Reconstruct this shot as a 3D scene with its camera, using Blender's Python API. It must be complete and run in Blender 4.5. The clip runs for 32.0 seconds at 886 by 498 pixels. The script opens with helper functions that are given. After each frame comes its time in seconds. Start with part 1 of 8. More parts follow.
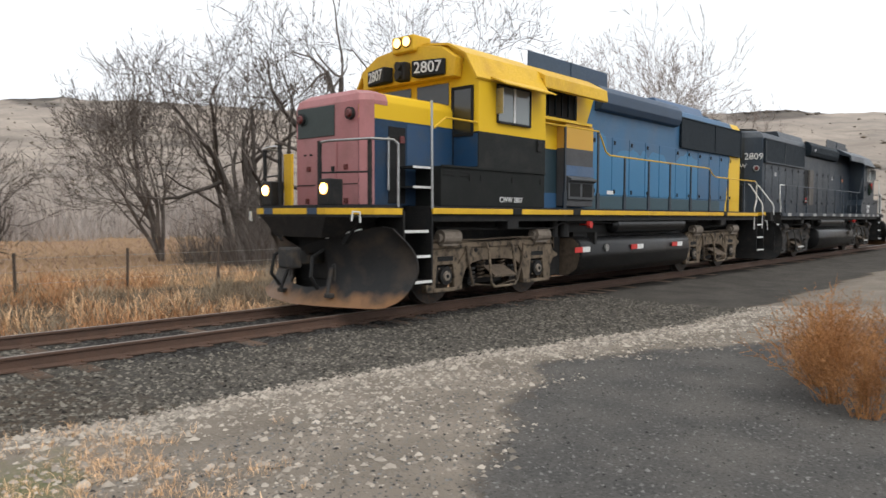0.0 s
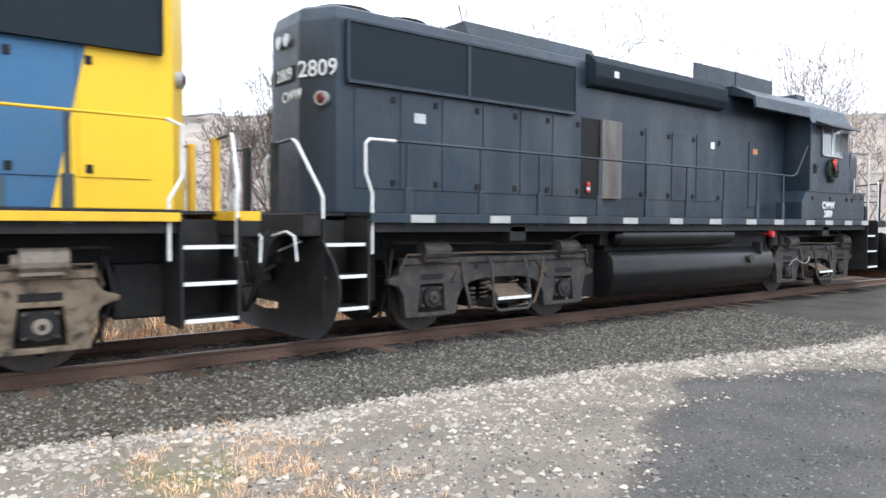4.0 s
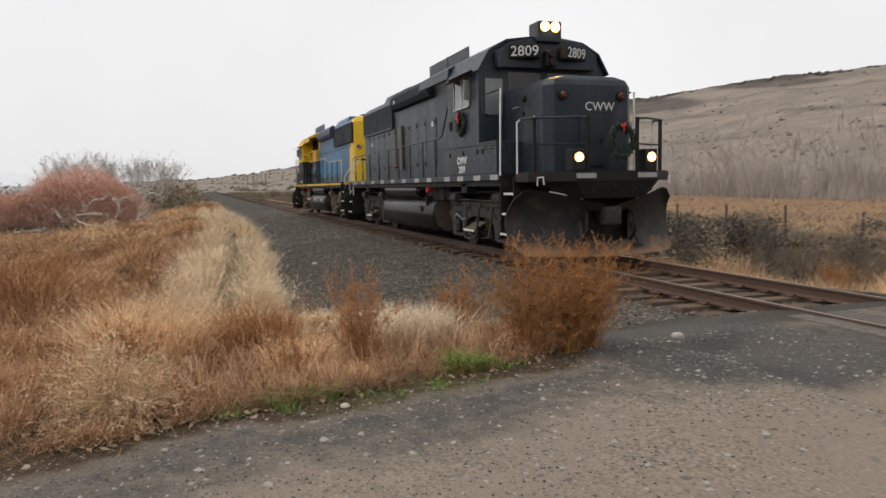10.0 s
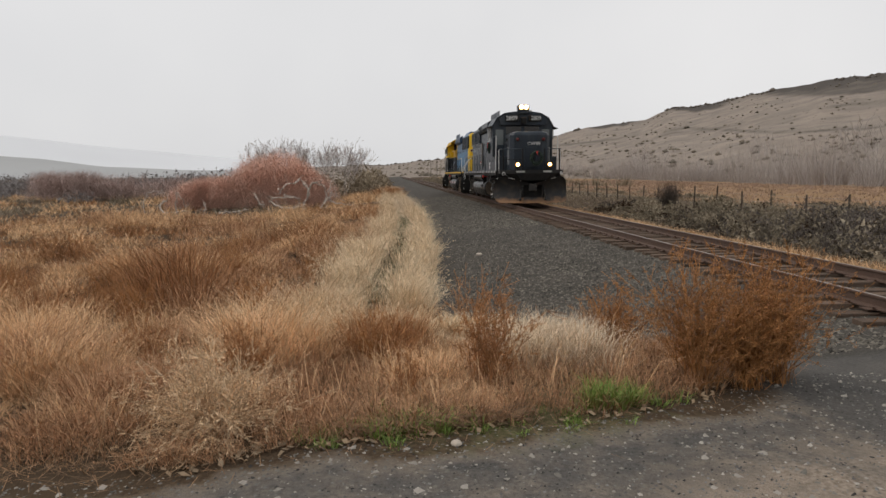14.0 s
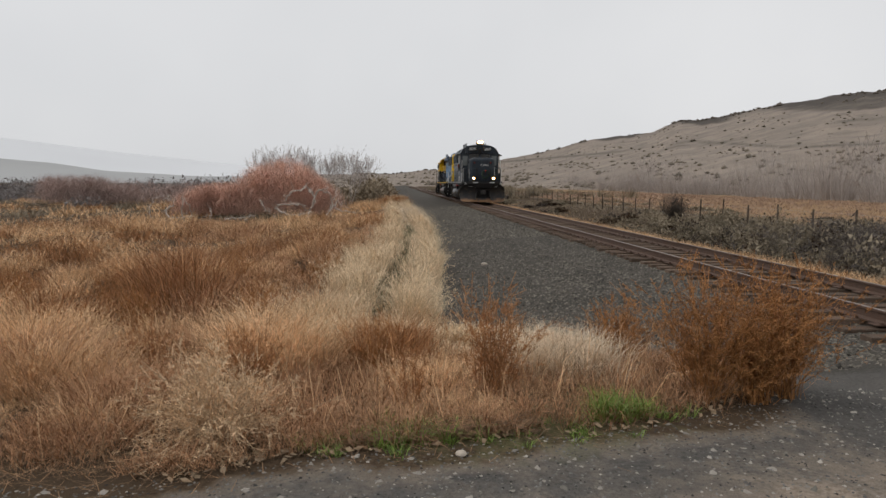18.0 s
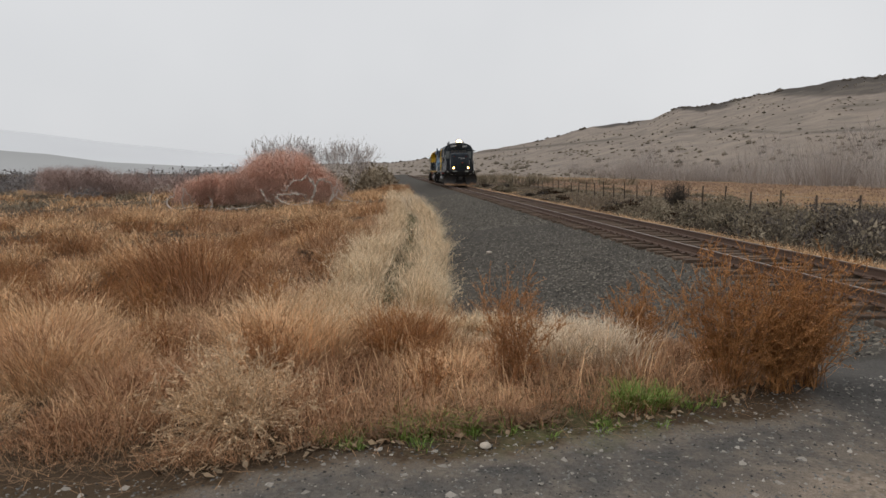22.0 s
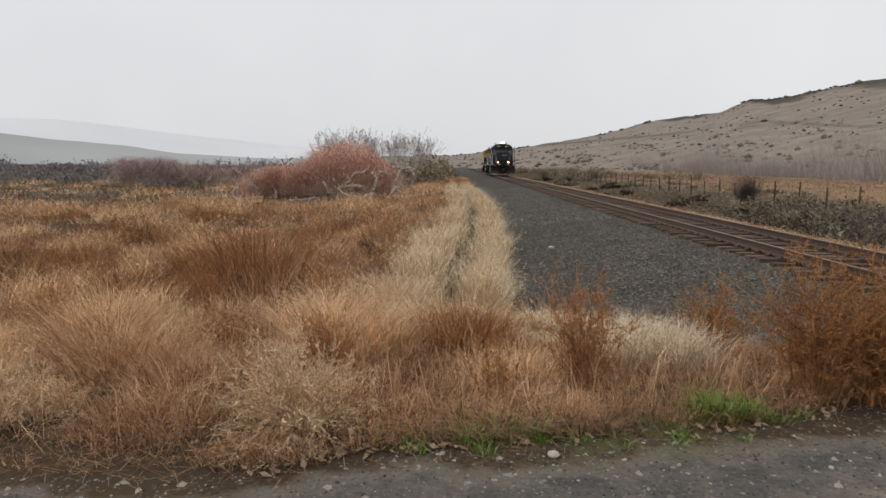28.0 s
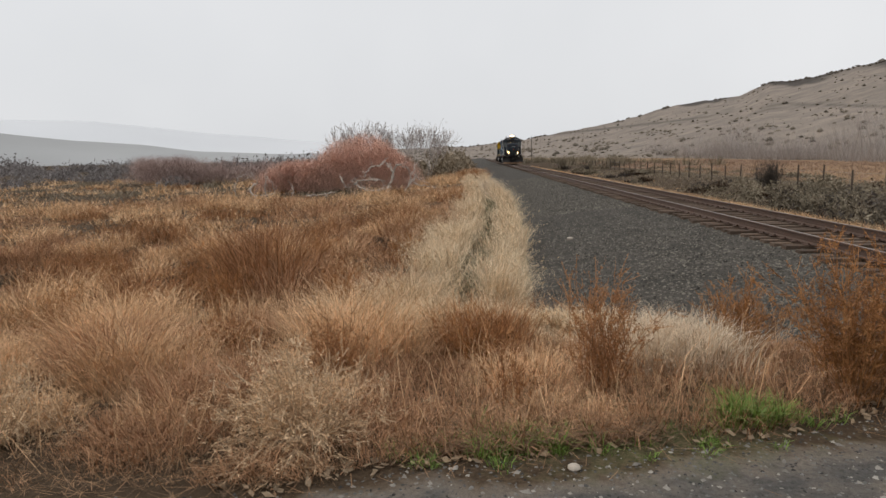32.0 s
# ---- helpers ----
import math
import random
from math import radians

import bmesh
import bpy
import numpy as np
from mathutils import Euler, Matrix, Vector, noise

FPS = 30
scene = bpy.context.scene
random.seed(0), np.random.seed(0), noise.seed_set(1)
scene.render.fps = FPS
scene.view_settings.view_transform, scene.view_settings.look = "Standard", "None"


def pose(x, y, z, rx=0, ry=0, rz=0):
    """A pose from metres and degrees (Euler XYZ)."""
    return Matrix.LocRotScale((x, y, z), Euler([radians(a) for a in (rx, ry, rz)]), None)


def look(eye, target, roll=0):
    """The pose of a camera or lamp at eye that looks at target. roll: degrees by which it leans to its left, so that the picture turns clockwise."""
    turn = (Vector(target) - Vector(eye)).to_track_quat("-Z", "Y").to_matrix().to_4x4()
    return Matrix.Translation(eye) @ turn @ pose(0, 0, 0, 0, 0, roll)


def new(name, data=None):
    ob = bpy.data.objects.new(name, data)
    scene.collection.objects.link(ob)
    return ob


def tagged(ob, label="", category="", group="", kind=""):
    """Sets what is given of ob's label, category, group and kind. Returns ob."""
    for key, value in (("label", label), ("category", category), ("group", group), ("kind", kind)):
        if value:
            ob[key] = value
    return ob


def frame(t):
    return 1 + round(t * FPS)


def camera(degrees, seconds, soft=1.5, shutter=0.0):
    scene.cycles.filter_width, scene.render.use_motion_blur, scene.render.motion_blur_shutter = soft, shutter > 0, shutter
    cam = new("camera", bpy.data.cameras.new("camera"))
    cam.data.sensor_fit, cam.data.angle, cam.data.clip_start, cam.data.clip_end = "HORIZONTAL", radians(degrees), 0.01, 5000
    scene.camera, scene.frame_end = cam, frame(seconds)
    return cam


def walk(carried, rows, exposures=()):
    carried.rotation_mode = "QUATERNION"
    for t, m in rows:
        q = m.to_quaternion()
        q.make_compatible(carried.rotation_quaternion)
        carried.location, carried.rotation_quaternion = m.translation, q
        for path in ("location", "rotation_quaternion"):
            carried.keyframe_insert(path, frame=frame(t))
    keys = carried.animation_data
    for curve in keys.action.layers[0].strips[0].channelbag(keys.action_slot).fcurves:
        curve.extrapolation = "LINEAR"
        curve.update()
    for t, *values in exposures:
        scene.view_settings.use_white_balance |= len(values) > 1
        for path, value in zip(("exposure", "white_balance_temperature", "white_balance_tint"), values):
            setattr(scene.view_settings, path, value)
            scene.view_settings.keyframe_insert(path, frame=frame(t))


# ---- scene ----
TRACK_Y = 9.377   # middle of the track; rail tops lie at z = 0
cam = camera(63.51, 32.0, soft=1.5, shutter=0.3)


def eye(x, y, z, bearing, pitch, roll):
    """A camera pose: bearing in degrees clockwise from across the track, pitch up, roll."""
    return pose(x, y, z, 90 + pitch, 0, -bearing) @ pose(0, 0, 0, 0, 0, roll)


EXPOSURES = [(0.0, 0.86, 6500, 10), (0.5, 0.6, 6500, 10), (1.0, 0.52, 6500, 10), (1.5, 0.7, 6400, 10), (2.0, 1.2, 6150, 9), (3.0, 1.44, 6000, 9), (4.0, 1.77, 5900, 10), (4.5, 1.84, 6150, 8), (6.5, 2.45, 6850, 6), (7.0, 2.5, 6850, 6),
             (8.0, 2.38, 6950, 7), (8.5, 1.75, 6800, 11), (9.0, 1.02, 6850, 13), (9.5, 0.64, 6850, 12), (10.5, 0.47, 6850, 12), (12.0, 0.38, 6850, 12), (13.0, 0.32, 6850, 12), (20.0, 0.2, 6700, 11), (24.0, 0.17, 6700, 11), (27.0, 0.12, 6700, 11), (28.0, 0.28, 6700, 11), (32.0, 0.3, 6700, 11)]
walk(cam, [
    (0.0, eye(0.000, 0.000, 1.548, 47.91, -2.68, 0.23)),
    (0.5, eye(-0.034, 0.012, 1.560, 44.14, -2.02, 0.07)),
    (1.0, eye(-0.049, 0.020, 1.565, 43.23, -2.07, 0.36)),
    (1.5, eye(-0.061, 0.035, 1.569, 42.28, -1.28, 0.10)),
    (2.0, eye(-0.062, 0.045, 1.566, 41.44, -1.89, 0.16)),
    (2.5, eye(-0.066, 0.051, 1.578, 41.08, -1.76, 0.61)),
    (3.0, eye(-0.061, 0.052, 1.572, 40.07, -2.69, 0.30)),
    (3.5, eye(-0.074, 0.056, 1.567, 39.03, -2.74, 0.38)),
    (4.0, eye(-0.090, 0.082, 1.576, 38.15, -2.10, 0.31)),
    (4.5, eye(-0.141, 0.117, 1.569, 35.33, -2.05, 0.33)),
    (6.5, eye(-0.142, 0.390, 1.506, 8.05, -3.75, -1.92)),
    (7.0, eye(-0.147, 0.556, 1.488, -6.14, -1.57, -1.55)),
    (7.5, eye(-0.178, 0.762, 1.477, -21.42, -0.31, -1.35)),
    (8.0, eye(-0.208, 1.022, 1.464, -36.24, -0.45, -0.63)),
    (8.5, eye(-0.322, 1.331, 1.460, -47.02, -1.44, -2.17)),
    (9.0, eye(-0.431, 1.630, 1.455, -56.67, -3.84, -2.00)),
    (9.5, eye(-0.562, 1.954, 1.471, -64.36, -4.36, -0.66)),
    (10.0, eye(-0.790, 2.168, 1.481, -71.56, -5.07, -0.98)),
    (10.5, eye(-0.975, 2.343, 1.506, -77.28, -6.00, -1.95)),
    (11.0, eye(-1.099, 2.508, 1.543, -80.73, -5.89, -0.37)),
    (11.5, eye(-1.225, 2.574, 1.543, -81.84, -5.88, -0.53)),
    (12.0, eye(-1.345, 2.558, 1.537, -81.68, -6.12, -0.48)),
    (12.5, eye(-1.421, 2.547, 1.532, -82.93, -6.10, 0.11)),
    (13.0, eye(-1.464, 2.585, 1.550, -84.78, -4.65, 0.20)),
    (13.5, eye(-1.487, 2.625, 1.547, -85.36, -5.52, -0.28)),
    (15.5, eye(-1.535, 2.658, 1.537, -86.39, -6.20, -0.86)),
    (16.0, eye(-1.537, 2.646, 1.537, -85.41, -6.07, -0.29)),
    (16.5, eye(-1.545, 2.637, 1.542, -85.94, -5.41, -0.23)),
    (17.0, eye(-1.540, 2.647, 1.538, -85.88, -5.36, -0.55)),
    (17.5, eye(-1.540, 2.638, 1.536, -85.48, -5.01, 0.09)),
    (18.0, eye(-1.535, 2.629, 1.532, -86.23, -5.24, 0.33)),
    (18.5, eye(-1.528, 2.634, 1.535, -86.59, -4.96, 0.22)),
    (19.0, eye(-1.535, 2.641, 1.538, -85.84, -5.02, 0.02)),
    (19.5, eye(-1.523, 2.669, 1.536, -86.36, -5.09, -0.74)),
    (20.0, eye(-1.507, 2.656, 1.534, -86.62, -6.77, -0.94)),
    (20.5, eye(-1.538, 2.619, 1.539, -87.33, -5.47, -0.81)),
    (21.0, eye(-1.585, 2.568, 1.541, -87.87, -4.69, -1.06)),
    (21.5, eye(-1.606, 2.535, 1.539, -85.71, -6.02, -0.05)),
    (22.0, eye(-1.618, 2.513, 1.527, -86.22, -6.14, -0.09)),
    (22.5, eye(-1.625, 2.509, 1.534, -86.68, -5.65, -0.13)),
    (23.0, eye(-1.634, 2.522, 1.537, -86.37, -4.97, -0.06)),
    (23.5, eye(-1.638, 2.515, 1.528, -86.71, -5.99, 0.35)),
    (24.0, eye(-1.640, 2.503, 1.534, -87.29, -6.31, 0.51)),
    (24.5, eye(-1.642, 2.500, 1.529, -87.11, -5.98, 0.31)),
    (26.5, eye(-1.639, 2.481, 1.514, -87.37, -5.47, 0.96)),
    (27.0, eye(-1.642, 2.475, 1.509, -87.96, -5.99, 0.61)),
    (27.5, eye(-1.692, 2.477, 1.509, -88.58, -8.06, 0.85)),
    (28.0, eye(-1.814, 2.477, 1.518, -90.97, -6.70, 0.33)),
    (28.5, eye(-1.931, 2.484, 1.535, -92.23, -6.88, 0.30)),
    (29.0, eye(-1.977, 2.483, 1.540, -92.67, -6.10, 0.67)),
    (29.5, eye(-2.013, 2.499, 1.537, -90.94, -6.65, 0.91)),
    (30.0, eye(-2.036, 2.518, 1.529, -89.78, -8.03, 0.14)),
    (30.5, eye(-2.021, 2.529, 1.538, -89.84, -7.55, -0.15)),
    (31.0, eye(-2.020, 2.537, 1.541, -91.83, -7.02, -1.87)),
    (31.5, eye(-2.032, 2.533, 1.542, -93.19, -7.00, -1.37)),
    (32.0, eye(-2.043, 2.524, 1.540, -92.51, -7.36, -1.13)),
], exposures=EXPOSURES)

# ---- daylight under an even overcast ----
world = bpy.data.worlds.new("overcast_sky")
scene.world = world
world.use_nodes = True
wn, wl = world.node_tree.nodes, world.node_tree.links
wn.clear()
sky = wn.new("ShaderNodeTexSky")
sky.sky_type, sky.sun_disc = "NISHITA", False
sky.sun_elevation, sky.sun_rotation = radians(53), radians(193)
sky.dust_density = 4.0
flat = wn.new("ShaderNodeHueSaturation")
flat.inputs["Saturation"].default_value, flat.inputs["Value"].default_value = 0.15, 0.1
cloud = wn.new("ShaderNodeTexNoise")
cloud.inputs["Scale"].default_value, cloud.inputs["Detail"].default_value = 1.6, 4.0
tone = wn.new("ShaderNodeValToRGB")
tone.color_ramp.elements[0].position, tone.color_ramp.elements[0].color = 0.3, (0.60, 0.63, 0.665, 1)
tone.color_ramp.elements[1].position, tone.color_ramp.elements[1].color = 0.75, (0.72, 0.745, 0.775, 1)
deck = wn.new("ShaderNodeMix")
deck.data_type = "RGBA"
deck.inputs["Factor"].default_value = 0.85
back = wn.new("ShaderNodeBackground")
back.inputs["Strength"].default_value = 1.0
outw = wn.new("ShaderNodeOutputWorld")
wl.new(sky.outputs["Color"], flat.inputs["Color"])
wl.new(cloud.outputs["Fac"], tone.inputs["Fac"])
wl.new(flat.outputs["Color"], deck.inputs["A"])
wl.new(tone.outputs["Color"], deck.inputs["B"])
wl.new(deck.outputs["Result"], back.inputs["Color"])
wl.new(back.outputs["Background"], outw.inputs["Surface"])

sun = new("sun", bpy.data.lights.new("sun", "SUN"))
sun.data.energy, sun.data.angle, sun.data.color = 0.65, radians(40), (1.0, 0.97, 0.92)
sun.matrix_world = look((0, 0, 60), (10, 44, 0))


# ---- materials ----
def shade(name, color, rough=0.6, metal=0.0, second=None, scale=6.0, spread=0.5, grain=60.0, bump=0.1, depth=0.01,
          grime=None, grime_amount=0.35, streak=1.0, by_object=0.0, by_island=0.0, glow=0.0, spec=0.5):
    """A surface with large blotches (second colour), fine grain, grime patches and fine relief."""
    m = bpy.data.materials.new(name)
    m.use_nodes = True
    n, l = m.node_tree.nodes, m.node_tree.links
    b = n["Principled BSDF"]
    b.inputs["Roughness"].default_value, b.inputs["Metallic"].default_value = rough, metal
    b.inputs["Specular IOR Level"].default_value = spec
    tc = n.new("ShaderNodeTexCoord")
    mp = n.new("ShaderNodeMapping")
    mp.inputs["Scale"].default_value = (1, 1, streak)
    l.new(tc.outputs["Object"], mp.inputs["Vector"])

    def noisy(s, detail=5.0, lo=0.35, hi=0.65):
        t = n.new("ShaderNodeTexNoise")
        t.inputs["Scale"].default_value, t.inputs["Detail"].default_value = s, detail
        l.new(mp.outputs["Vector"], t.inputs["Vector"])
        r = n.new("ShaderNodeMapRange")
        r.inputs["From Min"].default_value, r.inputs["From Max"].default_value = lo, hi
        l.new(t.outputs["Fac"], r.inputs["Value"])
        return r.outputs["Result"]

    def mix(fac, a, bb, kind="MIX"):
        x = n.new("ShaderNodeMix")
        x.data_type, x.blend_type = "RGBA", kind
        for key, v in (("Factor", fac), ("A", a), ("B", bb)):
            if isinstance(v, (tuple, list)):
                x.inputs[key].default_value = (*v[:3], 1)
            elif isinstance(v, (int, float)):
                x.inputs[key].default_value = v
            else:
                l.new(v, x.inputs[key])
        return x.outputs["Result"]

    def times(v, k):
        x = n.new("ShaderNodeMath")
        x.operation = "MULTIPLY"
        l.new(v, x.inputs[0])
        x.inputs[1].default_value = k
        return x.outputs[0]

    second = second or tuple(c * 0.72 for c in color[:3])
    col = mix(times(noisy(scale), spread), color, second)
    fine = noisy(grain, 3.0, 0.3, 0.7)
    col = mix(times(fine, 0.35), col, tuple(c * 0.6 for c in color[:3]))
    if grime:
        col = mix(times(noisy(scale * 2.3, 8.0, 0.48, 0.7), grime_amount), col, grime)
    for amount, source, socket in ((by_object, "ShaderNodeObjectInfo", "Random"), (by_island, "ShaderNodeNewGeometry", "Random Per Island")):
        if amount:
            s = n.new(source)
            r = n.new("ShaderNodeMapRange")
            r.inputs["To Min"].default_value, r.inputs["To Max"].default_value = 1 - amount, 1 + amount
            l.new(s.outputs[socket], r.inputs["Value"])
            hsv = n.new("ShaderNodeHueSaturation")
            l.new(r.outputs["Result"], hsv.inputs["Value"])
            l.new(col, hsv.inputs["Color"])
            col = hsv.outputs["Color"]
    l.new(col, b.inputs["Base Color"])
    rr = n.new("ShaderNodeMapRange")
    rr.inputs["To Min"].default_value, rr.inputs["To Max"].default_value = max(0.03, rough - 0.12), min(1, rough + 0.12)
    l.new(fine, rr.inputs["Value"])
    l.new(rr.outputs["Result"], b.inputs["Roughness"])
    if bump:
        bp = n.new("ShaderNodeBump")
        bp.inputs["Strength"].default_value, bp.inputs["Distance"].default_value = bump, depth
        l.new(fine, bp.inputs["Height"])
        l.new(bp.outputs["Normal"], b.inputs["Normal"])
    if glow:
        b.inputs["Emission Color"].default_value = (*color[:3], 1)
        b.inputs["Emission Strength"].default_value = glow
    return m


def glass(name, tint, rough=0.08):
    m = bpy.data.materials.new(name)
    m.use_nodes = True
    b = m.node_tree.nodes["Principled BSDF"]
    b.inputs["Base Color"].default_value = (*tint, 1)
    b.inputs["Roughness"].default_value, b.inputs["Metallic"].default_value = rough, 0.0
    b.inputs["Specular IOR Level"].default_value = 0.9
    return m


RUSTY = (0.16, 0.075, 0.035)
DUST = (0.24, 0.2, 0.16)
M = {}
M["black"] = shade("dull_black_paint", (0.0105, 0.0168, 0.0252), 0.42, second=(0.019, 0.032, 0.048), scale=0.8, spread=0.95, grain=30, grime=(0.065, 0.074, 0.08), grime_amount=0.42, streak=0.3, bump=0.03, spec=0.4)
M["black_low"] = shade("black_running_gear", (0.010, 0.0105, 0.011), 0.65, second=(0.02, 0.018, 0.017), scale=2.5, grime=(0.05, 0.04, 0.03), grime_amount=0.3, bump=0.15, spec=0.3)
M["tank"] = shade("black_tank_paint", (0.006, 0.0063, 0.007), 0.34, second=(0.011, 0.0106, 0.0105), scale=1.2, grime=(0.03, 0.025, 0.02), grime_amount=0.3, bump=0.02, spec=0.32)
M["truck_tan"] = shade("dusty_brown_truck_steel", (0.205, 0.156, 0.108), 0.8, second=(0.045, 0.034, 0.025), scale=3.4, spread=0.55, grime=(0.011, 0.010, 0.009), grime_amount=1.0, bump=0.25, spec=0.3)
M["truck_brown"] = shade("rust_brown_rigging", (0.12, 0.09, 0.064), 0.85, second=(0.05, 0.036, 0.026), scale=4, grime=(0.02, 0.018, 0.016), grime_amount=0.5, bump=0.2, spec=0.3)
M["cylinder_tan"] = shade("pale_dusty_cylinder", (0.25, 0.21, 0.17), 0.7, second=(0.12, 0.095, 0.075), scale=4.0, grime=(0.06, 0.045, 0.035), grime_amount=0.5, bump=0.1, spec=0.3)
M["truck_dark"] = shade("sooty_truck_steel", (0.042, 0.041, 0.040), 0.75, second=(0.022, 0.021, 0.02), scale=3.0, grime=(0.11, 0.078, 0.052), grime_amount=0.5, bump=0.25, spec=0.3)
M["blue"] = shade("faded_blue_paint", (0.062, 0.125, 0.235), 0.45, second=(0.045, 0.085, 0.15), scale=0.8, grain=40, grime=(0.11, 0.115, 0.12), grime_amount=0.3, streak=0.5, bump=0.03)
M["deep_blue"] = shade("deep_blue_panel_paint", (0.012, 0.055, 0.13), 0.4, second=(0.012, 0.04, 0.08), scale=1.5, grime=(0.05, 0.06, 0.07), bump=0.03)
M["blue_dark"] = shade("dark_blue_paint", (0.026, 0.056, 0.105), 0.5, second=(0.02, 0.038, 0.066), scale=1.2, bump=0.03)
M["yellow"] = shade("yellow_paint", (0.72, 0.44, 0.03), 0.5, second=(0.64, 0.37, 0.022), scale=1.0, grain=40, grime=(0.34, 0.17, 0.03), grime_amount=0.35, streak=0.5, bump=0.03, spec=0.25)
M["grey"] = shade("charcoal_patch_paint", (0.012, 0.0135, 0.0125), 0.6, second=(0.018, 0.02, 0.019), scale=1.4, grime=(0.026, 0.025, 0.024), bump=0.03, spec=0.14)
M["pink"] = shade("faded_red_paint", (0.42, 0.16, 0.16), 0.55, second=(0.36, 0.2, 0.2), scale=1.5, grime=(0.2, 0.1, 0.08), grime_amount=0.35, streak=0.5, bump=0.03)
M["green_panel"] = shade("dark_green_panel", (0.03, 0.045, 0.042), 0.5, bump=0.03)
M["grille"] = shade("dark_radiator_mesh", (0.011, 0.018, 0.025), 0.65, grain=160, bump=0.4, spec=0.2)
# near-black: black fittings, and flat pieces painted for shade inside openings
M["void"] = shade("black_fittings_and_unlit_openings", (0.006, 0.006, 0.006), 0.9)
M["white"] = shade("white_paint", (0.72, 0.72, 0.70), 0.5, second=(0.6, 0.6, 0.58), grime=(0.35, 0.33, 0.3), bump=0.02)
M["letter"] = shade("white_lettering", (0.66, 0.66, 0.65), 0.5, bump=0)
M["steel"] = shade("worn_wheel_steel", (0.05, 0.042, 0.036), 0.6, metal=0.3, grime=RUSTY, bump=0.1)
M["reflector"] = shade("dull_reflector_strip", (0.4, 0.4, 0.385), 0.5, second=(0.28, 0.275, 0.26), scale=5, grime=(0.2, 0.19, 0.18), bump=0)
M["rail"] = shade("brown_rusted_rail", (0.10, 0.055, 0.036), 0.75, second=(0.065, 0.038, 0.027), scale=5, grime=(0.06, 0.04, 0.03), bump=0.25)
M["railtop"] = shade("worn_brown_rail_head", (0.24, 0.19, 0.16), 0.45, metal=0.5, bump=0.03)
M["tie"] = shade("weathered_tie_wood", (0.148, 0.108, 0.082), 0.9, second=(0.075, 0.055, 0.042), scale=4, grain=45, grime=(0.2, 0.1, 0.055), grime_amount=0.4, bump=0.5, depth=0.02, by_object=0.3)
M["red_lens"] = shade("red_marker_lens", (0.12, 0.014, 0.012), 0.3, bump=0)
M["red"] = shade("red_enamel", (0.55, 0.03, 0.025), 0.4, bump=0)
M["lamp"] = shade("lit_lamp_lens", (1.0, 0.54, 0.17), 0.3, bump=0, glow=50.0)
M["head_lamp"] = shade("lit_head_lamp_lens", (1.0, 0.58, 0.2), 0.3, bump=0, glow=90.0)
# glow added for the halo round lit lamps; also the blue engine's lens
M["lamp_glow"] = shade("lamp_halo_and_dim_lens", (1.0, 0.52, 0.14), 0.3, bump=0, glow=3.0)
M["pasture"] = shade("orange_tan_pasture", (0.4, 0.28, 0.208), 0.9, second=(0.3, 0.202, 0.147), scale=0.1, bump=0, by_island=0.3)
M["glass"] = glass("cab_window_glass", (0.16, 0.18, 0.18))
M["glass_dark"] = glass("dark_windscreen_glass", (0.012, 0.014, 0.014), 0.25)
M["chrome"] = shade("bare_metal", (0.45, 0.45, 0.44), 0.35, metal=0.9, bump=0.02)
M["plow"] = shade("plow_steel_black_worn", (0.013, 0.013, 0.0135), 0.55, second=(0.026, 0.024, 0.022), scale=1.5, grime=(0.06, 0.042, 0.028), grime_amount=0.5, bump=0.08, spec=0.3)
M["wreath"] = shade("green_pine_wreath", (0.018, 0.035, 0.023), 0.8, second=(0.01, 0.02, 0.014), by_island=0.4)
M["sign_white"] = shade("white_sign_sheet", (0.78, 0.79, 0.8), 0.4, second=(0.7, 0.71, 0.72), bump=0)
M["sign_blue"] = shade("blue_sign_sheet", (0.05, 0.27, 0.55), 0.4, bump=0)
M["sign_black"] = shade("black_sign_ink", (0.02, 0.02, 0.022), 0.5, bump=0)
M["post_metal"] = shade("galvanised_post", (0.36, 0.36, 0.35), 0.55, metal=0.3, bump=0.05)
M["post_wood"] = shade("brown_fence_post_wood", (0.09, 0.066, 0.05), 0.9, second=(0.055, 0.042, 0.033), grain=40, bump=0.4, by_object=0.25)
M["stone_white"] = shade("pale_crushed_stone", (0.37, 0.325, 0.272), 0.9, second=(0.24, 0.2, 0.162), scale=3, grain=90, bump=0.3, by_island=0.5)
M["stone_dark"] = shade("dark_basalt_ballast", (0.116, 0.105, 0.087), 0.9, second=(0.17, 0.153, 0.126), scale=3, grain=90, bump=0.3, by_island=0.85)
# ballast colour darkened to paint the shade under the train
M["stone_shaded"] = shade("ballast_darkened_as_train_shade", (0.05, 0.045, 0.04), 0.8, second=(0.028, 0.025, 0.022), scale=3, grain=90, bump=0.3, by_island=0.7)
M["stone_fine"] = shade("fine_grey_gravel", (0.135, 0.13, 0.122), 0.9, second=(0.09, 0.086, 0.081), scale=3, grain=90, bump=0.3, by_island=0.75)
M["stone_mid"] = shade("grey_road_stone", (0.31, 0.285, 0.25), 0.9, second=(0.19, 0.174, 0.152), scale=3, grain=90, bump=0.3, by_island=0.5)
M["straw"] = shade("pale_dry_grass", (0.86, 0.58, 0.345), 0.85, second=(0.57, 0.34, 0.178), scale=1.1, spread=0.95, grain=9, bump=0, by_island=0.4)
M["cream"] = shade("cream_dry_grass", (0.85, 0.69, 0.48), 0.85, second=(0.68, 0.5, 0.32), scale=1.3, spread=0.9, grain=9, bump=0, by_island=0.35)
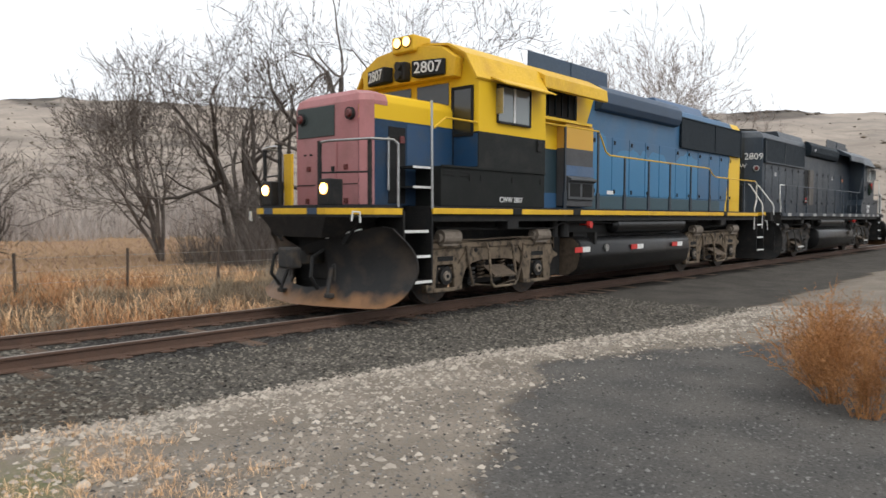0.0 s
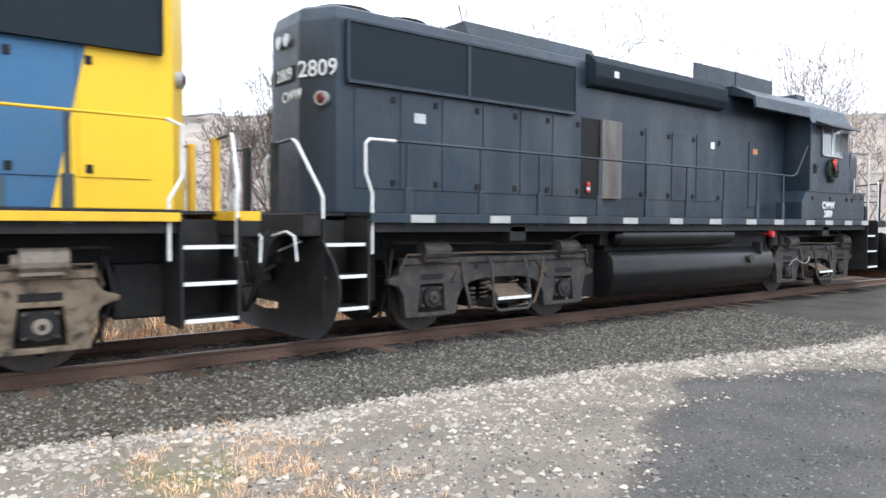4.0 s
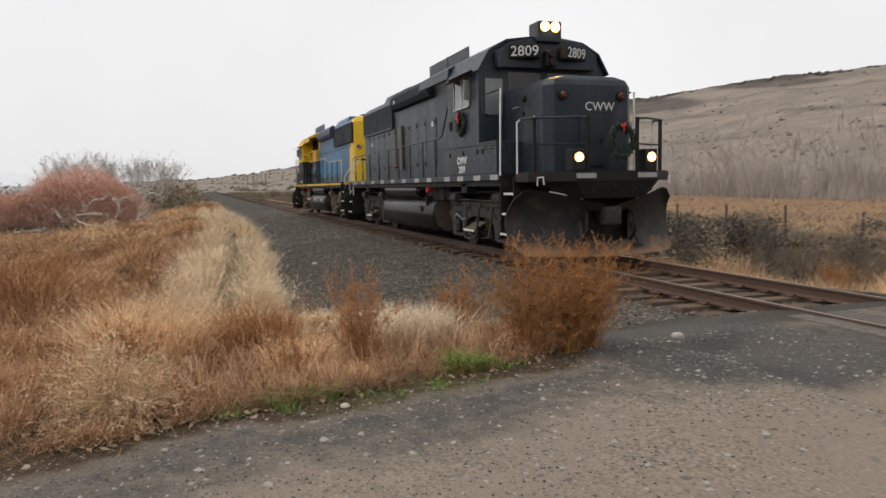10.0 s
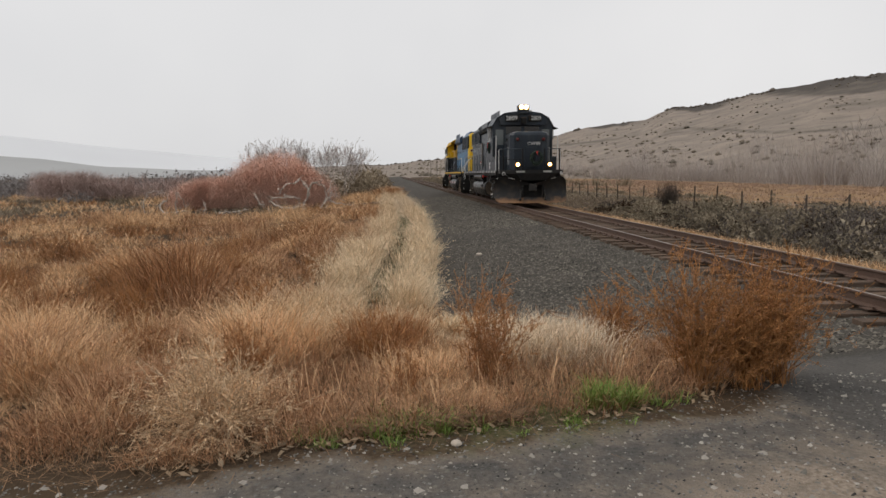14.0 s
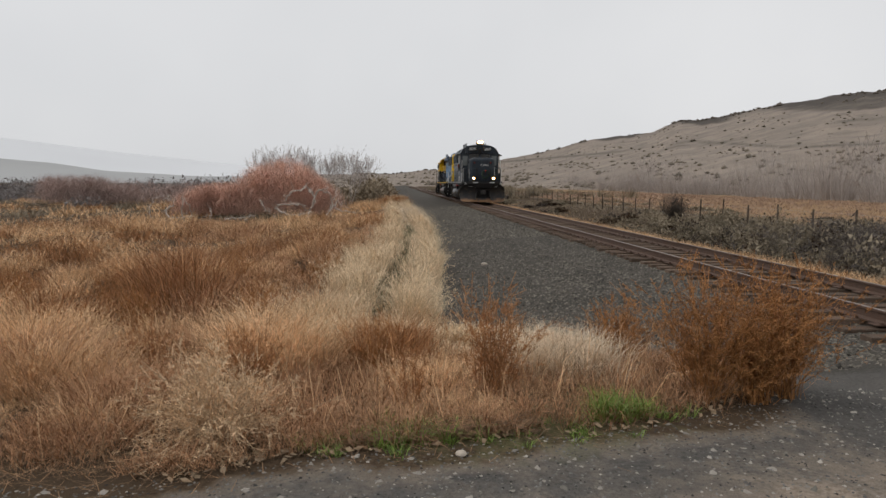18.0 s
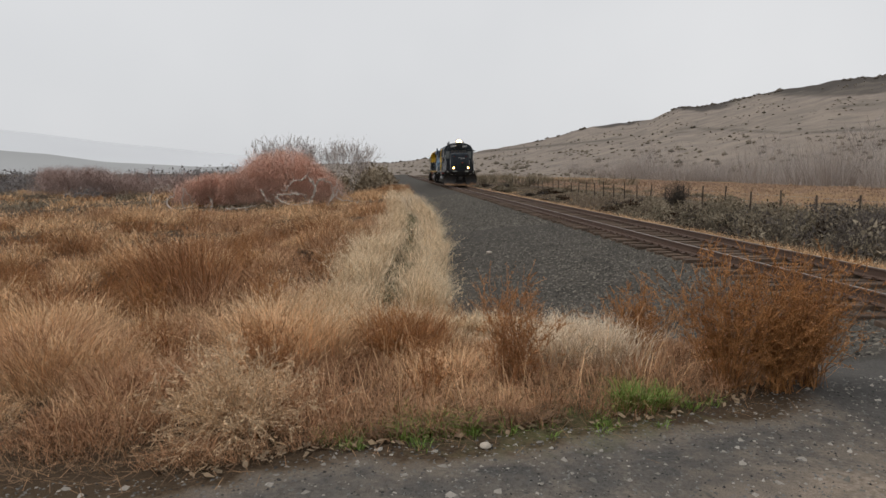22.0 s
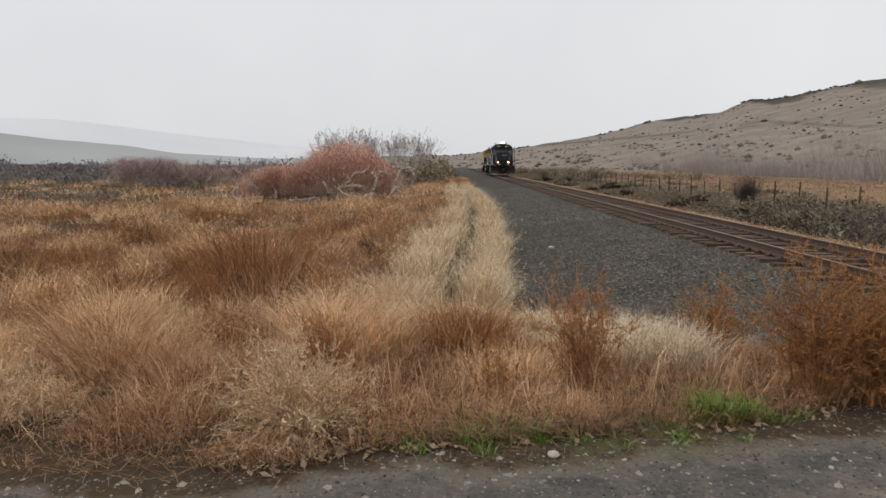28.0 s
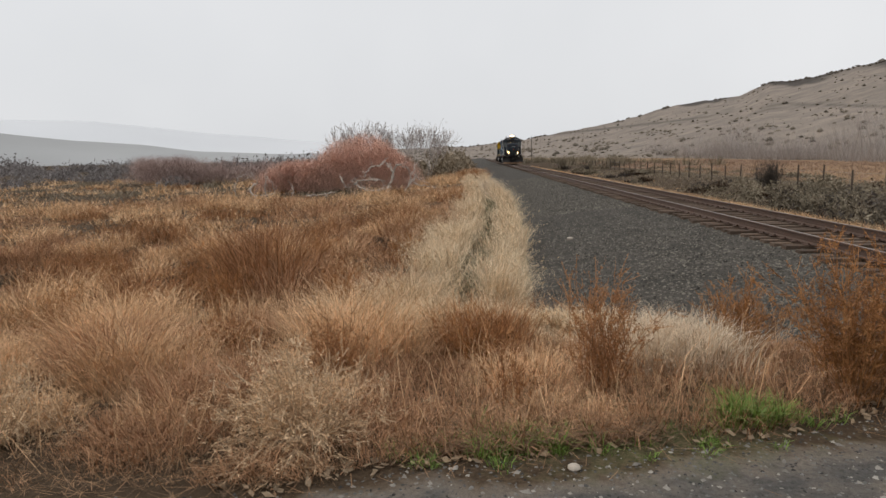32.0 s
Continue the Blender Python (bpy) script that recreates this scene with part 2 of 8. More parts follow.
M["tan"] = shade("tan_dry_grass", (0.58, 0.345, 0.2), 0.85, second=(0.31, 0.155, 0.08), scale=0.8, spread=0.95, grain=9, bump=0, by_island=0.45)
M["rust_grass"] = shade("rust_brown_weed", (0.48, 0.248, 0.118), 0.85, second=(0.27, 0.128, 0.06), scale=0.9, spread=0.95, grain=9, bump=0, by_island=0.45)
M["plume"] = shade("whitish_plume_grass", (0.8, 0.66, 0.49), 0.85, second=(0.66, 0.5, 0.35), scale=1.3, grain=9, bump=0, by_island=0.25)
M["litter"] = shade("brown_straw_litter", (0.27, 0.155, 0.078), 0.85, second=(0.14, 0.078, 0.04), scale=1.5, bump=0, by_island=0.5)
M["dun"] = shade("grey_tan_brush", (0.3, 0.238, 0.163), 0.9, second=(0.15, 0.117, 0.08), scale=0.5, bump=0, by_island=0.3)
# brown mat, darkened so its colour holds the shade of grass gaps
M["umber"] = shade("brown_mat_with_gap_shade", (0.066, 0.038, 0.021), 0.85, second=(0.03, 0.018, 0.011), scale=0.8, spread=0.95, grain=9, bump=0, by_island=0.4)
M["green"] = shade("fresh_green_grass", (0.2, 0.3, 0.05), 0.7, second=(0.12, 0.19, 0.035), bump=0, by_island=0.4)
M["furrow"] = shade("grey_green_grass", (0.17, 0.155, 0.075), 0.85, second=(0.11, 0.1, 0.05), scale=0.8, bump=0, by_island=0.4)
M["sage"] = shade("grey_brown_sagebrush", (0.34, 0.285, 0.205), 0.9, second=(0.12, 0.1, 0.074), scale=0.45, spread=0.95, grain=1.5, bump=0, by_island=0.2)
M["bark"] = shade("grey_bark", (0.085, 0.072, 0.063), 0.9, second=(0.065, 0.055, 0.048), scale=3, grain=30, bump=0.4, depth=0.02)
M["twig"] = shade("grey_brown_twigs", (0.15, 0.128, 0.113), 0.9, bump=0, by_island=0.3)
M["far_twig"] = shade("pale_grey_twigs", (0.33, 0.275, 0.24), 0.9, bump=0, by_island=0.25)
# far woods' twigs, paled in colour so the woods read as haze
M["wood_twig"] = shade("haze_paled_grey_twigs", (0.41, 0.362, 0.332), 0.9, second=(0.33, 0.292, 0.27), scale=0.05, bump=0, by_island=0.3)
M["willow"] = shade("red_willow_shoots", (0.72, 0.45, 0.35), 0.85, second=(0.56, 0.395, 0.33), scale=0.3, bump=0, by_island=0.3)
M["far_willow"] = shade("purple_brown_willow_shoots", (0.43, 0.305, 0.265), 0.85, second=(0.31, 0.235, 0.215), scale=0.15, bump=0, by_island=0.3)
M["sapling"] = shade("pale_grey_sapling_twigs", (0.5, 0.45, 0.42), 0.9, bump=0, by_island=0.3)
M["log"] = shade("bleached_dead_wood", (0.68, 0.6, 0.53), 0.85, second=(0.36, 0.31, 0.27), scale=3, bump=0.3)
M["leaf"] = shade("dead_leaf", (0.34, 0.25, 0.16), 0.85, second=(0.24, 0.16, 0.09), bump=0.1, by_island=0.4)
M["hill"] = shade("dry_hillside_grass", (0.305, 0.252, 0.207), 0.95, second=(0.19, 0.162, 0.139), scale=0.05, spread=0.7, grain=0.9, bump=0.04, depth=0.8, grime=(0.14, 0.121, 0.104), grime_amount=0.6)
M["hill_brush"] = shade("dull_slope_brush", (0.195, 0.163, 0.128), 0.95, second=(0.145, 0.122, 0.097), scale=0.1, bump=0, by_island=0.4)
M["rock"] = shade("dark_basalt_outcrop", (0.12, 0.102, 0.086), 0.95, second=(0.17, 0.142, 0.115), scale=0.2, grain=2, bump=0.3)
# far hills: pale base colours with the haze mixed in
M["far_hill"] = shade("haze_coloured_far_hill", (0.72, 0.735, 0.755), 1.0, second=(0.7, 0.715, 0.735), scale=0.002, grain=0.0006, bump=0, spec=0.0)
M["near_far_hill"] = shade("grey_green_hill_paled_by_haze", (0.41, 0.415, 0.415), 1.0, second=(0.35, 0.354, 0.35), scale=0.004, grain=0.002, bump=0, spec=0.0)
for kind in ("straw", "cream", "plume", "tan", "umber", "rust_grass", "sage", "pasture", "stone_white", "stone_dark", "stone_mid", "stone_fine", "hill", "hill_brush", "rock", "willow", "wood_twig", "far_twig", "twig", "bark", "tie"):
    M[kind].node_tree.nodes["Principled BSDF"].inputs["Specular IOR Level"].default_value = 0.12


# ---- mesh helpers ----
def part(name, bm, material, parent, label="", smooth=False):
    """Links a bmesh as one mesh object, under a thing or a part, or at top level."""
    me = bpy.data.meshes.new(name)
    bm.normal_update()
    bm.to_mesh(me)
    bm.free()
    for m in material if isinstance(material, list) else [material]:
        me.materials.append(m)
    if smooth:
        me.shade_smooth()
        me.set_sharp_from_angle(angle=radians(35))
    ob = new(name, me)
    ob.parent = parent
    if label:
        ob["label"] = label
    return ob


def box(bm, x0, x1, y0, y1, z0, z1, bevel=0.0):
    vs = [bm.verts.new((x, y, z)) for x in (x0, x1) for y in (y0, y1) for z in (z0, z1)]
    fs = [bm.faces.new([vs[i] for i in f]) for f in ((0, 1, 3, 2), (4, 6, 7, 5), (0, 4, 5, 1), (2, 3, 7, 6), (0, 2, 6, 4), (1, 5, 7, 3))]
    if bevel:
        es = list({e for f in fs for e in f.edges})
        bmesh.ops.bevel(bm, geom=es, offset=bevel, segments=2, affect="EDGES", profile=0.5)
    return fs


def loft(bm, rings, cap=True, bevel=0.0):
    """Closed rings of points, joined one to the next."""
    rows = [[bm.verts.new(p) for p in ring] for ring in rings]
    k = len(rows[0])
    fs = []
    for a, b in zip(rows, rows[1:]):
        for i in range(k):
            fs.append(bm.faces.new((a[i], a[(i + 1) % k], b[(i + 1) % k], b[i])))
    if cap:
        fs.append(bm.faces.new(rows[0][::-1]))
        fs.append(bm.faces.new(rows[-1]))
    bmesh.ops.recalc_face_normals(bm, faces=fs)
    if bevel:
        es = [e for e in {e for f in fs for e in f.edges} if len(e.link_faces) == 2 and e.calc_face_angle(0) > 0.3]
        bmesh.ops.bevel(bm, geom=es, offset=bevel, segments=2, affect="EDGES", profile=0.5)
    return fs


def prism_x(bm, profile, x0, x1, bevel=0.0):
    return loft(bm, [[(x, y, z) for y, z in profile] for x in (x0, x1)], bevel=bevel)


def prism_y(bm, profile, y0, y1, bevel=0.0):
    return loft(bm, [[(x, y, z) for x, z in profile] for y in (y0, y1)], bevel=bevel)


def rod(bm, p0, p1, r, n=10, r1=None):
    p0, p1 = Vector(p0), Vector(p1)
    d = (p1 - p0).normalized()
    a = d.orthogonal().normalized()
    b = d.cross(a)
    ring = lambda p, rr: [p + (a * math.cos(2 * math.pi * i / n) + b * math.sin(2 * math.pi * i / n)) * rr for i in range(n)]
    return loft(bm, [ring(p0, r), ring(p1, r if r1 is None else r1)])


def pipe(bm, pts, r, n=8):
    """A bent pipe through the points."""
    pts = [Vector(p) for p in pts]
    rings = []
    a = (pts[1] - pts[0]).orthogonal().normalized()
    for i, p in enumerate(pts):
        d = ((pts[min(i + 1, len(pts) - 1)] - p).normalized() + (p - pts[max(i - 1, 0)]).normalized()).normalized()
        a = (a - d * a.dot(d)).normalized()
        b = d.cross(a)
        rings.append([p + (a * math.cos(2 * math.pi * k / n) + b * math.sin(2 * math.pi * k / n)) * r for k in range(n)])
    return loft(bm, rings)


def made(*shapes):
    """A bmesh from (function, arguments...) pairs."""
    bm = bmesh.new()
    for f, *args in shapes:
        f(bm, *args)
    return bm


def lettering(name, text, height, place, parent, material, thick=0.004, bold=0.008):
    """Flat lettering as a mesh, centred on its place."""
    cu = bpy.data.curves.new(name, "FONT")
    cu.body, cu.size, cu.align_x, cu.align_y, cu.extrude = text, height * 1.38, "CENTER", "CENTER", thick
    cu.offset = height * bold
    cu.resolution_u = 3
    tmp = bpy.data.objects.new("tmp", cu)
    me = bpy.data.meshes.new_from_object(tmp)
    bpy.data.objects.remove(tmp)
    me.materials.clear()
    me.materials.append(material)
    ob = new(name, me)
    ob.parent = parent
    ob.matrix_basis = place
    return ob


def cloud_mesh(name, verts, faces, material, parent=None, smooth=False):
    """A mesh from numpy arrays: vertices and faces of one size."""
    me = bpy.data.meshes.new(name)
    k = faces.shape[1]
    me.vertices.add(len(verts))
    me.vertices.foreach_set("co", np.ascontiguousarray(verts, dtype=np.float32).ravel())
    me.loops.add(faces.size)
    me.loops.foreach_set("vertex_index", np.ascontiguousarray(faces, dtype=np.int32).ravel())
    me.polygons.add(len(faces))
    me.polygons.foreach_set("loop_start", np.arange(0, faces.size, k, dtype=np.int32))
    me.update(calc_edges=True)
    me.materials.append(material)
    if smooth:
        me.shade_smooth()
    ob = new(name, me)
    ob.parent = parent
    return ob


# ---- the two locomotives; each one's own space: nose towards +x, rail tops at z = 0 ----
def livery_hood():
    """Blue hood paint with slanted yellow ends, in the locomotive's own space."""
    m = shade("blue_hood_paint_with_yellow_slants", (0.04, 0.128, 0.245), 0.45, second=(0.046, 0.112, 0.2), scale=0.55, spread=0.9, grain=40, grime=(0.12, 0.125, 0.13), grime_amount=0.25, bump=0.03, spec=0.3)
    n, l = m.node_tree.nodes, m.node_tree.links
    b = n["Principled BSDF"]
    base = b.inputs["Base Color"].links[0].from_socket
    tc = n.new("ShaderNodeTexCoord")
    sep = n.new("ShaderNodeSeparateXYZ")
    l.new(tc.outputs["Object"], sep.inputs[0])

    def op(kind, a, bb):
        x = n.new("ShaderNodeMath")
        x.operation = kind
        for i, v in enumerate((a, bb)):
            if isinstance(v, (int, float)):
                x.inputs[i].default_value = v
            else:
                l.new(v, x.inputs[i])
        return x.outputs[0]

    X, Z = sep.outputs["X"], sep.outputs["Z"]
    front = op("GREATER_THAN", op("ADD", X, op("MULTIPLY", Z, 0.52)), 3.42)
    front = op("MULTIPLY", front, op("GREATER_THAN", Z, 2.95))
    rear = op("LESS_THAN", op("ADD", X, op("MULTIPLY", Z, 0.2)), -6.36)
    yellow = op("MAXIMUM", front, rear)
    low = op("MULTIPLY", op("MAXIMUM", op("LESS_THAN", Z, 2.02), op("MULTIPLY", op("LESS_THAN", Z, 2.95), op("GREATER_THAN", X, 1.75))), op("GREATER_THAN", X, -6.3))
    strip = op("MULTIPLY", op("LESS_THAN", Z, 2.03), op("GREATER_THAN", X, 1.6))
    # teal paint darkened for the shade between cab and duct
    gap_shade = op("MULTIPLY", op("LESS_THAN", Z, 2.95), op("GREATER_THAN", X, 2.72))
    # brighter repainted lower half with a wavy upper border
    wave = n.new("ShaderNodeTexNoise")
    wave.inputs["Scale"].default_value, wave.inputs["Detail"].default_value = 0.9, 2.0
    l.new(tc.outputs["Object"], wave.inputs["Vector"])
    fresh = op("LESS_THAN", op("SUBTRACT", Z, op("MULTIPLY", wave.outputs["Fac"], 1.5)), 2.42)
    fresh = op("MULTIPLY", op("MULTIPLY", fresh, op("GREATER_THAN", X, -4.55)), op("MULTIPLY", op("LESS_THAN", X, 1.35), 0.85))
    for fac, colour in ((fresh, (0.042, 0.175, 0.325, 1)), (low, (0.042, 0.078, 0.095, 1)), (yellow, (0.70, 0.44, 0.018, 1)), (gap_shade, (0.022, 0.042, 0.054, 1)), (strip, (0.035, 0.095, 0.19, 1))):
        x = n.new("ShaderNodeMix")
        x.data_type = "RGBA"
        l.new(fac, x.inputs["Factor"])
        l.new(base, x.inputs["A"])
        x.inputs["B"].default_value = colour
        base = x.outputs["Result"]
    l.new(base, b.inputs["Base Color"])
    return m


M["livery"] = livery_hood()


def band_paint(name, lower, upper, height):
    """Two coats of paint, parted at a height."""
    m = shade(name, lower, 0.6, scale=1.2, grime=(0.05, 0.046, 0.042), grime_amount=0.3, bump=0.03, spec=0.22)
    n, l = m.node_tree.nodes, m.node_tree.links
    b = n["Principled BSDF"]
    base = b.inputs["Base Color"].links[0].from_socket
    tc, sep, cmp, x = (n.new("ShaderNode" + k) for k in ("TexCoord", "SeparateXYZ", "Math", "Mix"))
    l.new(tc.outputs["Object"], sep.inputs[0])
    l.new(sep.outputs["Z"], cmp.inputs[0])
    cmp.operation, cmp.inputs[1].default_value = "GREATER_THAN", height
    x.data_type = "RGBA"
    l.new(cmp.outputs[0], x.inputs["Factor"])
    l.new(base, x.inputs["A"])
    x.inputs["B"].default_value = (*upper, 1)
    l.new(x.outputs["Result"], b.inputs["Base Color"])
    return m


M["duct_bands"] = band_paint("duct_grey_under_cream_yellow", (0.10, 0.10, 0.105), (0.62, 0.36, 0.07), 2.98)
M["cab_two_tone"] = band_paint("charcoal_cab_under_yellow", (0.012, 0.0135, 0.0125), (0.70, 0.44, 0.018), 3.0)
M["nose_two_tone"] = band_paint("dark_blue_nose_under_yellow", (0.022, 0.05, 0.095), (0.70, 0.44, 0.018), 3.08)
HOOD, DECK = 0.93, 1.70


def ring(cx, cy, z, hx, hy, r=0.0):
    pts = []
    for sx, sy in ((1, 1), (-1, 1), (-1, -1), (1, -1)):
        pts.append((cx + sx * hx, cy + sy * hy, z))
    return pts


def side_frame_profile():
    """Outline (x, z) of the cast side frame of a two-axle truck."""
    half = [(0.0, 1.07), (0.7, 1.09), (1.0, 1.13), (1.66, 1.13), (1.84, 1.04), (1.96, 0.84), (2.12, 0.79), (2.12, 0.73), (1.94, 0.68), (1.86, 0.54), (1.83, 0.24), (1.62, 0.24), (1.6, 0.5), (1.57, 0.7),
            (1.17, 0.7), (1.14, 0.5), (1.12, 0.24), (0.93, 0.24), (0.9, 0.44), (0.82, 0.6), (0.64, 0.7), (0.4, 0.74), (0.0, 0.75)]
    return half + [(-x, z) for x, z in half[-2:0:-1]]


def build_truck(loco, cx, mat, white_tread):
    cyl = mat if white_tread else M["cylinder_tan"]
    truck = part("truck", made((box, cx - 1.5, cx + 1.5, -0.55, 0.55, 0.62, 1.0, 0.05), (box, cx - 0.28, cx + 0.28, -1.0, 1.0, 0.55, 1.02, 0.04), (rod, (cx, 0, 0.9), (cx, 0, 1.5), 0.42, 16)), M["black_low"], loco, "two-axle truck with cast side frames")
    for a in (-1.0, 1.0):
        part("traction_motor", made((box, cx + a - 0.36, cx + a + 0.3, -0.62, 0.62, 0.16, 0.82, 0.06), (rod, (cx + a, -0.6, 0.45), (cx + a, -0.66, 0.45), 0.2, 12)), M["black_low"], truck)
    for a, b, z0, z1 in ((-0.5, 0.5, 0.3, 0.4), (-1.9, -1.84, 0.35, 0.8), (1.84, 1.9, 0.35, 0.8)):
        part("brake_beam", made((box, cx + a, cx + b, -0.95, 0.95, z0, z1)), M["black_low"], truck)
    for s in (-1, 1):
        prof = [(cx + x, z) for x, z in side_frame_profile()]
        part("side_frame", made((prism_y, prof, s * 1.06, s * 1.19, 0.015), (box, cx - 1.9, cx + 1.9, min(s * 1.08, s * 1.22), max(s * 1.08, s * 1.22), 0.98, 1.08, 0.02)), mat, truck)
        for a in (-1.372, 1.372):
            x = cx + a
            part("journal_box", made((box, x - 0.2, x + 0.2, min(s * 1.0, s * 1.15), max(s * 1.0, s * 1.15), 0.34, 0.68, 0.05), (rod, (x, s * 1.15, 0.51), (x, s * 1.22, 0.51), 0.15, 18)), M["black_low"], truck)
            cap = part("axle_cap", made((rod, (x, s * 1.22, 0.51), (x, s * 1.25, 0.51), 0.088, 18, 0.075)), cyl, truck)
            part("hub", made((rod, (x, s * 1.25, 0.51), (x, s * 1.258, 0.51), 0.035, 12)), M["void"], cap)
            # black plate painted for the shaded slot above the journal
            part("equaliser_spring", made((box, x - 0.2, x + 0.2, min(s * 1.18, s * 1.196), max(s * 1.18, s * 1.196), 0.765, 0.85, 0.005)), M["void"], truck)
            part("pedestal_tie", made((box, x - 0.3, x + 0.3, min(s * 1.08, s * 1.2), max(s * 1.08, s * 1.2), 0.24, 0.30, 0.01)), mat, truck)
            part("brake_cylinder", made((rod, (x - 0.24, s * 1.24, 1.18), (x + 0.2, s * 1.24, 1.18), 0.13, 14), (rod, (x + 0.2, s * 1.24, 1.17), (x + 0.27, s * 1.24, 1.17), 0.075, 12), (box, x - 0.2, x + 0.2, min(s * 1.1, s * 1.3), max(s * 1.1, s * 1.3), 1.03, 1.09)), cyl, truck)
            part("brake_shoe", made((prism_y, [(x + 0.56, 0.36), (x + 0.62, 0.5), (x + 0.58, 0.74), (x + 0.52, 0.74), (x + 0.54, 0.5), (x + 0.5, 0.38)], s * 0.7, s * 0.86, 0.0), (rod, (x + 0.56, s * 0.9, 0.4), (x + 0.62, s * 0.9, 1.0), 0.022, 6)), M["truck_dark"], truck)
        for k in (-0.16, 0.0, 0.16):
            for a in (-1, 1):
                rings = [(rod, (cx + a * 0.58 + k * 0.7, s * 1.12, 0.3 + i * 0.07), (cx + a * 0.58 + k * 0.7, s * 1.12, 0.335 + i * 0.07), 0.062, 8) for i in range(5)]
                if k == 0.0:
                    part("spring_pack", made(*rings), M["truck_dark"], truck)
        part("brake_pipe", made((pipe, [(cx - 1.95, s * 1.2, 0.9), (cx - 1.85, s * 1.25, 1.13), (cx - 0.5, s * 1.25, 1.14), (cx + 0.5, s * 1.25, 1.12), (cx + 1.85, s * 1.25, 1.13), (cx + 1.95, s * 1.2, 0.9)], 0.016, 6)), M["truck_brown"], truck)
        for a in (-1, 1):
            part("brake_lever", made((pipe, [(cx + a * 0.86, s * 1.22, 1.02), (cx + a * 0.8, s * 1.24, 0.7), (cx + a * 0.66, s * 1.22, 0.3)], 0.024, 6)), M["truck_brown"], truck)
            part("brake_rod", made((rod, (cx + a * 0.66, s * 1.2, 0.32), (cx + a * 0.1, s * 1.2, 0.26), 0.018, 6)), M["truck_brown"], truck)
            part("sand_hose", made((pipe, [(cx + a * 2.0, s * 1.1, 1.2), (cx + a * 2.08, s * 1.12, 0.8), (cx + a * 1.98, s * 1.0, 0.45), (cx + a * 1.9, s * 0.85, 0.18)], 0.022, 6)), M["black_low"], truck)
            coil = [(cx + a * 0.3 + 0.075 * math.cos(t * 0.785), s * 1.1 + 0.075 * math.sin(t * 0.785), 0.42 + t * 0.0085) for t in range(37)]
            part("coil_spring", made((pipe, coil, 0.015, 5)), M["truck_brown"], truck)
            for b in (-1, 1):
                x = cx + a * 1.372 + b * 0.15
                for z in (0.4, 0.64):
                    part("bolt", made((rod, (x, s * 1.17, z), (x, s * 1.19, z), 0.02, 6)), M["truck_brown"], truck)
            part("frame_rib", made((prism_y, [(cx + a * 0.95, 0.72), (cx + a * 1.05, 0.72), (cx + a * 0.75, 1.04), (cx + a * 0.65, 1.04)], s * 1.19, s * 1.215, 0.0)), mat, truck)
        hang = made((pipe, [(cx - 0.36, s * 1.27, 1.06), (cx - 0.36, s * 1.34, 0.95), (cx - 0.38, s * 1.42, 0.34), (cx - 0.3, s * 1.43, 0.27), (cx + 0.3, s * 1.43, 0.27), (cx + 0.38, s * 1.42, 0.34), (cx + 0.36, s * 1.34, 0.95), (cx + 0.36, s * 1.27, 1.06)], 0.026, 8), (box, cx - 0.34, cx + 0.34, min(s * 1.2, s * 1.45), max(s * 1.2, s * 1.45), 0.44, 0.465))
        for i in range(5):
            box(hang, cx - 0.32 + i * 0.145, cx - 0.30 + i * 0.145, min(s * 1.2, s * 1.45), max(s * 1.2, s * 1.45), 0.465, 0.48)
        step = part("truck_step", hang, mat, truck)
        part("step_tread", made((loft, [[(xx, s * 1.45, 0.45), (xx, s * 1.14, 0.62), (xx, s * 1.14, 0.64), (xx, s * 1.45, 0.475)] for xx in (cx - 0.31, cx + 0.31)])), M["truck_brown"], step, "sloping slatted tread")
        if white_tread:
            part("tread_edge", made((box, cx - 0.34, cx + 0.34, min(s * 1.45, s * 1.462), max(s * 1.45, s * 1.462), 0.43, 0.475)), M["white"], step, "white-painted tread edge")
        for dx, dz in ((-0.8, 0.93), (0.8, 0.93), (-0.55, 0.93), (0.55, 0.93)):
            part("frame_hole", made((rod, (cx + dx, s * 1.185, dz), (cx + dx, s * 1.197, dz), 0.045, 10)), M["void"], truck)
    wheelsets = []
    for a in (-1.372, 1.372):
        bm = bmesh.new()
        rod(bm, (0, -1.05, 0), (0, 1.05, 0), 0.085, 12)
        for s in (-1, 1):
            for r0, r1, ya, yb in ((0.508, 0.508, 0.72, 0.845), (0.535, 0.525, 0.69, 0.72)):
                rod(bm, (0, s * ya, 0), (0, s * yb, 0), r0, 28, r1)
            rod(bm, (0, s * 0.845, 0), (0, s * 0.865, 0), 0.2, 14)
        w = part("wheelset", bm, M["steel"], loco, "pair of worn steel wheels on an axle", smooth=True)
        w.location = (cx + a, 0, 0.508)
        for s in (-1, 1):
            for k in range(3):
                ang = k * 2.094
                part("wheel_web_hole", made((rod, (0.32 * math.cos(ang), s * 0.843, 0.32 * math.sin(ang)), (0.32 * math.cos(ang), s * 0.852, 0.32 * math.sin(ang)), 0.045, 8)), M["void"], w)
        wheelsets.append(w)
    return wheelsets


def handrail(loco, pts, r=0.019, mat="black"):
    return part("handrail", made((pipe, pts, r)), M[mat], loco)


def stanchions(loco, xs, y, top, mat="black"):
    for x, z in zip(xs, top):
        part("stanchion", made((box, x - 0.028, x + 0.028, y - 0.014, y + 0.014, DECK - 0.08, z), (box, x - 0.06, x + 0.06, y - 0.02, y + 0.02, DECK - 0.16, DECK + 0.34, 0.008)), M[mat], loco)


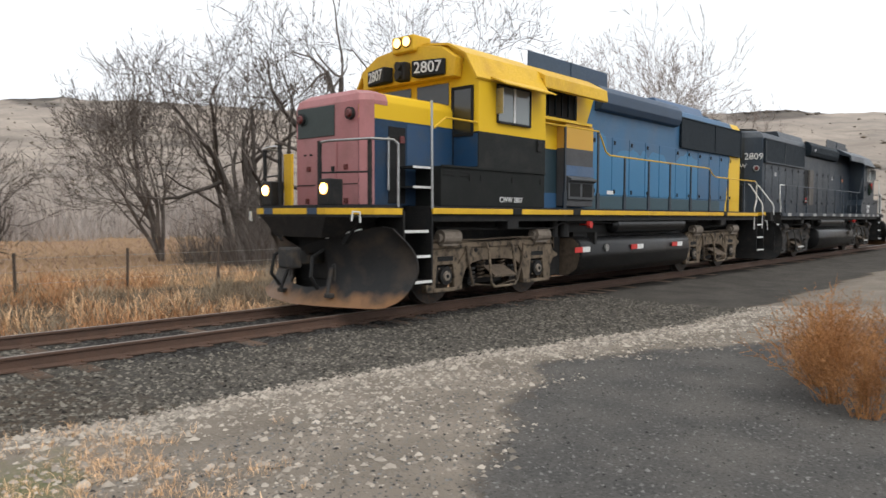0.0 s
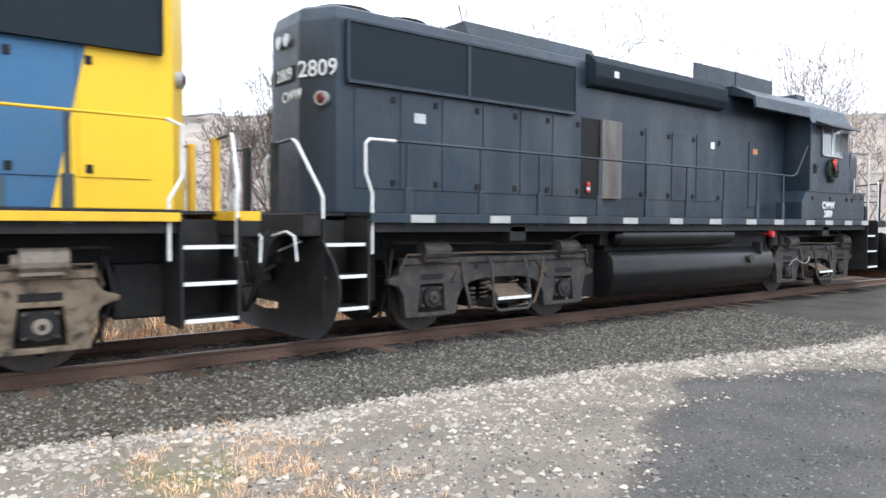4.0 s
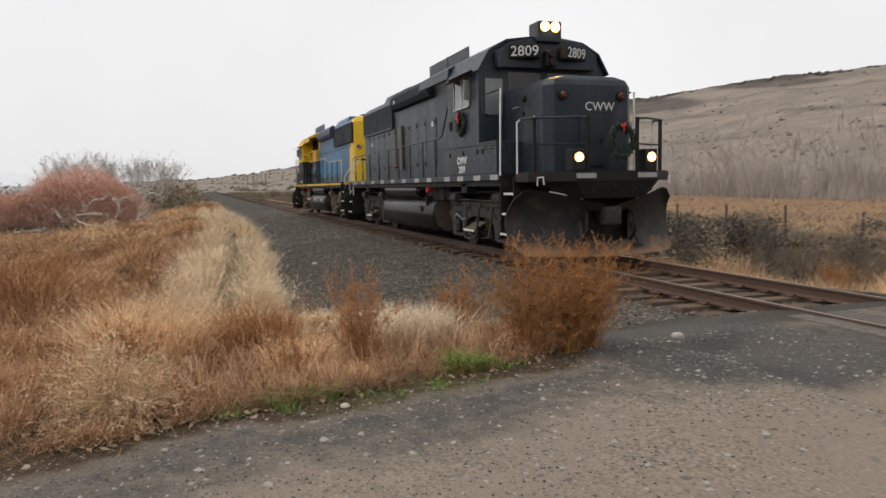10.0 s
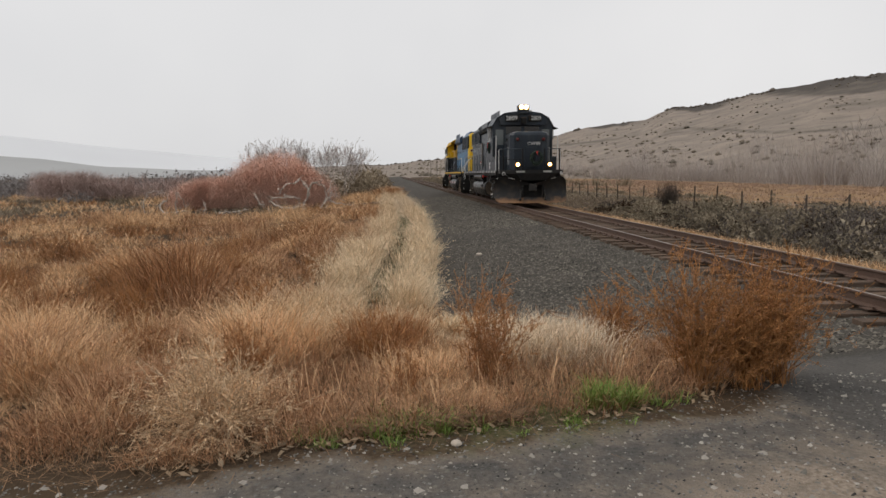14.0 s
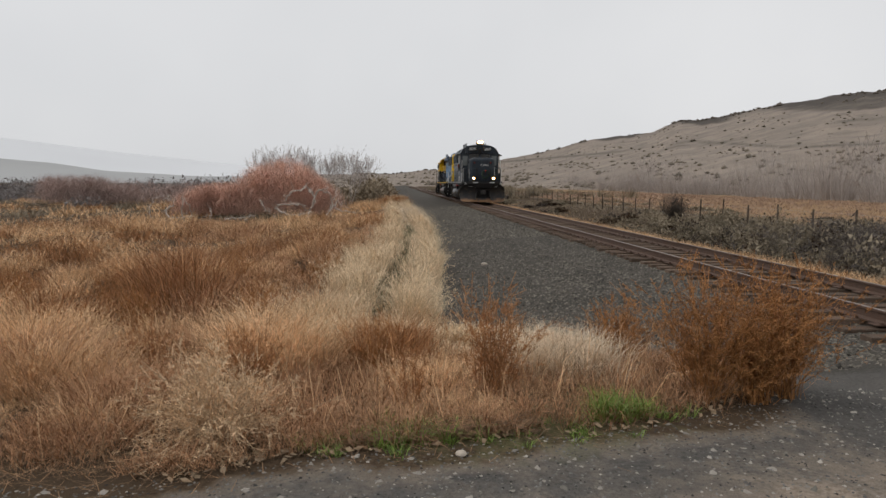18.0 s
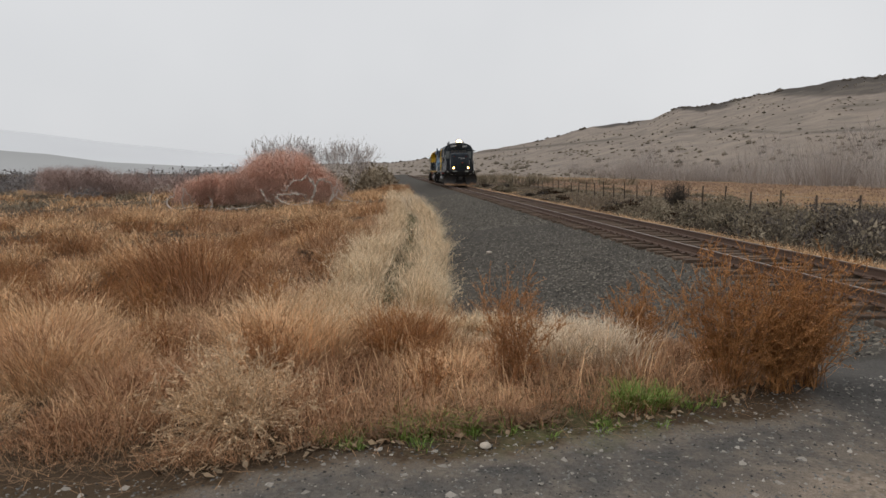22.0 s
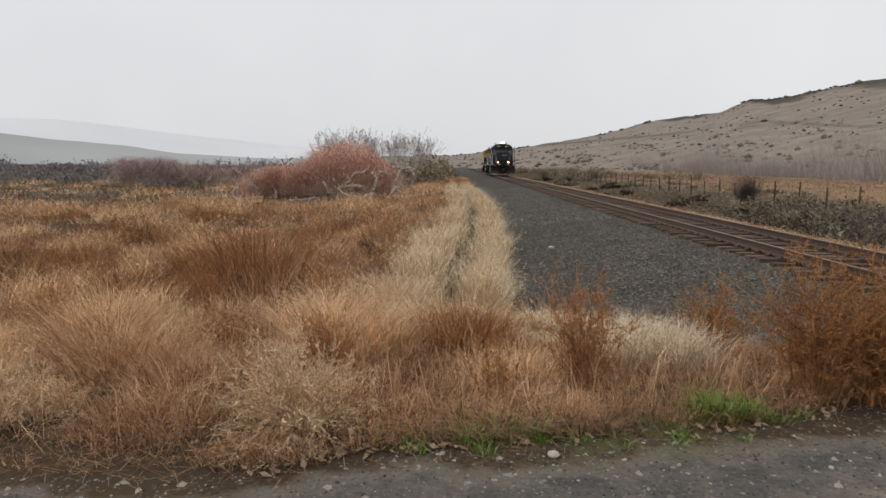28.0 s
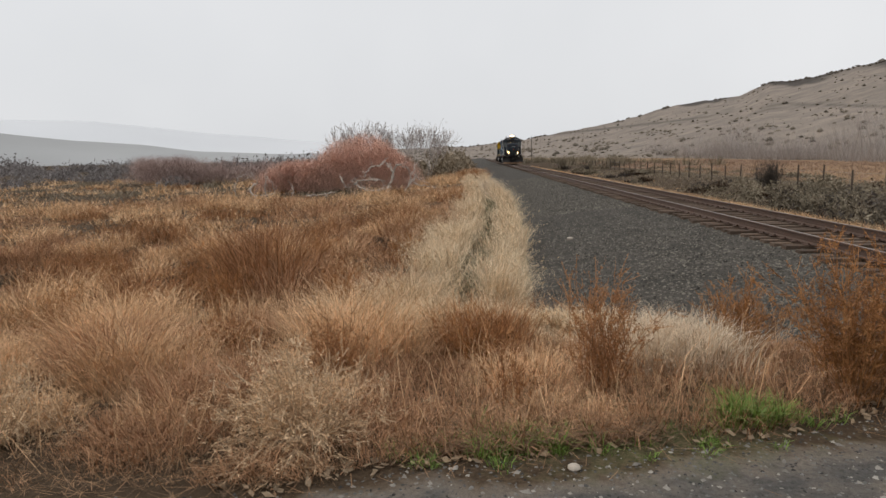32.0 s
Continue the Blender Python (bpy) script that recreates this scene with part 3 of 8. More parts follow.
def build_plow(loco, sign, front, mat, name="snow_plow", sweep=0.6):
    """A curved plow blade across the end; sign: which end."""
    bm = bmesh.new()
    nu, nv = 24, 14
    grid = []
    for i in range(nu + 1):
        y = -1.7 + 3.4 * i / nu
        a = abs(y) / 1.7
        row = []
        for j in range(nv + 1):
            v = j / nv
            rim = max(0, a - 0.8) / 0.2
            top = 1.43 - 0.40 * max(0, 1 - a) ** 1.2 - 0.24 * rim ** 2.5
            foot = 0.13 + 0.1 * rim ** 3
            z = foot + (top - foot) * v
            wide = y * (1 + 0.05 * math.sin(math.pi * v) + 0.01 * v)
            hollow = (0.2 + 0.17 * a) * max(0.0, math.sin(math.pi * v * 0.93)) ** 0.7
            x = front - sweep * a ** 1.6 - hollow * (1 if sweep > 0.2 else 0.4)
            row.append((sign * x, wide, z))
        grid.append(row)
    front_v = [[bm.verts.new(p) for p in row] for row in grid]
    back_v = [[bm.verts.new((p[0] - sign * 0.03, p[1], p[2])) for p in row] for row in grid]
    fs = []
    for i in range(nu):
        for j in range(nv):
            mid = abs((i + 0.5) / nu - 0.5) < 0.11 and 0.28 < (j + 0.5) / nv < 0.86
            if mid:
                continue
            fs.append(bm.faces.new((front_v[i][j], front_v[i + 1][j], front_v[i + 1][j + 1], front_v[i][j + 1])))
            fs.append(bm.faces.new((back_v[i][j], back_v[i][j + 1], back_v[i + 1][j + 1], back_v[i + 1][j])))
    for i in range(nu):
        for j in (0, nv):
            fs.append(bm.faces.new((front_v[i][j], back_v[i][j], back_v[i + 1][j], front_v[i + 1][j])))
    for j in range(nv):
        for i in (0, nu):
            fs.append(bm.faces.new((front_v[i][j], front_v[i][j + 1], back_v[i][j + 1], back_v[i][j])))
    bmesh.ops.recalc_face_normals(bm, faces=fs)
    plow = part(name, bm, mat, loco, "curved steel snow plow blade, rust-worn along its foot", smooth=True)
    for s in (-1, 1):
        edge = [(sign * (grid[i][nv][0] * sign + 0.012), grid[i][nv][1], grid[i][nv][2] + 0.01) for i in (range(nu - 8, nu - 3) if s > 0 else range(4, 9))]
        part("white_edge", made((pipe, edge, 0.014, 6)), M["white"], plow, "white-painted upper edge")
        part("foot_bracket", made((box, sign * (front - 0.2) - 0.05, sign * (front - 0.2) + 0.05, s * 0.62 - 0.07, s * 0.62 + 0.07, 0.26, 0.33, 0.01), (rod, (sign * (front - 0.3), s * 0.55, 0.72), (sign * (front - 0.16), s * 0.62, 0.3), 0.03, 8), (box, sign * (front - 0.36) - 0.03, sign * (front - 0.36) + 0.03, s * 0.55 - 0.05, s * 0.55 + 0.05, 0.5, 0.78, 0.01)), M["truck_dark"], plow)
    return plow


def worn_foot(m):
    """Bare brown steel along a plow's foot, with a ragged upper edge."""
    n, l = m.node_tree.nodes, m.node_tree.links
    b = n["Principled BSDF"]
    base = b.inputs["Base Color"].links[0].from_socket
    tc, sep, nz, add, rmp, x = (n.new("ShaderNode" + k) for k in ("TexCoord", "SeparateXYZ", "TexNoise", "Math", "MapRange", "Mix"))
    l.new(tc.outputs["Object"], sep.inputs[0])
    l.new(tc.outputs["Object"], nz.inputs["Vector"])
    nz.inputs["Scale"].default_value, nz.inputs["Detail"].default_value = 3.0, 6.0
    add.operation, add.inputs[1].default_value = "MULTIPLY_ADD", 0.55
    l.new(nz.outputs["Fac"], add.inputs[0])
    l.new(sep.outputs["Z"], add.inputs[2])
    rmp.inputs["From Min"].default_value, rmp.inputs["From Max"].default_value = 0.66, 0.46
    l.new(add.outputs[0], rmp.inputs["Value"])
    x.data_type = "RGBA"
    l.new(rmp.outputs["Result"], x.inputs["Factor"])
    l.new(base, x.inputs["A"])
    x.inputs["B"].default_value = (0.2, 0.105, 0.05, 1)
    l.new(x.outputs["Result"], b.inputs["Base Color"])


worn_foot(M["plow"])


def build_loco(first):
    """first: the blue and yellow engine; otherwise the black one."""
    loco = new("locomotive")
    tagged(loco, "faded blue and yellow diesel locomotive with pink nose on rails" if first else "dull black diesel locomotive hung with wreaths, on rails", "locomotive", "coupled locomotives")
    body = M["livery"] if first else M["black"]
    dark = M["black_low"]
    stripe = M["yellow"] if first else M["black"]
    gear = M["truck_tan"] if first else M["truck_dark"]
    F, N = (8.86 if first else 9.06), 8.16   # front of the platform; face of the nose
    platform = lambda grow, z: [(7.92, 1.5 + grow, z), (8.5, 1.5 + grow, z), (F + grow, 0.86, z), (F + grow, -0.86, z), (8.5, -1.5 - grow, z), (7.92, -1.5 - grow, z)]
    # underframe
    part("underframe", made((box, -8.6, 8.5, -0.62, 0.62, 1.02, 1.5, 0.03), (box, -2.9, 2.7, -1.2, 1.2, 1.2, 1.5), (box, -7.8, 7.25, -1.5, 1.5, 1.45, 1.66)), dark, loco)
    part("deck_plate", made((box, -7.82, 7.27, -1.56, 1.56, 1.66, 1.70), (box, 7.27, 7.92, -0.92, 0.92, 1.66, 1.70), (loft, [platform(0, 1.675), platform(0, 1.70)]), (box, -8.45, -7.82, -0.92, 0.92, 1.66, 1.70), (box, -8.72, -8.45, -1.5, 1.5, 1.66, 1.70)), dark, loco)
    for s in (-1, 1):
        part("side_sill", made((box, -7.82, 7.27, min(s * 1.53, s * 1.575), max(s * 1.53, s * 1.575), 1.572, 1.668 if first else 1.695, 0.006)), stripe, loco, "yellow side sill" if first else "")
        if not first:
            for x in (-7.0, -5.6, -3.9, -2.55, -1.2, 0.1, 1.45, 2.6, 4.05, 5.0, 6.05, 7.0):
                part("reflector_strip", made((box, x - 0.2, x + 0.2, min(s * 1.57, s * 1.581), max(s * 1.57, s * 1.581), 1.575, 1.68)), M["reflector"], loco, "dull white reflector strip")
        else:
            for x in (-5.1, 2.95, 5.0):
                part("sill_patch", made((box, x - 0.14, x + 0.14, min(s * 1.57, s * 1.579), max(s * 1.57, s * 1.579), 1.57, 1.67)), M["grey"], loco)
    part("front_sill", made((loft, [platform(0.02, 1.52), platform(0.02, 1.675)]), (prism_x, [(-1.25, 1.52), (1.25, 1.52), (0.85, 1.1), (-0.85, 1.1)], 8.15, 8.5, 0.02), (loft, [[(8.2, 0.8, 1.2), (F - 0.3, 0.8, 1.2), (F - 0.1, 0.6, 1.2), (F - 0.1, -0.6, 1.2), (F - 0.3, -0.8, 1.2), (8.2, -0.8, 1.2)], [(8.2, 1.3, 1.519), (8.5, 1.3, 1.519), (F + 0.01, 0.84, 1.519), (F + 0.01, -0.84, 1.519), (8.5, -1.3, 1.519), (8.2, -1.3, 1.519)]])), dark, loco)
    if first:
        part("front_stripe", made((loft, [platform(0.032, 1.56), platform(0.032, 1.655)])), M["yellow"], loco, "yellow front stripe")
        for y in (-0.6, 0.55):
            part("stripe_patch", made((box, F + 0.032, F + 0.042, y - 0.12, y + 0.12, 1.56, 1.658)), M["blue_dark"], loco)
    else:
        for y in (-0.64, 0.64):
            part("front_reflector", made((box, F + 0.02, F + 0.035, y - 0.2, y + 0.2, 1.57, 1.66)), M["reflector"], loco, "dull white reflector strip")
    part("rear_sill", made((box, -8.74, -8.45, -1.5, 1.5, 1.4, 1.69, 0.02)), dark, loco)
    if first:
        part("rear_stripe", made((box, -8.75, -8.44, -1.51, 1.51, 1.585, 1.695, 0.006)), M["yellow"], loco, "yellow rear stripe")
    # dark boxes added under the frame, filling see-through gaps that should be shaded
    for xa in (2.75, -3.35):
        part("draft_gear_housing", made((box, 7.3 if xa > 0 else -8.5, 8.3 if xa > 0 else -7.3, -0.88, 0.88, 0.48, 1.1, 0.03)), dark, loco)
        part("underframe_locker", made((box, xa, xa + 0.5, -1.05, 1.05, 0.3, 1.22, 0.03)), dark, loco)
    # steps at the four corners
    for cx in (7.6, -8.14):
        for s in (-1, 1):
            ya, yb = min(s * 0.95, s * 1.55), max(s * 0.95, s * 1.55)
            well = part("step_well", made((box, cx - 0.33, cx + 0.3, min(s * 0.9, s * 0.95), max(s * 0.9, s * 0.95), 0.42, 1.6)), dark, loco)
            for xa in (cx - 0.35, cx + 0.29):
                part("step_side", made((box, xa, xa + 0.03, ya, yb, 0.42, 1.62)), dark, well)
            for z, inset in ((0.5, 0.0), (0.9, 0.04), (1.3, 0.08)):
                tread = part("step", made((box, cx - 0.31, cx + 0.28, min(s * 1.1, s * (1.56 - inset)), max(s * 1.1, s * (1.56 - inset)), z - 0.02, z + 0.012)), dark, well)
                part("step_edge", made((box, cx - 0.31, cx + 0.28, min(s * (1.56 - inset), s * (1.572 - inset)), max(s * (1.56 - inset), s * (1.572 - inset)), z - 0.028, z + 0.016)), M["white"], well, "white-painted step edge")
    # tank and reservoirs
    prof = [(-1.2, 0.27), (1.2, 0.27), (1.42, 0.42), (1.5, 0.7), (1.46, 0.98), (1.32, 1.1), (-1.32, 1.1), (-1.46, 0.98), (-1.5, 0.7), (-1.42, 0.42)]
    tank = part("fuel_tank", made((prism_x, prof, -2.87, 2.6, 0.05)), M["tank"], loco, "black fuel tank with rounded shoulders", smooth=True)
    part("tank_end", made((prism_x, [(y * 0.96, 0.69 + (z - 0.69) * 0.95) for y, z in prof], 2.6, 2.612)), M["truck_brown"], tank, "rust-brown end plate")
    part("tank_neck", made((box, -2.7, 2.4, -1.15, 1.15, 1.08, 1.22)), dark, tank)
    for s in (-1, 1):
        part("fuel_filler", made((rod, (1.6, s * 1.49, 0.86), (1.6, s * 1.53, 0.86), 0.085, 14), (rod, (1.6, s * 1.53, 0.86), (1.6, s * 1.536, 0.86), 0.05, 12)), M["chrome"] if first else M["truck_dark"], tank)
        part("tank_bracket", made((box, 2.0, 2.08, min(s * 1.3, s * 1.5), max(s * 1.3, s * 1.5), 0.95, 1.2, 0.01)), dark, tank)
        part("air_reservoir", made((rod, (-2.6, s * 1.3, 1.35), (1.0, s * 1.3, 1.35), 0.18, 18), (rod, (1.0, s * 1.3, 1.35), (1.1, s * 1.3, 1.35), 0.18, 18, 0.08), (rod, (-2.7, s * 1.3, 1.35), (-2.6, s * 1.3, 1.35), 0.08, 18, 0.18)), M["tank"], loco, smooth=True)
        for way in ([(1.1, s * 1.35, 1.4), (3.2, s * 1.38, 1.42), (3.4, s * 1.3, 1.3), (6.8, s * 1.2, 1.32)], [(-2.9, s * 1.35, 1.42), (-3.6, s * 1.36, 1.42), (-3.9, s * 1.2, 1.25), (-7.2, s * 1.15, 1.3)]):
            part("brake_pipe", made((pipe, way, 0.022)), dark, loco)
        part("cutoff_handle", made((rod, (2.38, s * 1.5, 1.37), (2.38, s * 1.58, 1.37), 0.07, 12), (rod, (2.38, s * 1.3, 1.37), (2.38, s * 1.5, 1.37), 0.02, 6)), M["red"], loco, "red emergency fuel handle")
        for xa in (4.85, -5.33):
            part("equipment_box", made((box, xa, xa + 0.34, min(s * 1.2, s * 1.5), max(s * 1.2, s * 1.5), 1.3, 1.54, 0.02)), dark, loco)
        for xa, rr in ((2.95, 0.12), (3.3, 0.08)):
            part("air_filter", made((rod, (xa, s * 1.25, 1.12), (xa, s * 1.25, 1.45), rr, 12)), dark, loco)
        for xa in (3.3, 7.1, -7.2):
            part("sand_pipe", made((pipe, [(xa, s * 0.85, 1.4), (xa + 0.05, s * 0.95, 0.75), (xa, s * 0.8, 0.2)], 0.022)), dark, loco)
        if first:
            for x in (-2.07, 0.12, 2.56):
                strip = part("tank_reflector", made((box, x - 0.26, x + 0.04, min(s * 1.5, s * 1.515), max(s * 1.5, s * 1.515), 0.79, 0.9)), M["white"], tank)
                part("red_band", made((box, x + 0.04, x + 0.34, min(s * 1.5, s * 1.515), max(s * 1.5, s * 1.515), 0.79, 0.9)), M["red"], tank, "red reflector band")
    wheels = build_truck(loco, 5.18, gear, not first) + build_truck(loco, -5.18, gear, not first)
    # long hood with canted rear corners
    def plan(z, k, xf=4.05):
        h = HOOD * k
        return [(xf, h, z), (xf, -h, z), (-7.95 + (1 - k) * 0.5, -h, z), (-8.24 + (1 - k) * 0.5, -0.42 * k, z), (-8.24 + (1 - k) * 0.5, 0.42 * k, z), (-7.95 + (1 - k) * 0.5, h, z)]
    part("long_hood", made((loft, [plan(1.70, 1), plan(4.28, 1), plan(4.46, 0.9), plan(4.53, 0.7)], True, 0.02)), body, loco)
    # doors, latches, seams along both sides
    seams = (-7.7, -6.95, -6.2, -5.4, -4.6, -3.85, -3.1, -2.1, -1.3, -0.45, 0.4, 1.34)
    for s in (-1, 1):
        for a, b in zip(seams, seams[1:]):
            if a == -3.1:
                continue
            part("hood_door", made((box, a + 0.014, b - 0.014, min(s * 0.925, s * 0.945), max(s * 0.925, s * 0.945), 2.04, 3.40, 0.006)), body, loco)
            for z in (2.13, 3.28):
                part("door_latch", made((box, b - 0.15, b - 0.08, min(s * 0.945, s * 0.962), max(s * 0.945, s * 0.962), z - 0.045, z + 0.045)), M["void"], loco)
        for a, b in ((-3.1, -2.1),):
            if first or s > 0:
                part("hood_door", made((box, a + 0.014, b - 0.014, min(s * 0.925, s * 0.945), max(s * 0.925, s * 0.945), 2.04, 3.40, 0.006)), body, loco)
            else:
                # flat black sheet, painted for the unlit engine room
                part("door_opening", made((box, -3.12, -2.66, -0.952, -0.925, 2.02, 3.42)), M["void"], loco, "open engine-room doorway, inner shade painted as a black sheet")
                part("open_door", made((box, -2.64, -2.1, -1.02, -0.955, 2.02, 3.42, 0.008)), shade("dusty_door_inside", (0.17, 0.155, 0.14), 0.7, second=(0.09, 0.075, 0.06), scale=2.0, spread=0.9, grime=(0.05, 0.04, 0.035), grime_amount=0.7, streak=0.2), loco, "hood door standing open, dusty inside")
                ext = part("fire_extinguisher", made((rod, (-2.98, -0.99, 2.12), (-2.98, -0.99, 2.27), 0.035, 12), (rod, (-2.98, -0.99, 2.27), (-2.98, -0.99, 2.31), 0.035, 12, 0.012)), M["red"], loco, "small red fire extinguisher")
                part("extinguisher_label", made((rod, (-2.98, -0.99, 2.16), (-2.98, -0.99, 2.21), 0.036, 12)), M["white"], ext)
        # radiator grille, in two panels
        for a, b in ((-7.8, -5.75), (-5.7, -3.35)):
            rad = part("radiator_grille", made((box, a, b, min(s * 0.93, s * 0.995), max(s * 0.93, s * 0.995), 3.47, 4.24, 0.01)), M["grille"], loco, "dark radiator intake grille")
            part("grille_frame", made((box, a - 0.02, b + 0.02, min(s * 0.95, s * 1.02), max(s * 0.95, s * 1.02), 3.43, 3.475), (box, a - 0.02, b + 0.02, min(s * 0.93, s * 1.01), max(s * 0.93, s * 1.01), 4.24, 4.275), (box, a - 0.03, a, min(s * 0.95, s * 1.01), max(s * 0.95, s * 1.01), 3.46, 4.26), (box, b, b + 0.03, min(s * 0.95, s * 1.01), max(s * 0.95, s * 1.01), 3.46, 4.26)), M["grille"] if first else M["black"], rad)
        # flared hatch over the engine
        part("blower_hatch", made((prism_x, [(s * 0.9, 4.55), (s * 1.02, 4.5), (s * 1.15, 4.36), (s * 1.15, 4.12), (s * 1.08, 3.98), (s * 0.9, 3.94)], -3.0, 1.2, 0.015)), M["blue_dark"] if first else M["grille"], loco, "flared hatch along the hood's shoulder", smooth=False)
        # air intake: awning, filters, duct
        part("intake_awning", made((prism_x, [(s * 0.6, 4.55), (s * 1.0, 4.53), (s * 1.5, 4.26), (s * 1.53, 4.02), (s * 1.47, 4.0), (s * 1.44, 4.2), (s * 0.6, 4.42)], 1.65, 4.05, 0.012)), M["yellow"] if first else body, loco, "sloping awning over the air intake")
        if first:
            # black face painted for the shade under the awning
            intake = part("intake_filter", made((box, 2.1, 3.75, min(s * 0.9, s * 1.02), max(s * 0.9, s * 1.02), 3.62, 4.2)), M["void"], loco, "air intake opening with its shade painted black")
            for k in range(6):
                part("louvre", made((box, 2.2 + k * 0.25, 2.23 + k * 0.25, min(s * 1.02, s * 1.05), max(s * 1.02, s * 1.05), 3.64, 4.1)), M["grille"], intake)
        if first:
            part("intake_shelf", made((box, 1.75, 4.0, min(s * 0.92, s * 1.2), max(s * 0.92, s * 1.2), 3.5, 3.56)), body, loco)
            duct = part("blower_duct", made((box, 1.62, 2.75, min(s * 0.93, s * 1.16), max(s * 0.93, s * 1.16), 1.75, 3.5, 0.02)), M["duct_bands"], loco, "duct with grey and cream-yellow patches")
            part("duct_stripe", made((box, 1.6, 2.76, min(s * 1.16, s * 1.166), max(s * 1.16, s * 1.166), 2.4, 2.62)), M["blue"], duct, "faded blue band")
            part("duct_vent", made((prism_x, [(s * 1.16, 1.9), (s * 1.21, 1.9), (s * 1.21, 2.26), (s * 1.28, 2.3), (s * 1.28, 2.34), (s * 1.16, 2.4)], 1.66, 2.7, 0.008)), shade("grey_vent_box", (0.075, 0.08, 0.085), 0.6), duct)
            for k in range(2):
                part("vent_slot", made((box, 1.74 + k * 0.5, 2.14 + k * 0.5, min(s * 1.21, s * 1.216), max(s * 1.21, s * 1.216), 1.96, 2.24)), M["void"], duct)
        else:
            part("access_door", made((box, 2.46, 3.22, min(s * 0.925, s * 0.95), max(s * 0.925, s * 0.95), 1.95, 3.4, 0.006)), body, loco)
            part("warning_label", made((box, 2.6, 2.8, min(s * 0.95, s * 0.953), max(s * 0.95, s * 0.953), 3.14, 3.26)), shade("orange_label", (0.6, 0.22, 0.1), 0.5), loco, "faded orange label")
            part("paper_label", made((box, 0.92, 1.06, min(s * 0.945, s * 0.949), max(s * 0.945, s * 0.949), 3.15, 3.29)), M["white"], loco, "small white label")
            part("paper_label", made((box, -6.7, -6.5, min(s * 0.945, s * 0.949), max(s * 0.945, s * 0.949), 3.0, 3.14)), shade("grey_label", (0.45, 0.45, 0.45), 0.5), loco, "small grey label")
            part("hatch_label", made((box, -2.5, -2.38, min(s * 1.15, s * 1.155), max(s * 1.15, s * 1.155), 4.15, 4.26)), M["white"], loco, "small white label")
        if first:
            part("paper_label", made((box, 0.3, 0.62, min(s * 0.945, s * 0.949), max(s * 0.945, s * 0.949), 2.06, 2.15)), M["white"], loco, "small white label")
        part("exhaust_shield", made((box, 0.45, 3.65, min(s * 0.8, s * 0.825), max(s * 0.8, s * 0.825), 4.48, 4.9, 0.004), (box, 2.03, 2.06, min(s * 0.78, s * 0.84), max(s * 0.78, s * 0.84), 4.48, 4.91)), M["blue_dark"] if first else M["black"], loco, "upright plate along the roof edge")
    # roof
    part("roof_hatch", made((prism_x, [(-0.72, 4.5), (0.72, 4.5), (0.6, 4.74), (-0.6, 4.74)], -5.5, -2.45, 0.02)), body if not first else M["blue"], loco, "raised roof hatch")
    for x in (-7.35, -6.35, -1.9, -0.6):
        fan = part("roof_fan", made((rod, (x, 0, 4.5), (x, 0, 4.61), 0.5, 24), (rod, (x, 0, 4.61), (x, 0, 4.64), 0.46, 24)), M["blue_dark"] if first else M["black_low"], loco)
    part("exhaust_stack", made((box, 0.1, 0.9, -0.22, 0.22, 4.5, 4.8, 0.02)), dark, loco)
    # cab base, cab, nose
    for s in (-1, 1):
        part("cab_base", made((prism_y, [(4.07, 1.7), (7.05, 1.7), (7.05, 2.36), (4.07, 2.36)] if first else [(3.72, 1.7), (7.05, 1.7), (7.05, 2.36), (3.95, 2.36), (3.72, 2.1)], min(s * 0.78, s * 1.535), max(s * 0.78, s * 1.535), 0.015)), M["grey"] if first else body, loco)
        part("base_seam", made((box, 4.08 if first else 3.95, 7.05, min(s * 1.535, s * 1.56), max(s * 1.535, s * 1.56), 2.34, 2.375)), M["grey"] if first else body, loco)
        for x in (4.2, 5.1, 6.0, 6.3):
            part("base_latch", made((box, x - 0.04, x + 0.04, min(s * 1.535, s * 1.548), max(s * 1.535, s * 1.548), 2.14, 2.24)), M["void"], loco)
        for x in (6.45, 6.85):
            for z in (2.22, 2.28):
                part("vent_slit", made((box, x - 0.13, x + 0.13, min(s * 1.535, s * 1.545), max(s * 1.535, s * 1.545), z - 0.01, z + 0.01)), M["void"], loco)
    cab_mat = M["cab_two_tone"] if first else body
    prof = [(-1.54, 2.36), (1.54, 2.36), (1.54, 3.9), (1.3, 4.32), (0.9, 4.54), (0.4, 4.61), (-0.4, 4.61), (-0.9, 4.54), (-1.3, 4.32), (-1.54, 3.9)]
    part("cab", made((prism_x, prof, 4.06, 6.1, 0.015)), cab_mat, loco, "" if not first else "yellow cab over charcoal patch paint")
    roof = [(-1.58, 3.91), (-1.33, 4.345), (-0.92, 4.575), (-0.4, 4.645), (0.4, 4.645), (0.92, 4.575), (1.33, 4.345), (1.58, 3.91), (1.56, 3.88), (1.3, 4.32), (0.9, 4.54), (0.4, 4.6), (-0.4, 4.6), (-0.9, 4.54), (-1.3, 4.32), (-1.56, 3.88)]
    part("cab_roof", made((prism_x, roof, 4.02, 6.2, 0.0)), M["yellow"] if first else body, loco)
    part("brow", made((prism_x, [(-1.16, 3.96), (1.16, 3.96), (1.2, 4.28), (0.86, 4.5), (0.4, 4.58), (-0.4, 4.58), (-0.86, 4.5), (-1.2, 4.28)], 6.1, 6.32, 0.01)), M["yellow"] if first else body, loco)
    lamp_z = 4.68 if first else 4.83
    part("roof_pod", made((box, 5.95, 6.42, -0.28, 0.28, 4.5, lamp_z + 0.12, 0.03)), M["yellow"] if first else body, loco)
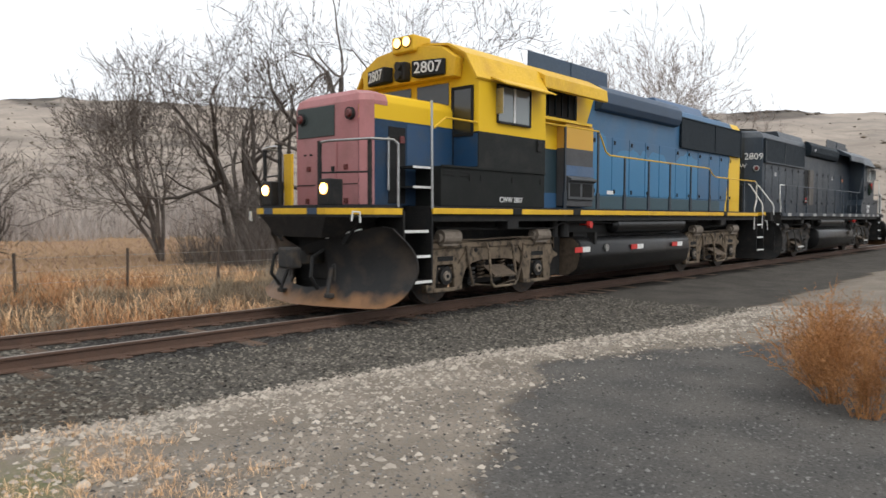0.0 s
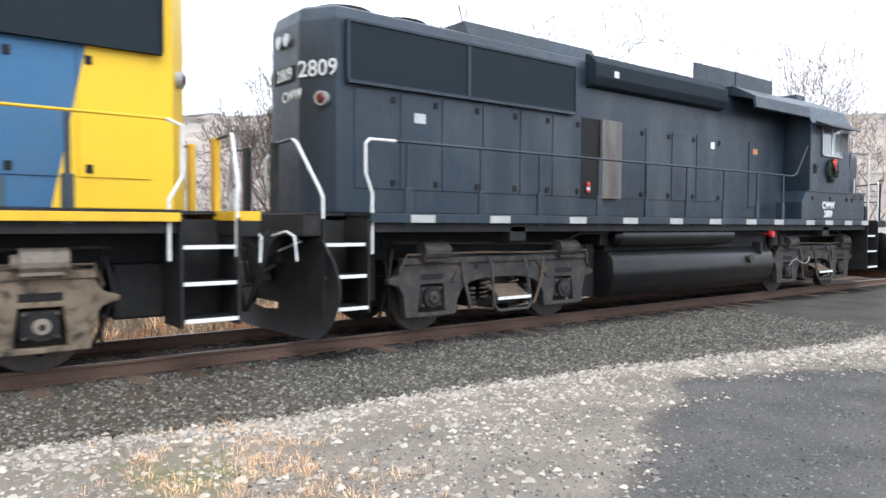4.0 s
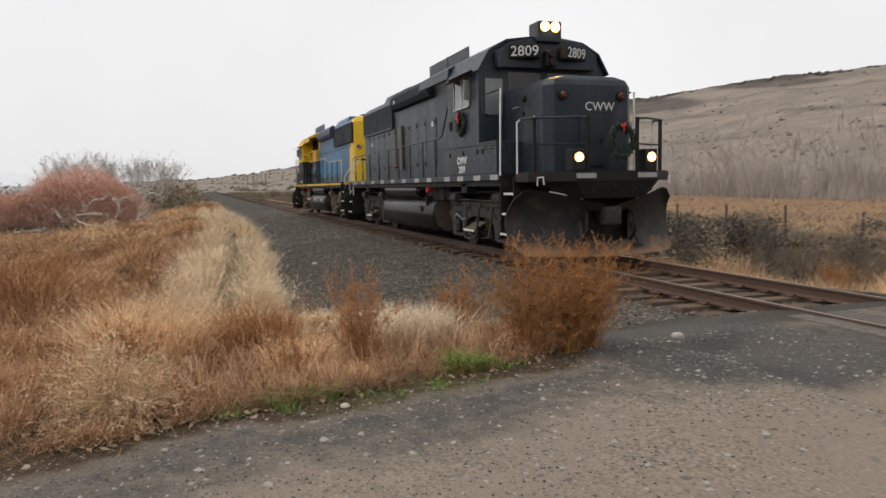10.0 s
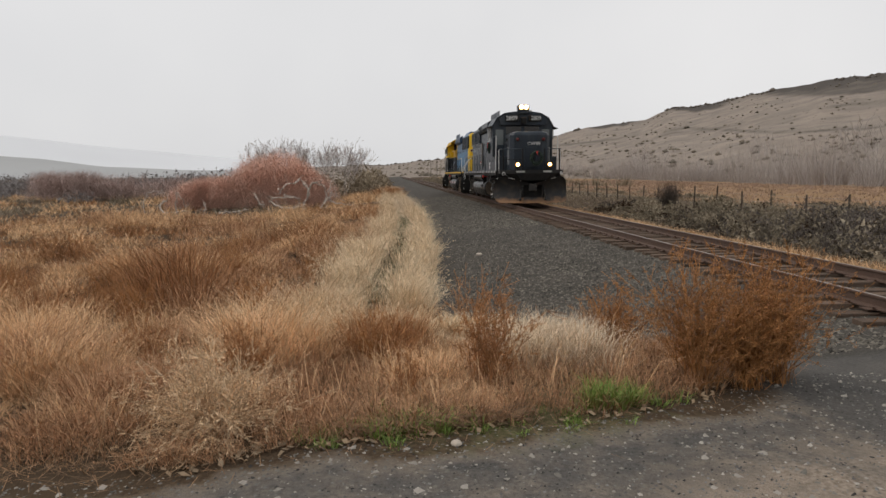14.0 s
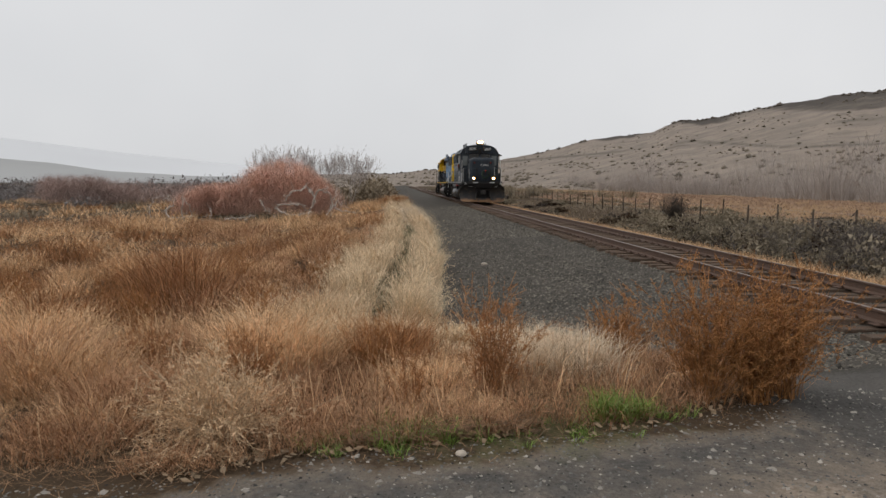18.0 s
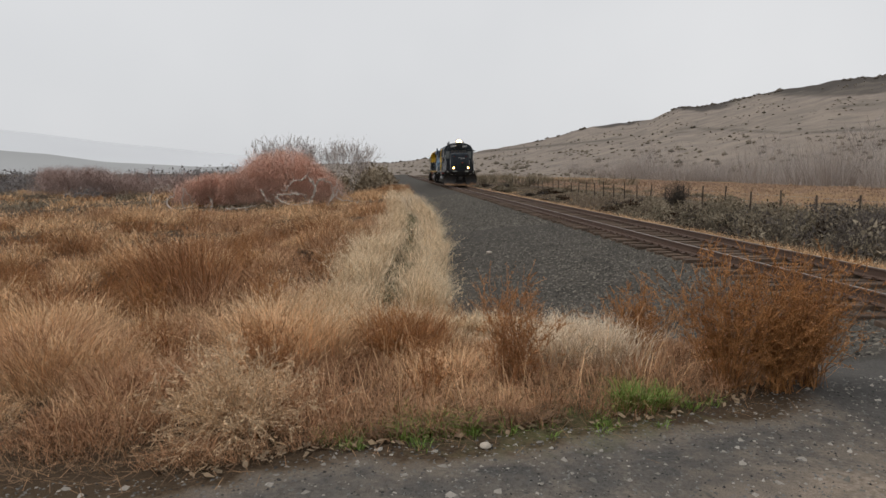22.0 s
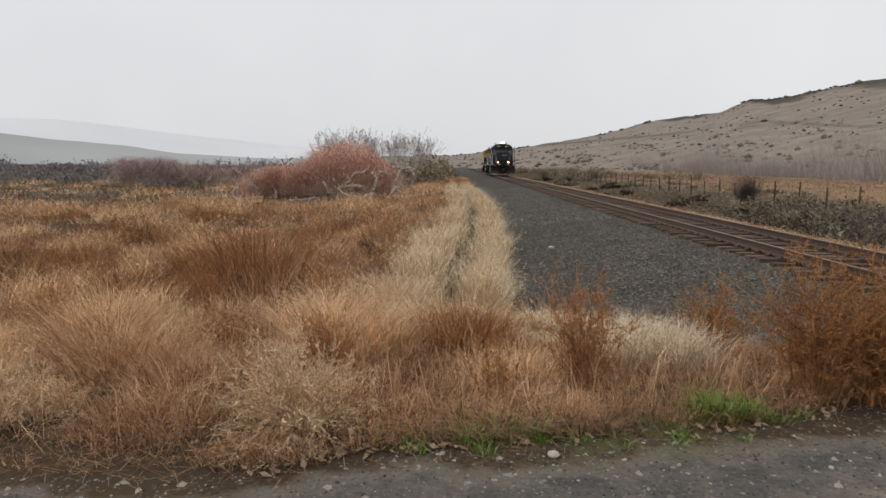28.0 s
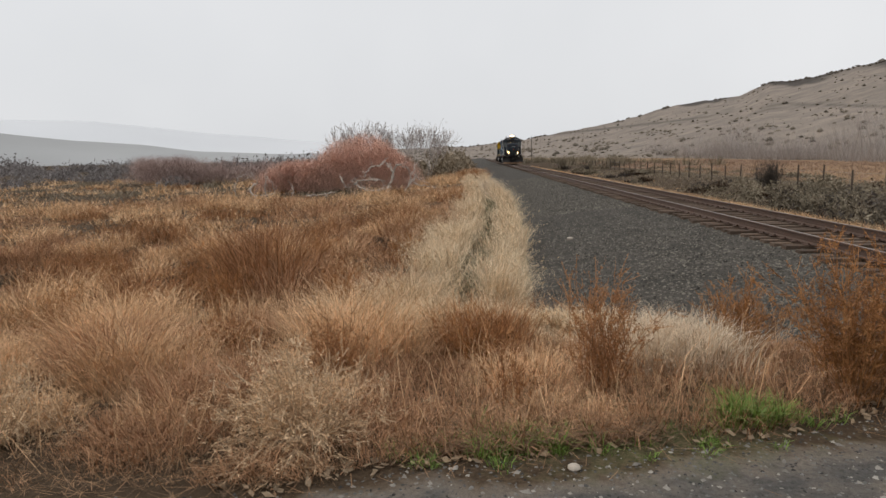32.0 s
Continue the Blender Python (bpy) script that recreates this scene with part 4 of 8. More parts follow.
    for y in (-0.12, 0.12):
        part("head_lamp", made((rod, (6.42, y, lamp_z), (6.45, y, lamp_z), 0.085, 16)), M["lamp_glow"] if first else M["head_lamp"], loco, "lit twin head lamp")
        part("lamp_reflector", made((rod, (6.40, y, lamp_z), (6.435, y, lamp_z), 0.108, 16)), dark if first else M["lamp_glow"], loco)
    part("horn", made((rod, (5.7, 0.35, 4.62), (6.05, 0.42, 4.66), 0.03, 8, 0.07), (rod, (5.7, 0.35, 4.5), (5.7, 0.35, 4.64), 0.02, 8)), M["chrome"], loco)
    part("signal_lamp", made((box, 6.32, 6.5, -0.13, 0.13, 3.98, 4.32, 0.03), (rod, (6.5, 0, 4.24), (6.56, 0, 4.24), 0.075, 12), (rod, (6.5, 0, 4.08), (6.56, 0, 4.08), 0.075, 12)), dark, loco)
    board_z = 4.14 if first else 4.28
    for s in (-1, 1):
        board = part("number_board", made((box, -0.16, 0.05, -0.33, 0.33, -0.14, 0.14, 0.02)), M["void"], loco, "black number board")
        board.matrix_basis = pose(6.42, s * (0.66 if first else 0.6), board_z, 0, 0, s * (16 if first else 22))
        lettering("number", "2807" if first else "2809", 0.2 if first else 0.22, pose(0.054, 0, 0, 90, 0, 90), board, M["letter"])
    # cab windows
    def pane(parent_name, x0, x1, s, z0, z1):
        y = s * 1.545
        w = part("cab_window", made((box, x0, x1, min(y, y + s * 0.012), max(y, y + s * 0.012), z0, z1)), M["glass"], loco, "sliding side window")
        part("window_frame", made((box, x0 - 0.03, x0, min(y, y + s * 0.03), max(y, y + s * 0.03), z0 - 0.03, z1 + 0.03), (box, x1, x1 + 0.03, min(y, y + s * 0.03), max(y, y + s * 0.03), z0 - 0.03, z1 + 0.03), (box, x0, x1, min(y, y + s * 0.03), max(y, y + s * 0.03), z1, z1 + 0.03), (box, x0, x1, min(y, y + s * 0.05), max(y, y + s * 0.05), z0 - 0.035, z0)), M["black_low"] if first else M["chrome"], w)
        part("window_bar", made((box, (x0 + x1) / 2 - 0.03, (x0 + x1) / 2 + 0.03, min(y, y + s * 0.025), max(y, y + s * 0.025), z0, z1)), M["white"], w)
        part("side_mirror", made((box, x1 + 0.03, x1 + 0.045, min(y, y + s * 0.16), max(y, y + s * 0.16), z0 + 0.12, z1 - 0.06)), M["chrome"], w)
    for s in (-1, 1):
        pane("window", 4.62, 5.58, s, 3.22, 3.84)
        part("sun_visor", made((prism_x, [(s * 1.56, 3.97), (s * 1.9, 3.82), (s * 1.9, 3.8), (s * 1.56, 3.94)], 4.25, 5.8, 0.0)), M["yellow"] if first else dark, loco)
        part("door_window", made((box, 6.1, 6.112, min(s * 0.98, s * 1.38), max(s * 0.98, s * 1.38), 2.98, 3.75, 0.005)), M["glass_dark"] if first else M["glass"], loco, "tall window of the cab's front door")
        if first:
            ys = sorted((s * 0.98, s * 1.38))
            part("door_frame", made((box, 6.1, 6.125, ys[0] - 0.05, ys[0], 2.93, 3.8), (box, 6.1, 6.125, ys[1], ys[1] + 0.05, 2.93, 3.8), (box, 6.1, 6.125, ys[0], ys[1], 3.75, 3.8), (box, 6.1, 6.125, ys[0], ys[1], 2.93, 2.98)), M["void"], loco, "black window frame of the cab's front door")
        part("windscreen", made((box, 6.1, 6.115, min(s * 0.08, s * 0.86), max(s * 0.08, s * 0.86), 3.5, 3.9, 0.004)), M["glass_dark"], loco)
        part("grab_iron", made((pipe, [(6.12, s * 1.3, 2.95), (6.25, s * 1.48, 3.0), (6.25, s * 1.5, 3.36), (7.2, s * 1.5, 3.38)] if not first else [(6.1, s * 1.5, 3.15), (6.9, s * 1.5, 3.15), (7.2, s * 1.52, 2.95)], 0.018)), M["yellow"] if first else body, loco)
        part("side_lamp", made((rod, (4.3, s * 1.54, 2.9), (4.3, s * 1.58, 2.9), 0.05, 10), (box, 4.24, 4.36, min(s * 1.54, s * 1.57), max(s * 1.54, s * 1.57), 2.76, 2.98, 0.01)), dark, loco)
    def nose_plan(z, k, xf=N):
        h = 0.96 * k
        return [(6.1, h, z), (6.1, -h, z), (xf - 0.18, -h, z), (xf, -0.8 * k, z), (xf, 0.8 * k, z), (xf - 0.18, h, z)]
    part("nose", made((loft, [nose_plan(1.70, 1), nose_plan(3.36, 1), nose_plan(3.47, 0.95, N - 0.04), nose_plan(3.55, 0.7, N - 0.12)], True, 0.02)), M["nose_two_tone"] if first else body, loco)
    part("nose_face", made((box, N, N + 0.01, -0.79, 0.79, 1.72, 3.36)), M["pink"] if first else body, loco, "faded pink-red nose face" if first else "")
    if first:
        for s in (-1, 1):
            face = made((loft, [[(N + 0.007, s * 0.806, z), (N - 0.172, s * 0.968, z), (N - 0.179, s * 0.961, z), (N - 0.002, s * 0.799, z)] for z in (1.72, 3.36)]))
            part("nose_cheek", face, M["pink"], loco)
        for s in (-1, 1):
            # black panel painted for the shade behind the open door
            door = part("nose_side_door", made((box, 7.3, 7.68, min(s * 0.955, s * 0.972), max(s * 0.955, s * 0.972), 1.74, 2.98, 0.006)), M["void"], loco, "open side door of the nose, inner shade painted black")
            part("red_handle", made((box, 7.34, 7.44, min(s * 0.972, s * 1.0), max(s * 0.972, s * 1.0), 2.72, 2.84, 0.01)), M["red_lens"], door)
            part("nose_blue_panel", made((box, 6.14, 7.26, min(s * 0.955, s * 0.968), max(s * 0.955, s * 0.968), 2.38, 3.05, 0.004)), M["deep_blue"], loco, "deep blue side panel")
            part("cab_front_panel", made((box, 6.1, 6.108, min(s * 0.98, s * 1.52), max(s * 0.98, s * 1.52), 2.4, 2.97)), M["deep_blue"], loco, "deep blue panel under the cab door")
            for z in (2.02, 2.34):
                part("platform_step", made((box, 7.02, 7.5, min(s * 1.0, s * 1.34), max(s * 1.0, s * 1.34), z - 0.03, z)), dark, loco)
                part("step_edge", made((box, 7.02, 7.5, min(s * 1.34, s * 1.352), max(s * 1.34, s * 1.352), z - 0.035, z + 0.004)), M["white"], loco, "white-painted step edge")
        cap = [[(7.7, (0.966) * k, z), (7.7, -0.966 * k, z), (xf - 0.18, -0.966 * k, z), (xf, -0.804 * k, z), (xf, 0.804 * k, z), (xf - 0.18, 0.966 * k, z)] for z, k, xf in ((3.3, 1, N + 0.006), (3.364, 1, N + 0.006), (3.475, 0.952, N - 0.034), (3.556, 0.705, N - 0.115))]
        part("nose_cap", made((loft, cap)), M["pink"], loco, "faded pink-red nose top")
        part("nose_panel", made((box, N + 0.01, N + 0.025, -0.76, 0.22, 2.84, 3.34, 0.01)), M["green_panel"], loco, "dark green panel")
        part("walkway_plate", made((box, F - 0.3, F - 0.26, -0.58, -0.36, 1.7, 2.55, 0.006)), M["yellow"], loco, "yellow upright walkway plate")
    part("nose_door", made((box, N + 0.01, N + 0.035, -0.28, 0.28, 1.8, 2.78, 0.015)), M["pink"] if first else body, loco)
    if first:
        part("nose_seam", made((box, N + 0.01, N + 0.018, -0.78, -0.3, 2.04, 2.055), (box, N + 0.01, N + 0.018, 0.3, 0.78, 2.04, 2.055)), M["void"], loco)
        for y, z in ((-0.47, 2.32), (-0.5, 1.78), (0.5, 1.78), (0.5, 2.32)):
            part("nose_latch", made((box, N + 0.008, N + 0.03, y - 0.05, y + 0.05, z - 0.045, z + 0.045, 0.008)), M["red_lens"], loco, "dark red latch plate")
        for y in (-0.56, -0.4):
            part("nose_hinge", made((box, N + 0.008, N + 0.03, y - 0.03, y + 0.03, 2.54, 2.57, 0.006)), M["black_low"], loco)
    part("door_handle", made((box, N + 0.035, N + 0.06, 0.18, 0.24, 2.25, 2.34)), dark, loco)
    for s in (-1, 1):
        lamp = part("marker_lamp", made((rod, (N, s * 0.63, 3.16), (N + 0.07, s * 0.63, 3.16), 0.1, 14)), dark, loco)
        part("lens", made((rod, (N + 0.07, s * 0.63, 3.16), (N + 0.1, s * 0.63, 3.16), 0.075, 14, 0.05)), M["red_lens"], lamp, "red marker lens")
        rl = part("rear_marker", made((rod, (-8.05, s * 0.75, 3.22), (-8.12, s * 0.79, 3.22), 0.1, 14)), M["post_metal"], loco)
        part("lens", made((rod, (-8.12, s * 0.79, 3.22), (-8.15, s * 0.8, 3.22), 0.075, 14, 0.05)), M["red_lens"], rl, "red marker lens")
        ditch = part("ditch_lamp", made((box, F - 0.3, F - 0.03, s * 0.76 - 0.13, s * 0.76 + 0.13, 1.7, 2.1, 0.02)), dark, loco)
        # ring made to glow, for the warm halo round the lens
        part("lamp_reflector", made((rod, (F - 0.05, s * 0.76, 1.95), (F - 0.012, s * 0.76, 1.95), 0.088, 18)), M["lamp_glow"], ditch)
        part("lit_lens", made((rod, (F - 0.03, s * 0.76, 1.95), (F + 0.0, s * 0.76, 1.95), 0.056, 18)), M["lamp"], ditch, "lit ditch lamp")
    if not first:
        for s in (-1, 1):
            part("sand_filler", made((rod, (7.16, s * 0.96, 3.2), (7.16, s * 1.0, 3.2), 0.08, 16), (rod, (7.16, s * 1.0, 3.2), (7.16, s * 1.01, 3.2), 0.05, 12)), dark, loco)
            part("nose_grab", made((pipe, [(6.72, s * 0.96, 3.05), (6.72, s * 1.02, 3.05), (6.98, s * 1.02, 3.05), (6.98, s * 0.96, 3.05)], 0.012, 6)), M["post_metal"], loco)
            part("nose_latch", made((box, 7.1, 7.17, min(s * 0.96, s * 0.985), max(s * 0.96, s * 0.985), 2.86, 2.95, 0.006)), dark, loco)
        part("loose_hose", made((pipe, [(3.74, -1.27, 0.64), (3.82, -1.3, 0.74), (3.98, -1.31, 0.79), (4.2, -1.31, 0.7), (4.42, -1.31, 0.66), (4.62, -1.29, 0.72), (4.72, -1.26, 0.82)], 0.012, 6)), M["post_metal"], loco, "loose grey hose")
        lettering("lettering", "CWW", 0.17, pose(N + 0.012, 0.17, 2.95, 90, 0, 90), loco, M["letter"])
        for s in (-1, 1):
            lettering("lettering", "CWW", 0.165, pose(5.02, s * 1.54, 2.03, 90, 0, 0 if s < 0 else 180), loco, M["letter"], bold=0.045)
            lettering("number", "2809", 0.155, pose(5.02, s * 1.54, 1.83, 90, 0, 0 if s < 0 else 180), loco, M["letter"], bold=0.045)
            lettering("number", "2809", 0.225, pose(-8.11, s * 0.69, 3.62, 90, 0, -90 - s * 29.6), loco, M["letter"])
        lettering("lettering", "CWW", 0.15, pose(-8.245, -0.2, 3.3, 90, 0, -90), loco, M["letter"])
        b = part("rear_number_board", made((box, -8.255, -8.24, -0.3, 0.3, 3.5, 3.72, 0.004)), M["void"], loco)
        lettering("number", "2809", 0.17, pose(-8.258, 0, 3.61, 90, 0, -90), b, M["letter"])
    else:
        for s in (-1, 1):
            lettering("number", "CWW 2807", 0.1, pose(5.15, s * 1.54, 1.83, 90, 0, 0 if s < 0 else 180), loco, M["letter"])
        b = part("rear_number_board", made((box, -8.27, -8.24, -0.34, 0.34, 3.5, 3.78, 0.01)), M["void"], loco)
        lettering("number", "2807", 0.19, pose(-8.274, 0, 3.64, 90, 0, -90), b, M["letter"])
    for y in (-0.12, 0.12):
        part("rear_lamp", made((rod, (-8.24, y, 4.08), (-8.29, y, 4.08), 0.09, 14), (rod, (-8.285, y, 4.08), (-8.295, y, 4.08), 0.07, 14)), M["chrome"], loco)
    # handrails
    for s in (-1, 1):
        y = s * 1.5
        if first:
            xs = [-5.45, -4.1, -2.82, -1.56, -0.39, 0.81, 2.0]
            tops = [2.64, 2.86, 2.86, 2.86, 2.86, 2.86, 3.34]
            stanchions(loco, xs, y, tops)
            stanchions(loco, [3.3, -6.75], y, [3.34, 2.64])
            handrail(loco, [(4.06, y, 3.34), (2.0, y, 3.36), (1.85, y, 3.2), (1.68, y, 2.95), (1.5, y, 2.88), (-4.0, y, 2.88), (-4.3, y, 2.72), (-4.5, y, 2.66), (-7.7, y, 2.66)], 0.017, "yellow")
            handrail(loco, [(-7.7, y, 2.66), (-7.86, y, 2.6), (-7.86, y, 2.05), (-7.72, y, 1.8), (-7.72, y, 1.15)], 0.02, "white")
        else:
            xs = [-7.2, -5.9, -4.7, -3.3, -2.0, -0.76, 0.53, 1.81, 2.9]
            stanchions(loco, xs, y, [2.64] * len(xs))
            handrail(loco, [(-7.55, y, 2.64), (3.3, y, 2.66), (3.5, y, 2.72), (4.0, y, 3.38)], 0.02, "black")
            handrail(loco, [(-7.4, y, 2.64), (-7.8, y, 2.64), (-7.86, y, 2.58), (-7.86, y, 2.2), (-7.76, y, 1.95), (-7.76, y, 1.17)], 0.021, "white")
        handrail(loco, [(-8.62, s * 0.42, 2.6), (-8.62, s * 0.98, 2.62)], 0.022, "black")
        handrail(loco, [(-8.62, s * 0.98, 2.62), (-8.6, s * 1.05, 2.58), (-8.5, s * 1.47, 1.98), (-8.47, s * 1.5, 1.88), (-8.47, s * 1.5, 1.18)], 0.021, "white")
        part("end_post", made((box, -8.66, -8.58, s * 0.45 - 0.07, s * 0.45 + 0.07, 1.68, 2.62, 0.008)), M["yellow"] if first else M["black_low"], loco)
        part("uncoupling_lever", made((pipe, [(-8.78, s * 1.42, 1.1), (-8.8, s * 1.4, 1.4), (-8.82, s * 1.22, 1.46), (-8.86, s * 0.9, 1.4)], 0.016)), M["white"], loco, "white uncoupling lever")
        for yy in (0.55, 0.72, 0.88):
            part("jumper_hose", made((pipe, [(-8.74, s * yy, 1.45), (-8.9, s * yy, 1.3), (-8.98, s * yy * 0.97, 0.95), (-9.0, s * yy * 0.95, 0.8)], 0.022)), dark, loco)
        handrail(loco, [(7.27, s * 1.53, 3.38), (7.27, s * 1.55, 1.66)], 0.021, "white" if not first else "chrome")
        handrail(loco, [(7.98, s * 1.5, 1.66), (7.98, s * 1.5, 2.64), (8.05, s * 1.46, 2.7)], 0.02, "white" if not first else "chrome")
        handrail(loco, [(7.72, s * 1.01, 1.95), (7.72, s * 1.01, 2.8)], 0.018, "white" if not first else "chrome")
        handrail(loco, [(8.05, s * 1.46, 2.7), (8.45, s * 1.4, 2.69), (F - 0.16, s * 0.72, 2.68), (F - 0.14, s * 0.5, 2.66)], 0.02, "black" if not first else "chrome")
        for px, py in ((F - 0.14, 0.52), (8.44, 1.36)):
            part("front_stanchion", made((box, px - 0.02, px + 0.02, s * py - 0.03, s * py + 0.03, 1.68, 2.69)), M["black_low"], loco)
        handrail(loco, [(8.44, s * 1.36, 2.2), (F - 0.14, s * 0.52, 2.2)], 0.014, "black_low")
        part("uncoupling_lever", made((pipe, [(8.68, s * 1.42, 1.44), (8.69, s * 1.42, 1.59), (8.76, s * 1.34, 1.6), (8.77, s * 1.33, 1.46)], 0.016)), M["white"], loco, "white uncoupling lever")
        for way in ([(8.6, s * 0.45, 1.0), (8.85, s * 0.5, 0.9), (8.9, s * 0.52, 0.6), (8.75, s * 0.5, 0.4)], [(-8.6, s * 0.45, 1.0), (-8.85, s * 0.5, 0.9), (-8.95, s * 0.48, 0.6), (-9.0, s * 0.4, 0.42)]):
            part("air_hose", made((pipe, way, 0.03)), dark, loco)
    # couplers
    for sg in (-1, 1):
        part("coupler", made((box, min(sg * 8.2, sg * 8.9), max(sg * 8.2, sg * 8.9), -0.1, 0.1, 0.76, 0.98, 0.02), (box, min(sg * 8.78, sg * 9.0), max(sg * 8.78, sg * 9.0), -0.2, 0.16, 0.7, 1.04, 0.04)), M["truck_dark"], loco)
    build_plow(loco, 1, F - 0.04, M["plow"])
    # dark plate added to close the view through the plow's opening
    part("back_plate", made((box, F - 0.62, F - 0.58, -0.7, 0.7, 0.3, 1.22, 0.01)), dark, loco)
    if not first:
        build_plow(loco, -1, 8.66, M["black_low"], "rear_plow", 0.1)
        for name, centre, turn, r in (("wreath", (5.1, -1.57, 2.86), 0, 0.19), ("wreath", (F - 0.08, 0.14, 2.25), 90, 0.25)):
            n = 520
            rng = np.random.default_rng(int(r * 100))
            a, b2 = rng.uniform(0, 2 * math.pi, n), rng.uniform(0, 2 * math.pi, n)
            rr = r * 0.92 + 0.075 * np.cos(b2)
            c = np.stack([rr * np.cos(a), 0.05 * np.sin(b2), rr * np.sin(a)], -1)
            d = rng.normal(0, 1, (n, 3)) * [1, 0.8, 1] + c * 5
            d /= np.linalg.norm(d, axis=1)[:, None]
            e = np.cross(d, rng.normal(0, 1, (n, 3)))
            e /= np.linalg.norm(e, axis=1)[:, None]
            v = np.stack([c - e * 0.012, c + e * 0.012, c + d * 0.075], 1).reshape(-1, 3)
            w = cloud_mesh("wreath", v, np.arange(3 * n).reshape(-1, 3), M["wreath"], loco)
            w.matrix_basis = pose(*centre, 0, 0, turn) @ (pose(0, 0, 0, 0, 12, 0) if turn == 0 else Matrix.Diagonal((1, 1, 1.12, 1)))
            w["label"] = "green pine wreath with red bow"
            part("wreath_ring", made((pipe, [(r * math.cos(k * math.pi / 8), 0, r * math.sin(k * math.pi / 8)) for k in range(17)], 0.05, 8)), M["wreath"], w)
            bow = made((loft, [[(0.02, -0.09, r - 0.02), (0.14, -0.1, r + 0.02), (0.13, -0.08, r + 0.14), (0.03, -0.07, r + 0.1)], [(0.02, -0.06, r - 0.02), (0.14, -0.06, r + 0.02), (0.13, -0.05, r + 0.14), (0.03, -0.04, r + 0.1)]]), (loft, [[(0.02, -0.09, r - 0.02), (-0.08, -0.1, r - 0.04), (-0.1, -0.08, r + 0.08), (-0.02, -0.07, r + 0.1)], [(0.02, -0.06, r - 0.02), (-0.08, -0.06, r - 0.04), (-0.1, -0.05, r + 0.08), (-0.02, -0.04, r + 0.1)]]), (box, -0.0, 0.05, -0.1, -0.07, r - 0.22, r + 0.04))
            ribbon = part("bow", bow, M["red"], w, "red ribbon bow")
            if turn:
                ribbon.matrix_basis = pose(0, -0.03, 0.12) @ Matrix.Diagonal((0.45, 0.5, 0.45, 1))
            else:
                ribbon.matrix_basis = pose(-0.02, 0, 0.02, 0, -25, 0) @ Matrix.Diagonal((0.75, 1, 0.75, 1))
    return loco, wheels


ENGINE_BLUE, WHEELS_BLUE = build_loco(True)
ENGINE_BLACK, WHEELS_BLACK = build_loco(False)


# ---- the lie of the land ----
RNG = np.random.default_rng(7)


def ease(v, a, b):
    t = np.clip((np.asarray(v, float) - a) / (b - a), 0, 1)
    return t * t * (3 - 2 * t)


def lump(x, y, scale, seed=0):
    """Cheap smooth noise, about -1 to 1."""
    x, y = np.asarray(x, float) / scale + seed * 7.3, np.asarray(y, float) / scale - seed * 3.1
    return (np.sin(x * 1.7 + np.sin(y * 1.3 + seed)) + np.sin(y * 1.9 + 1.3 * np.sin(x * 0.8 + 2.0 * seed)) + np.sin((x + y) * 2.6 + seed) * 0.6 + np.sin((x - y) * 4.1 + seed * 2) * 0.4) / 3.0


def road_edge(y):
    """Where the road gives way to the weeds on its far side."""
    return np.interp(y, [-8, -2, 0.3, 1.6, 2.4, 3.7, 4.6, 5.5, 6.3, 8, 12, 20, 40], [-5.9, -5.25, -5.15, -5.1, -5.4, -5.6, -5.95, -6.4, -6.95, -7.4, -8.2, -9.5, -13]) + 0.09 * lump(y, y * 0, 0.8)


def ballast_edge(x):
    """Southern foot of the ballast shoulder."""
    return np.interp(x, [-400, -144, -82, -47, -30, -18, -13, -11, -9.6, -8.6, -7.8, -7.2, -6, 1, 3.3, 7.4, 10, 13, 25, 60, 200], [2.0, 2.9, 3.3, 3.65, 3.8, 3.5, 3.15, 3.0, 3.1, 3.45, 4.6, 6.0, 6.9, 6.2, 6.0, 5.5, 4.9, 4.6, 4.9, 5.6, 6.0]) + 0.12 * lump(x, x * 0, 1.1, 2)


def height(x, y):
    """Ground level."""
    x, y = np.asarray(x, float), np.asarray(y, float)
    west = ease(x, -6.5, -11.5)
    south = 0.10 * np.exp(-((x + 5) ** 2 / 9 + (y - 3) ** 2 / 9)) - 0.05 * ease(x, -2, 2) - 0.03
    field = -0.22 - 0.55 * ease(y, 3.0, -6) - 0.35 * ease(-x, 15, 60)
    z = south * (1 - west) + field * west
    bed = -0.236 + 0.062 * ease(x, -7.5, -1.5) - 0.055 * ease(np.abs(y - TRACK_Y), 0.95 + 0.45 * ease(x, -7.5, -1.5), 2.1)
    shoulder = bed + (-0.33 * west - 0.0) * ease(TRACK_Y - y, 2.0, 6.0)
    on = ease(y, ballast_edge(x) - 0.8, ballast_edge(x) + 0.5)
    z = z * (1 - on) + np.where(west > 0, shoulder * west + (bed * 0.35 + south * 0.65) * (1 - west), bed) * on
    z = np.where(np.abs(y - TRACK_Y) < 1.9, bed, z) if z.ndim else z
    north = ease(y, TRACK_Y + 1.9, TRACK_Y + 5.5)
    low = -1.15 + 0.35 * ease(y, 15.5, 22) - 0.3 * ease(x, -18, -30) * ease(y, 20, 14)
    z = z * (1 - north) + low * north
    cross = ease(x, -8.4, -7.2) * (1 - ease(x, -1.9, -0.6))
    z = z * (1 - cross * ease(y, 6.3, 7.6)) + (-0.025 - 0.35 * ease(y, 12, 24)) * cross * ease(y, 6.3, 7.6)
    return z + 0.015 * lump(x, y, 1.3) * (1 - on)


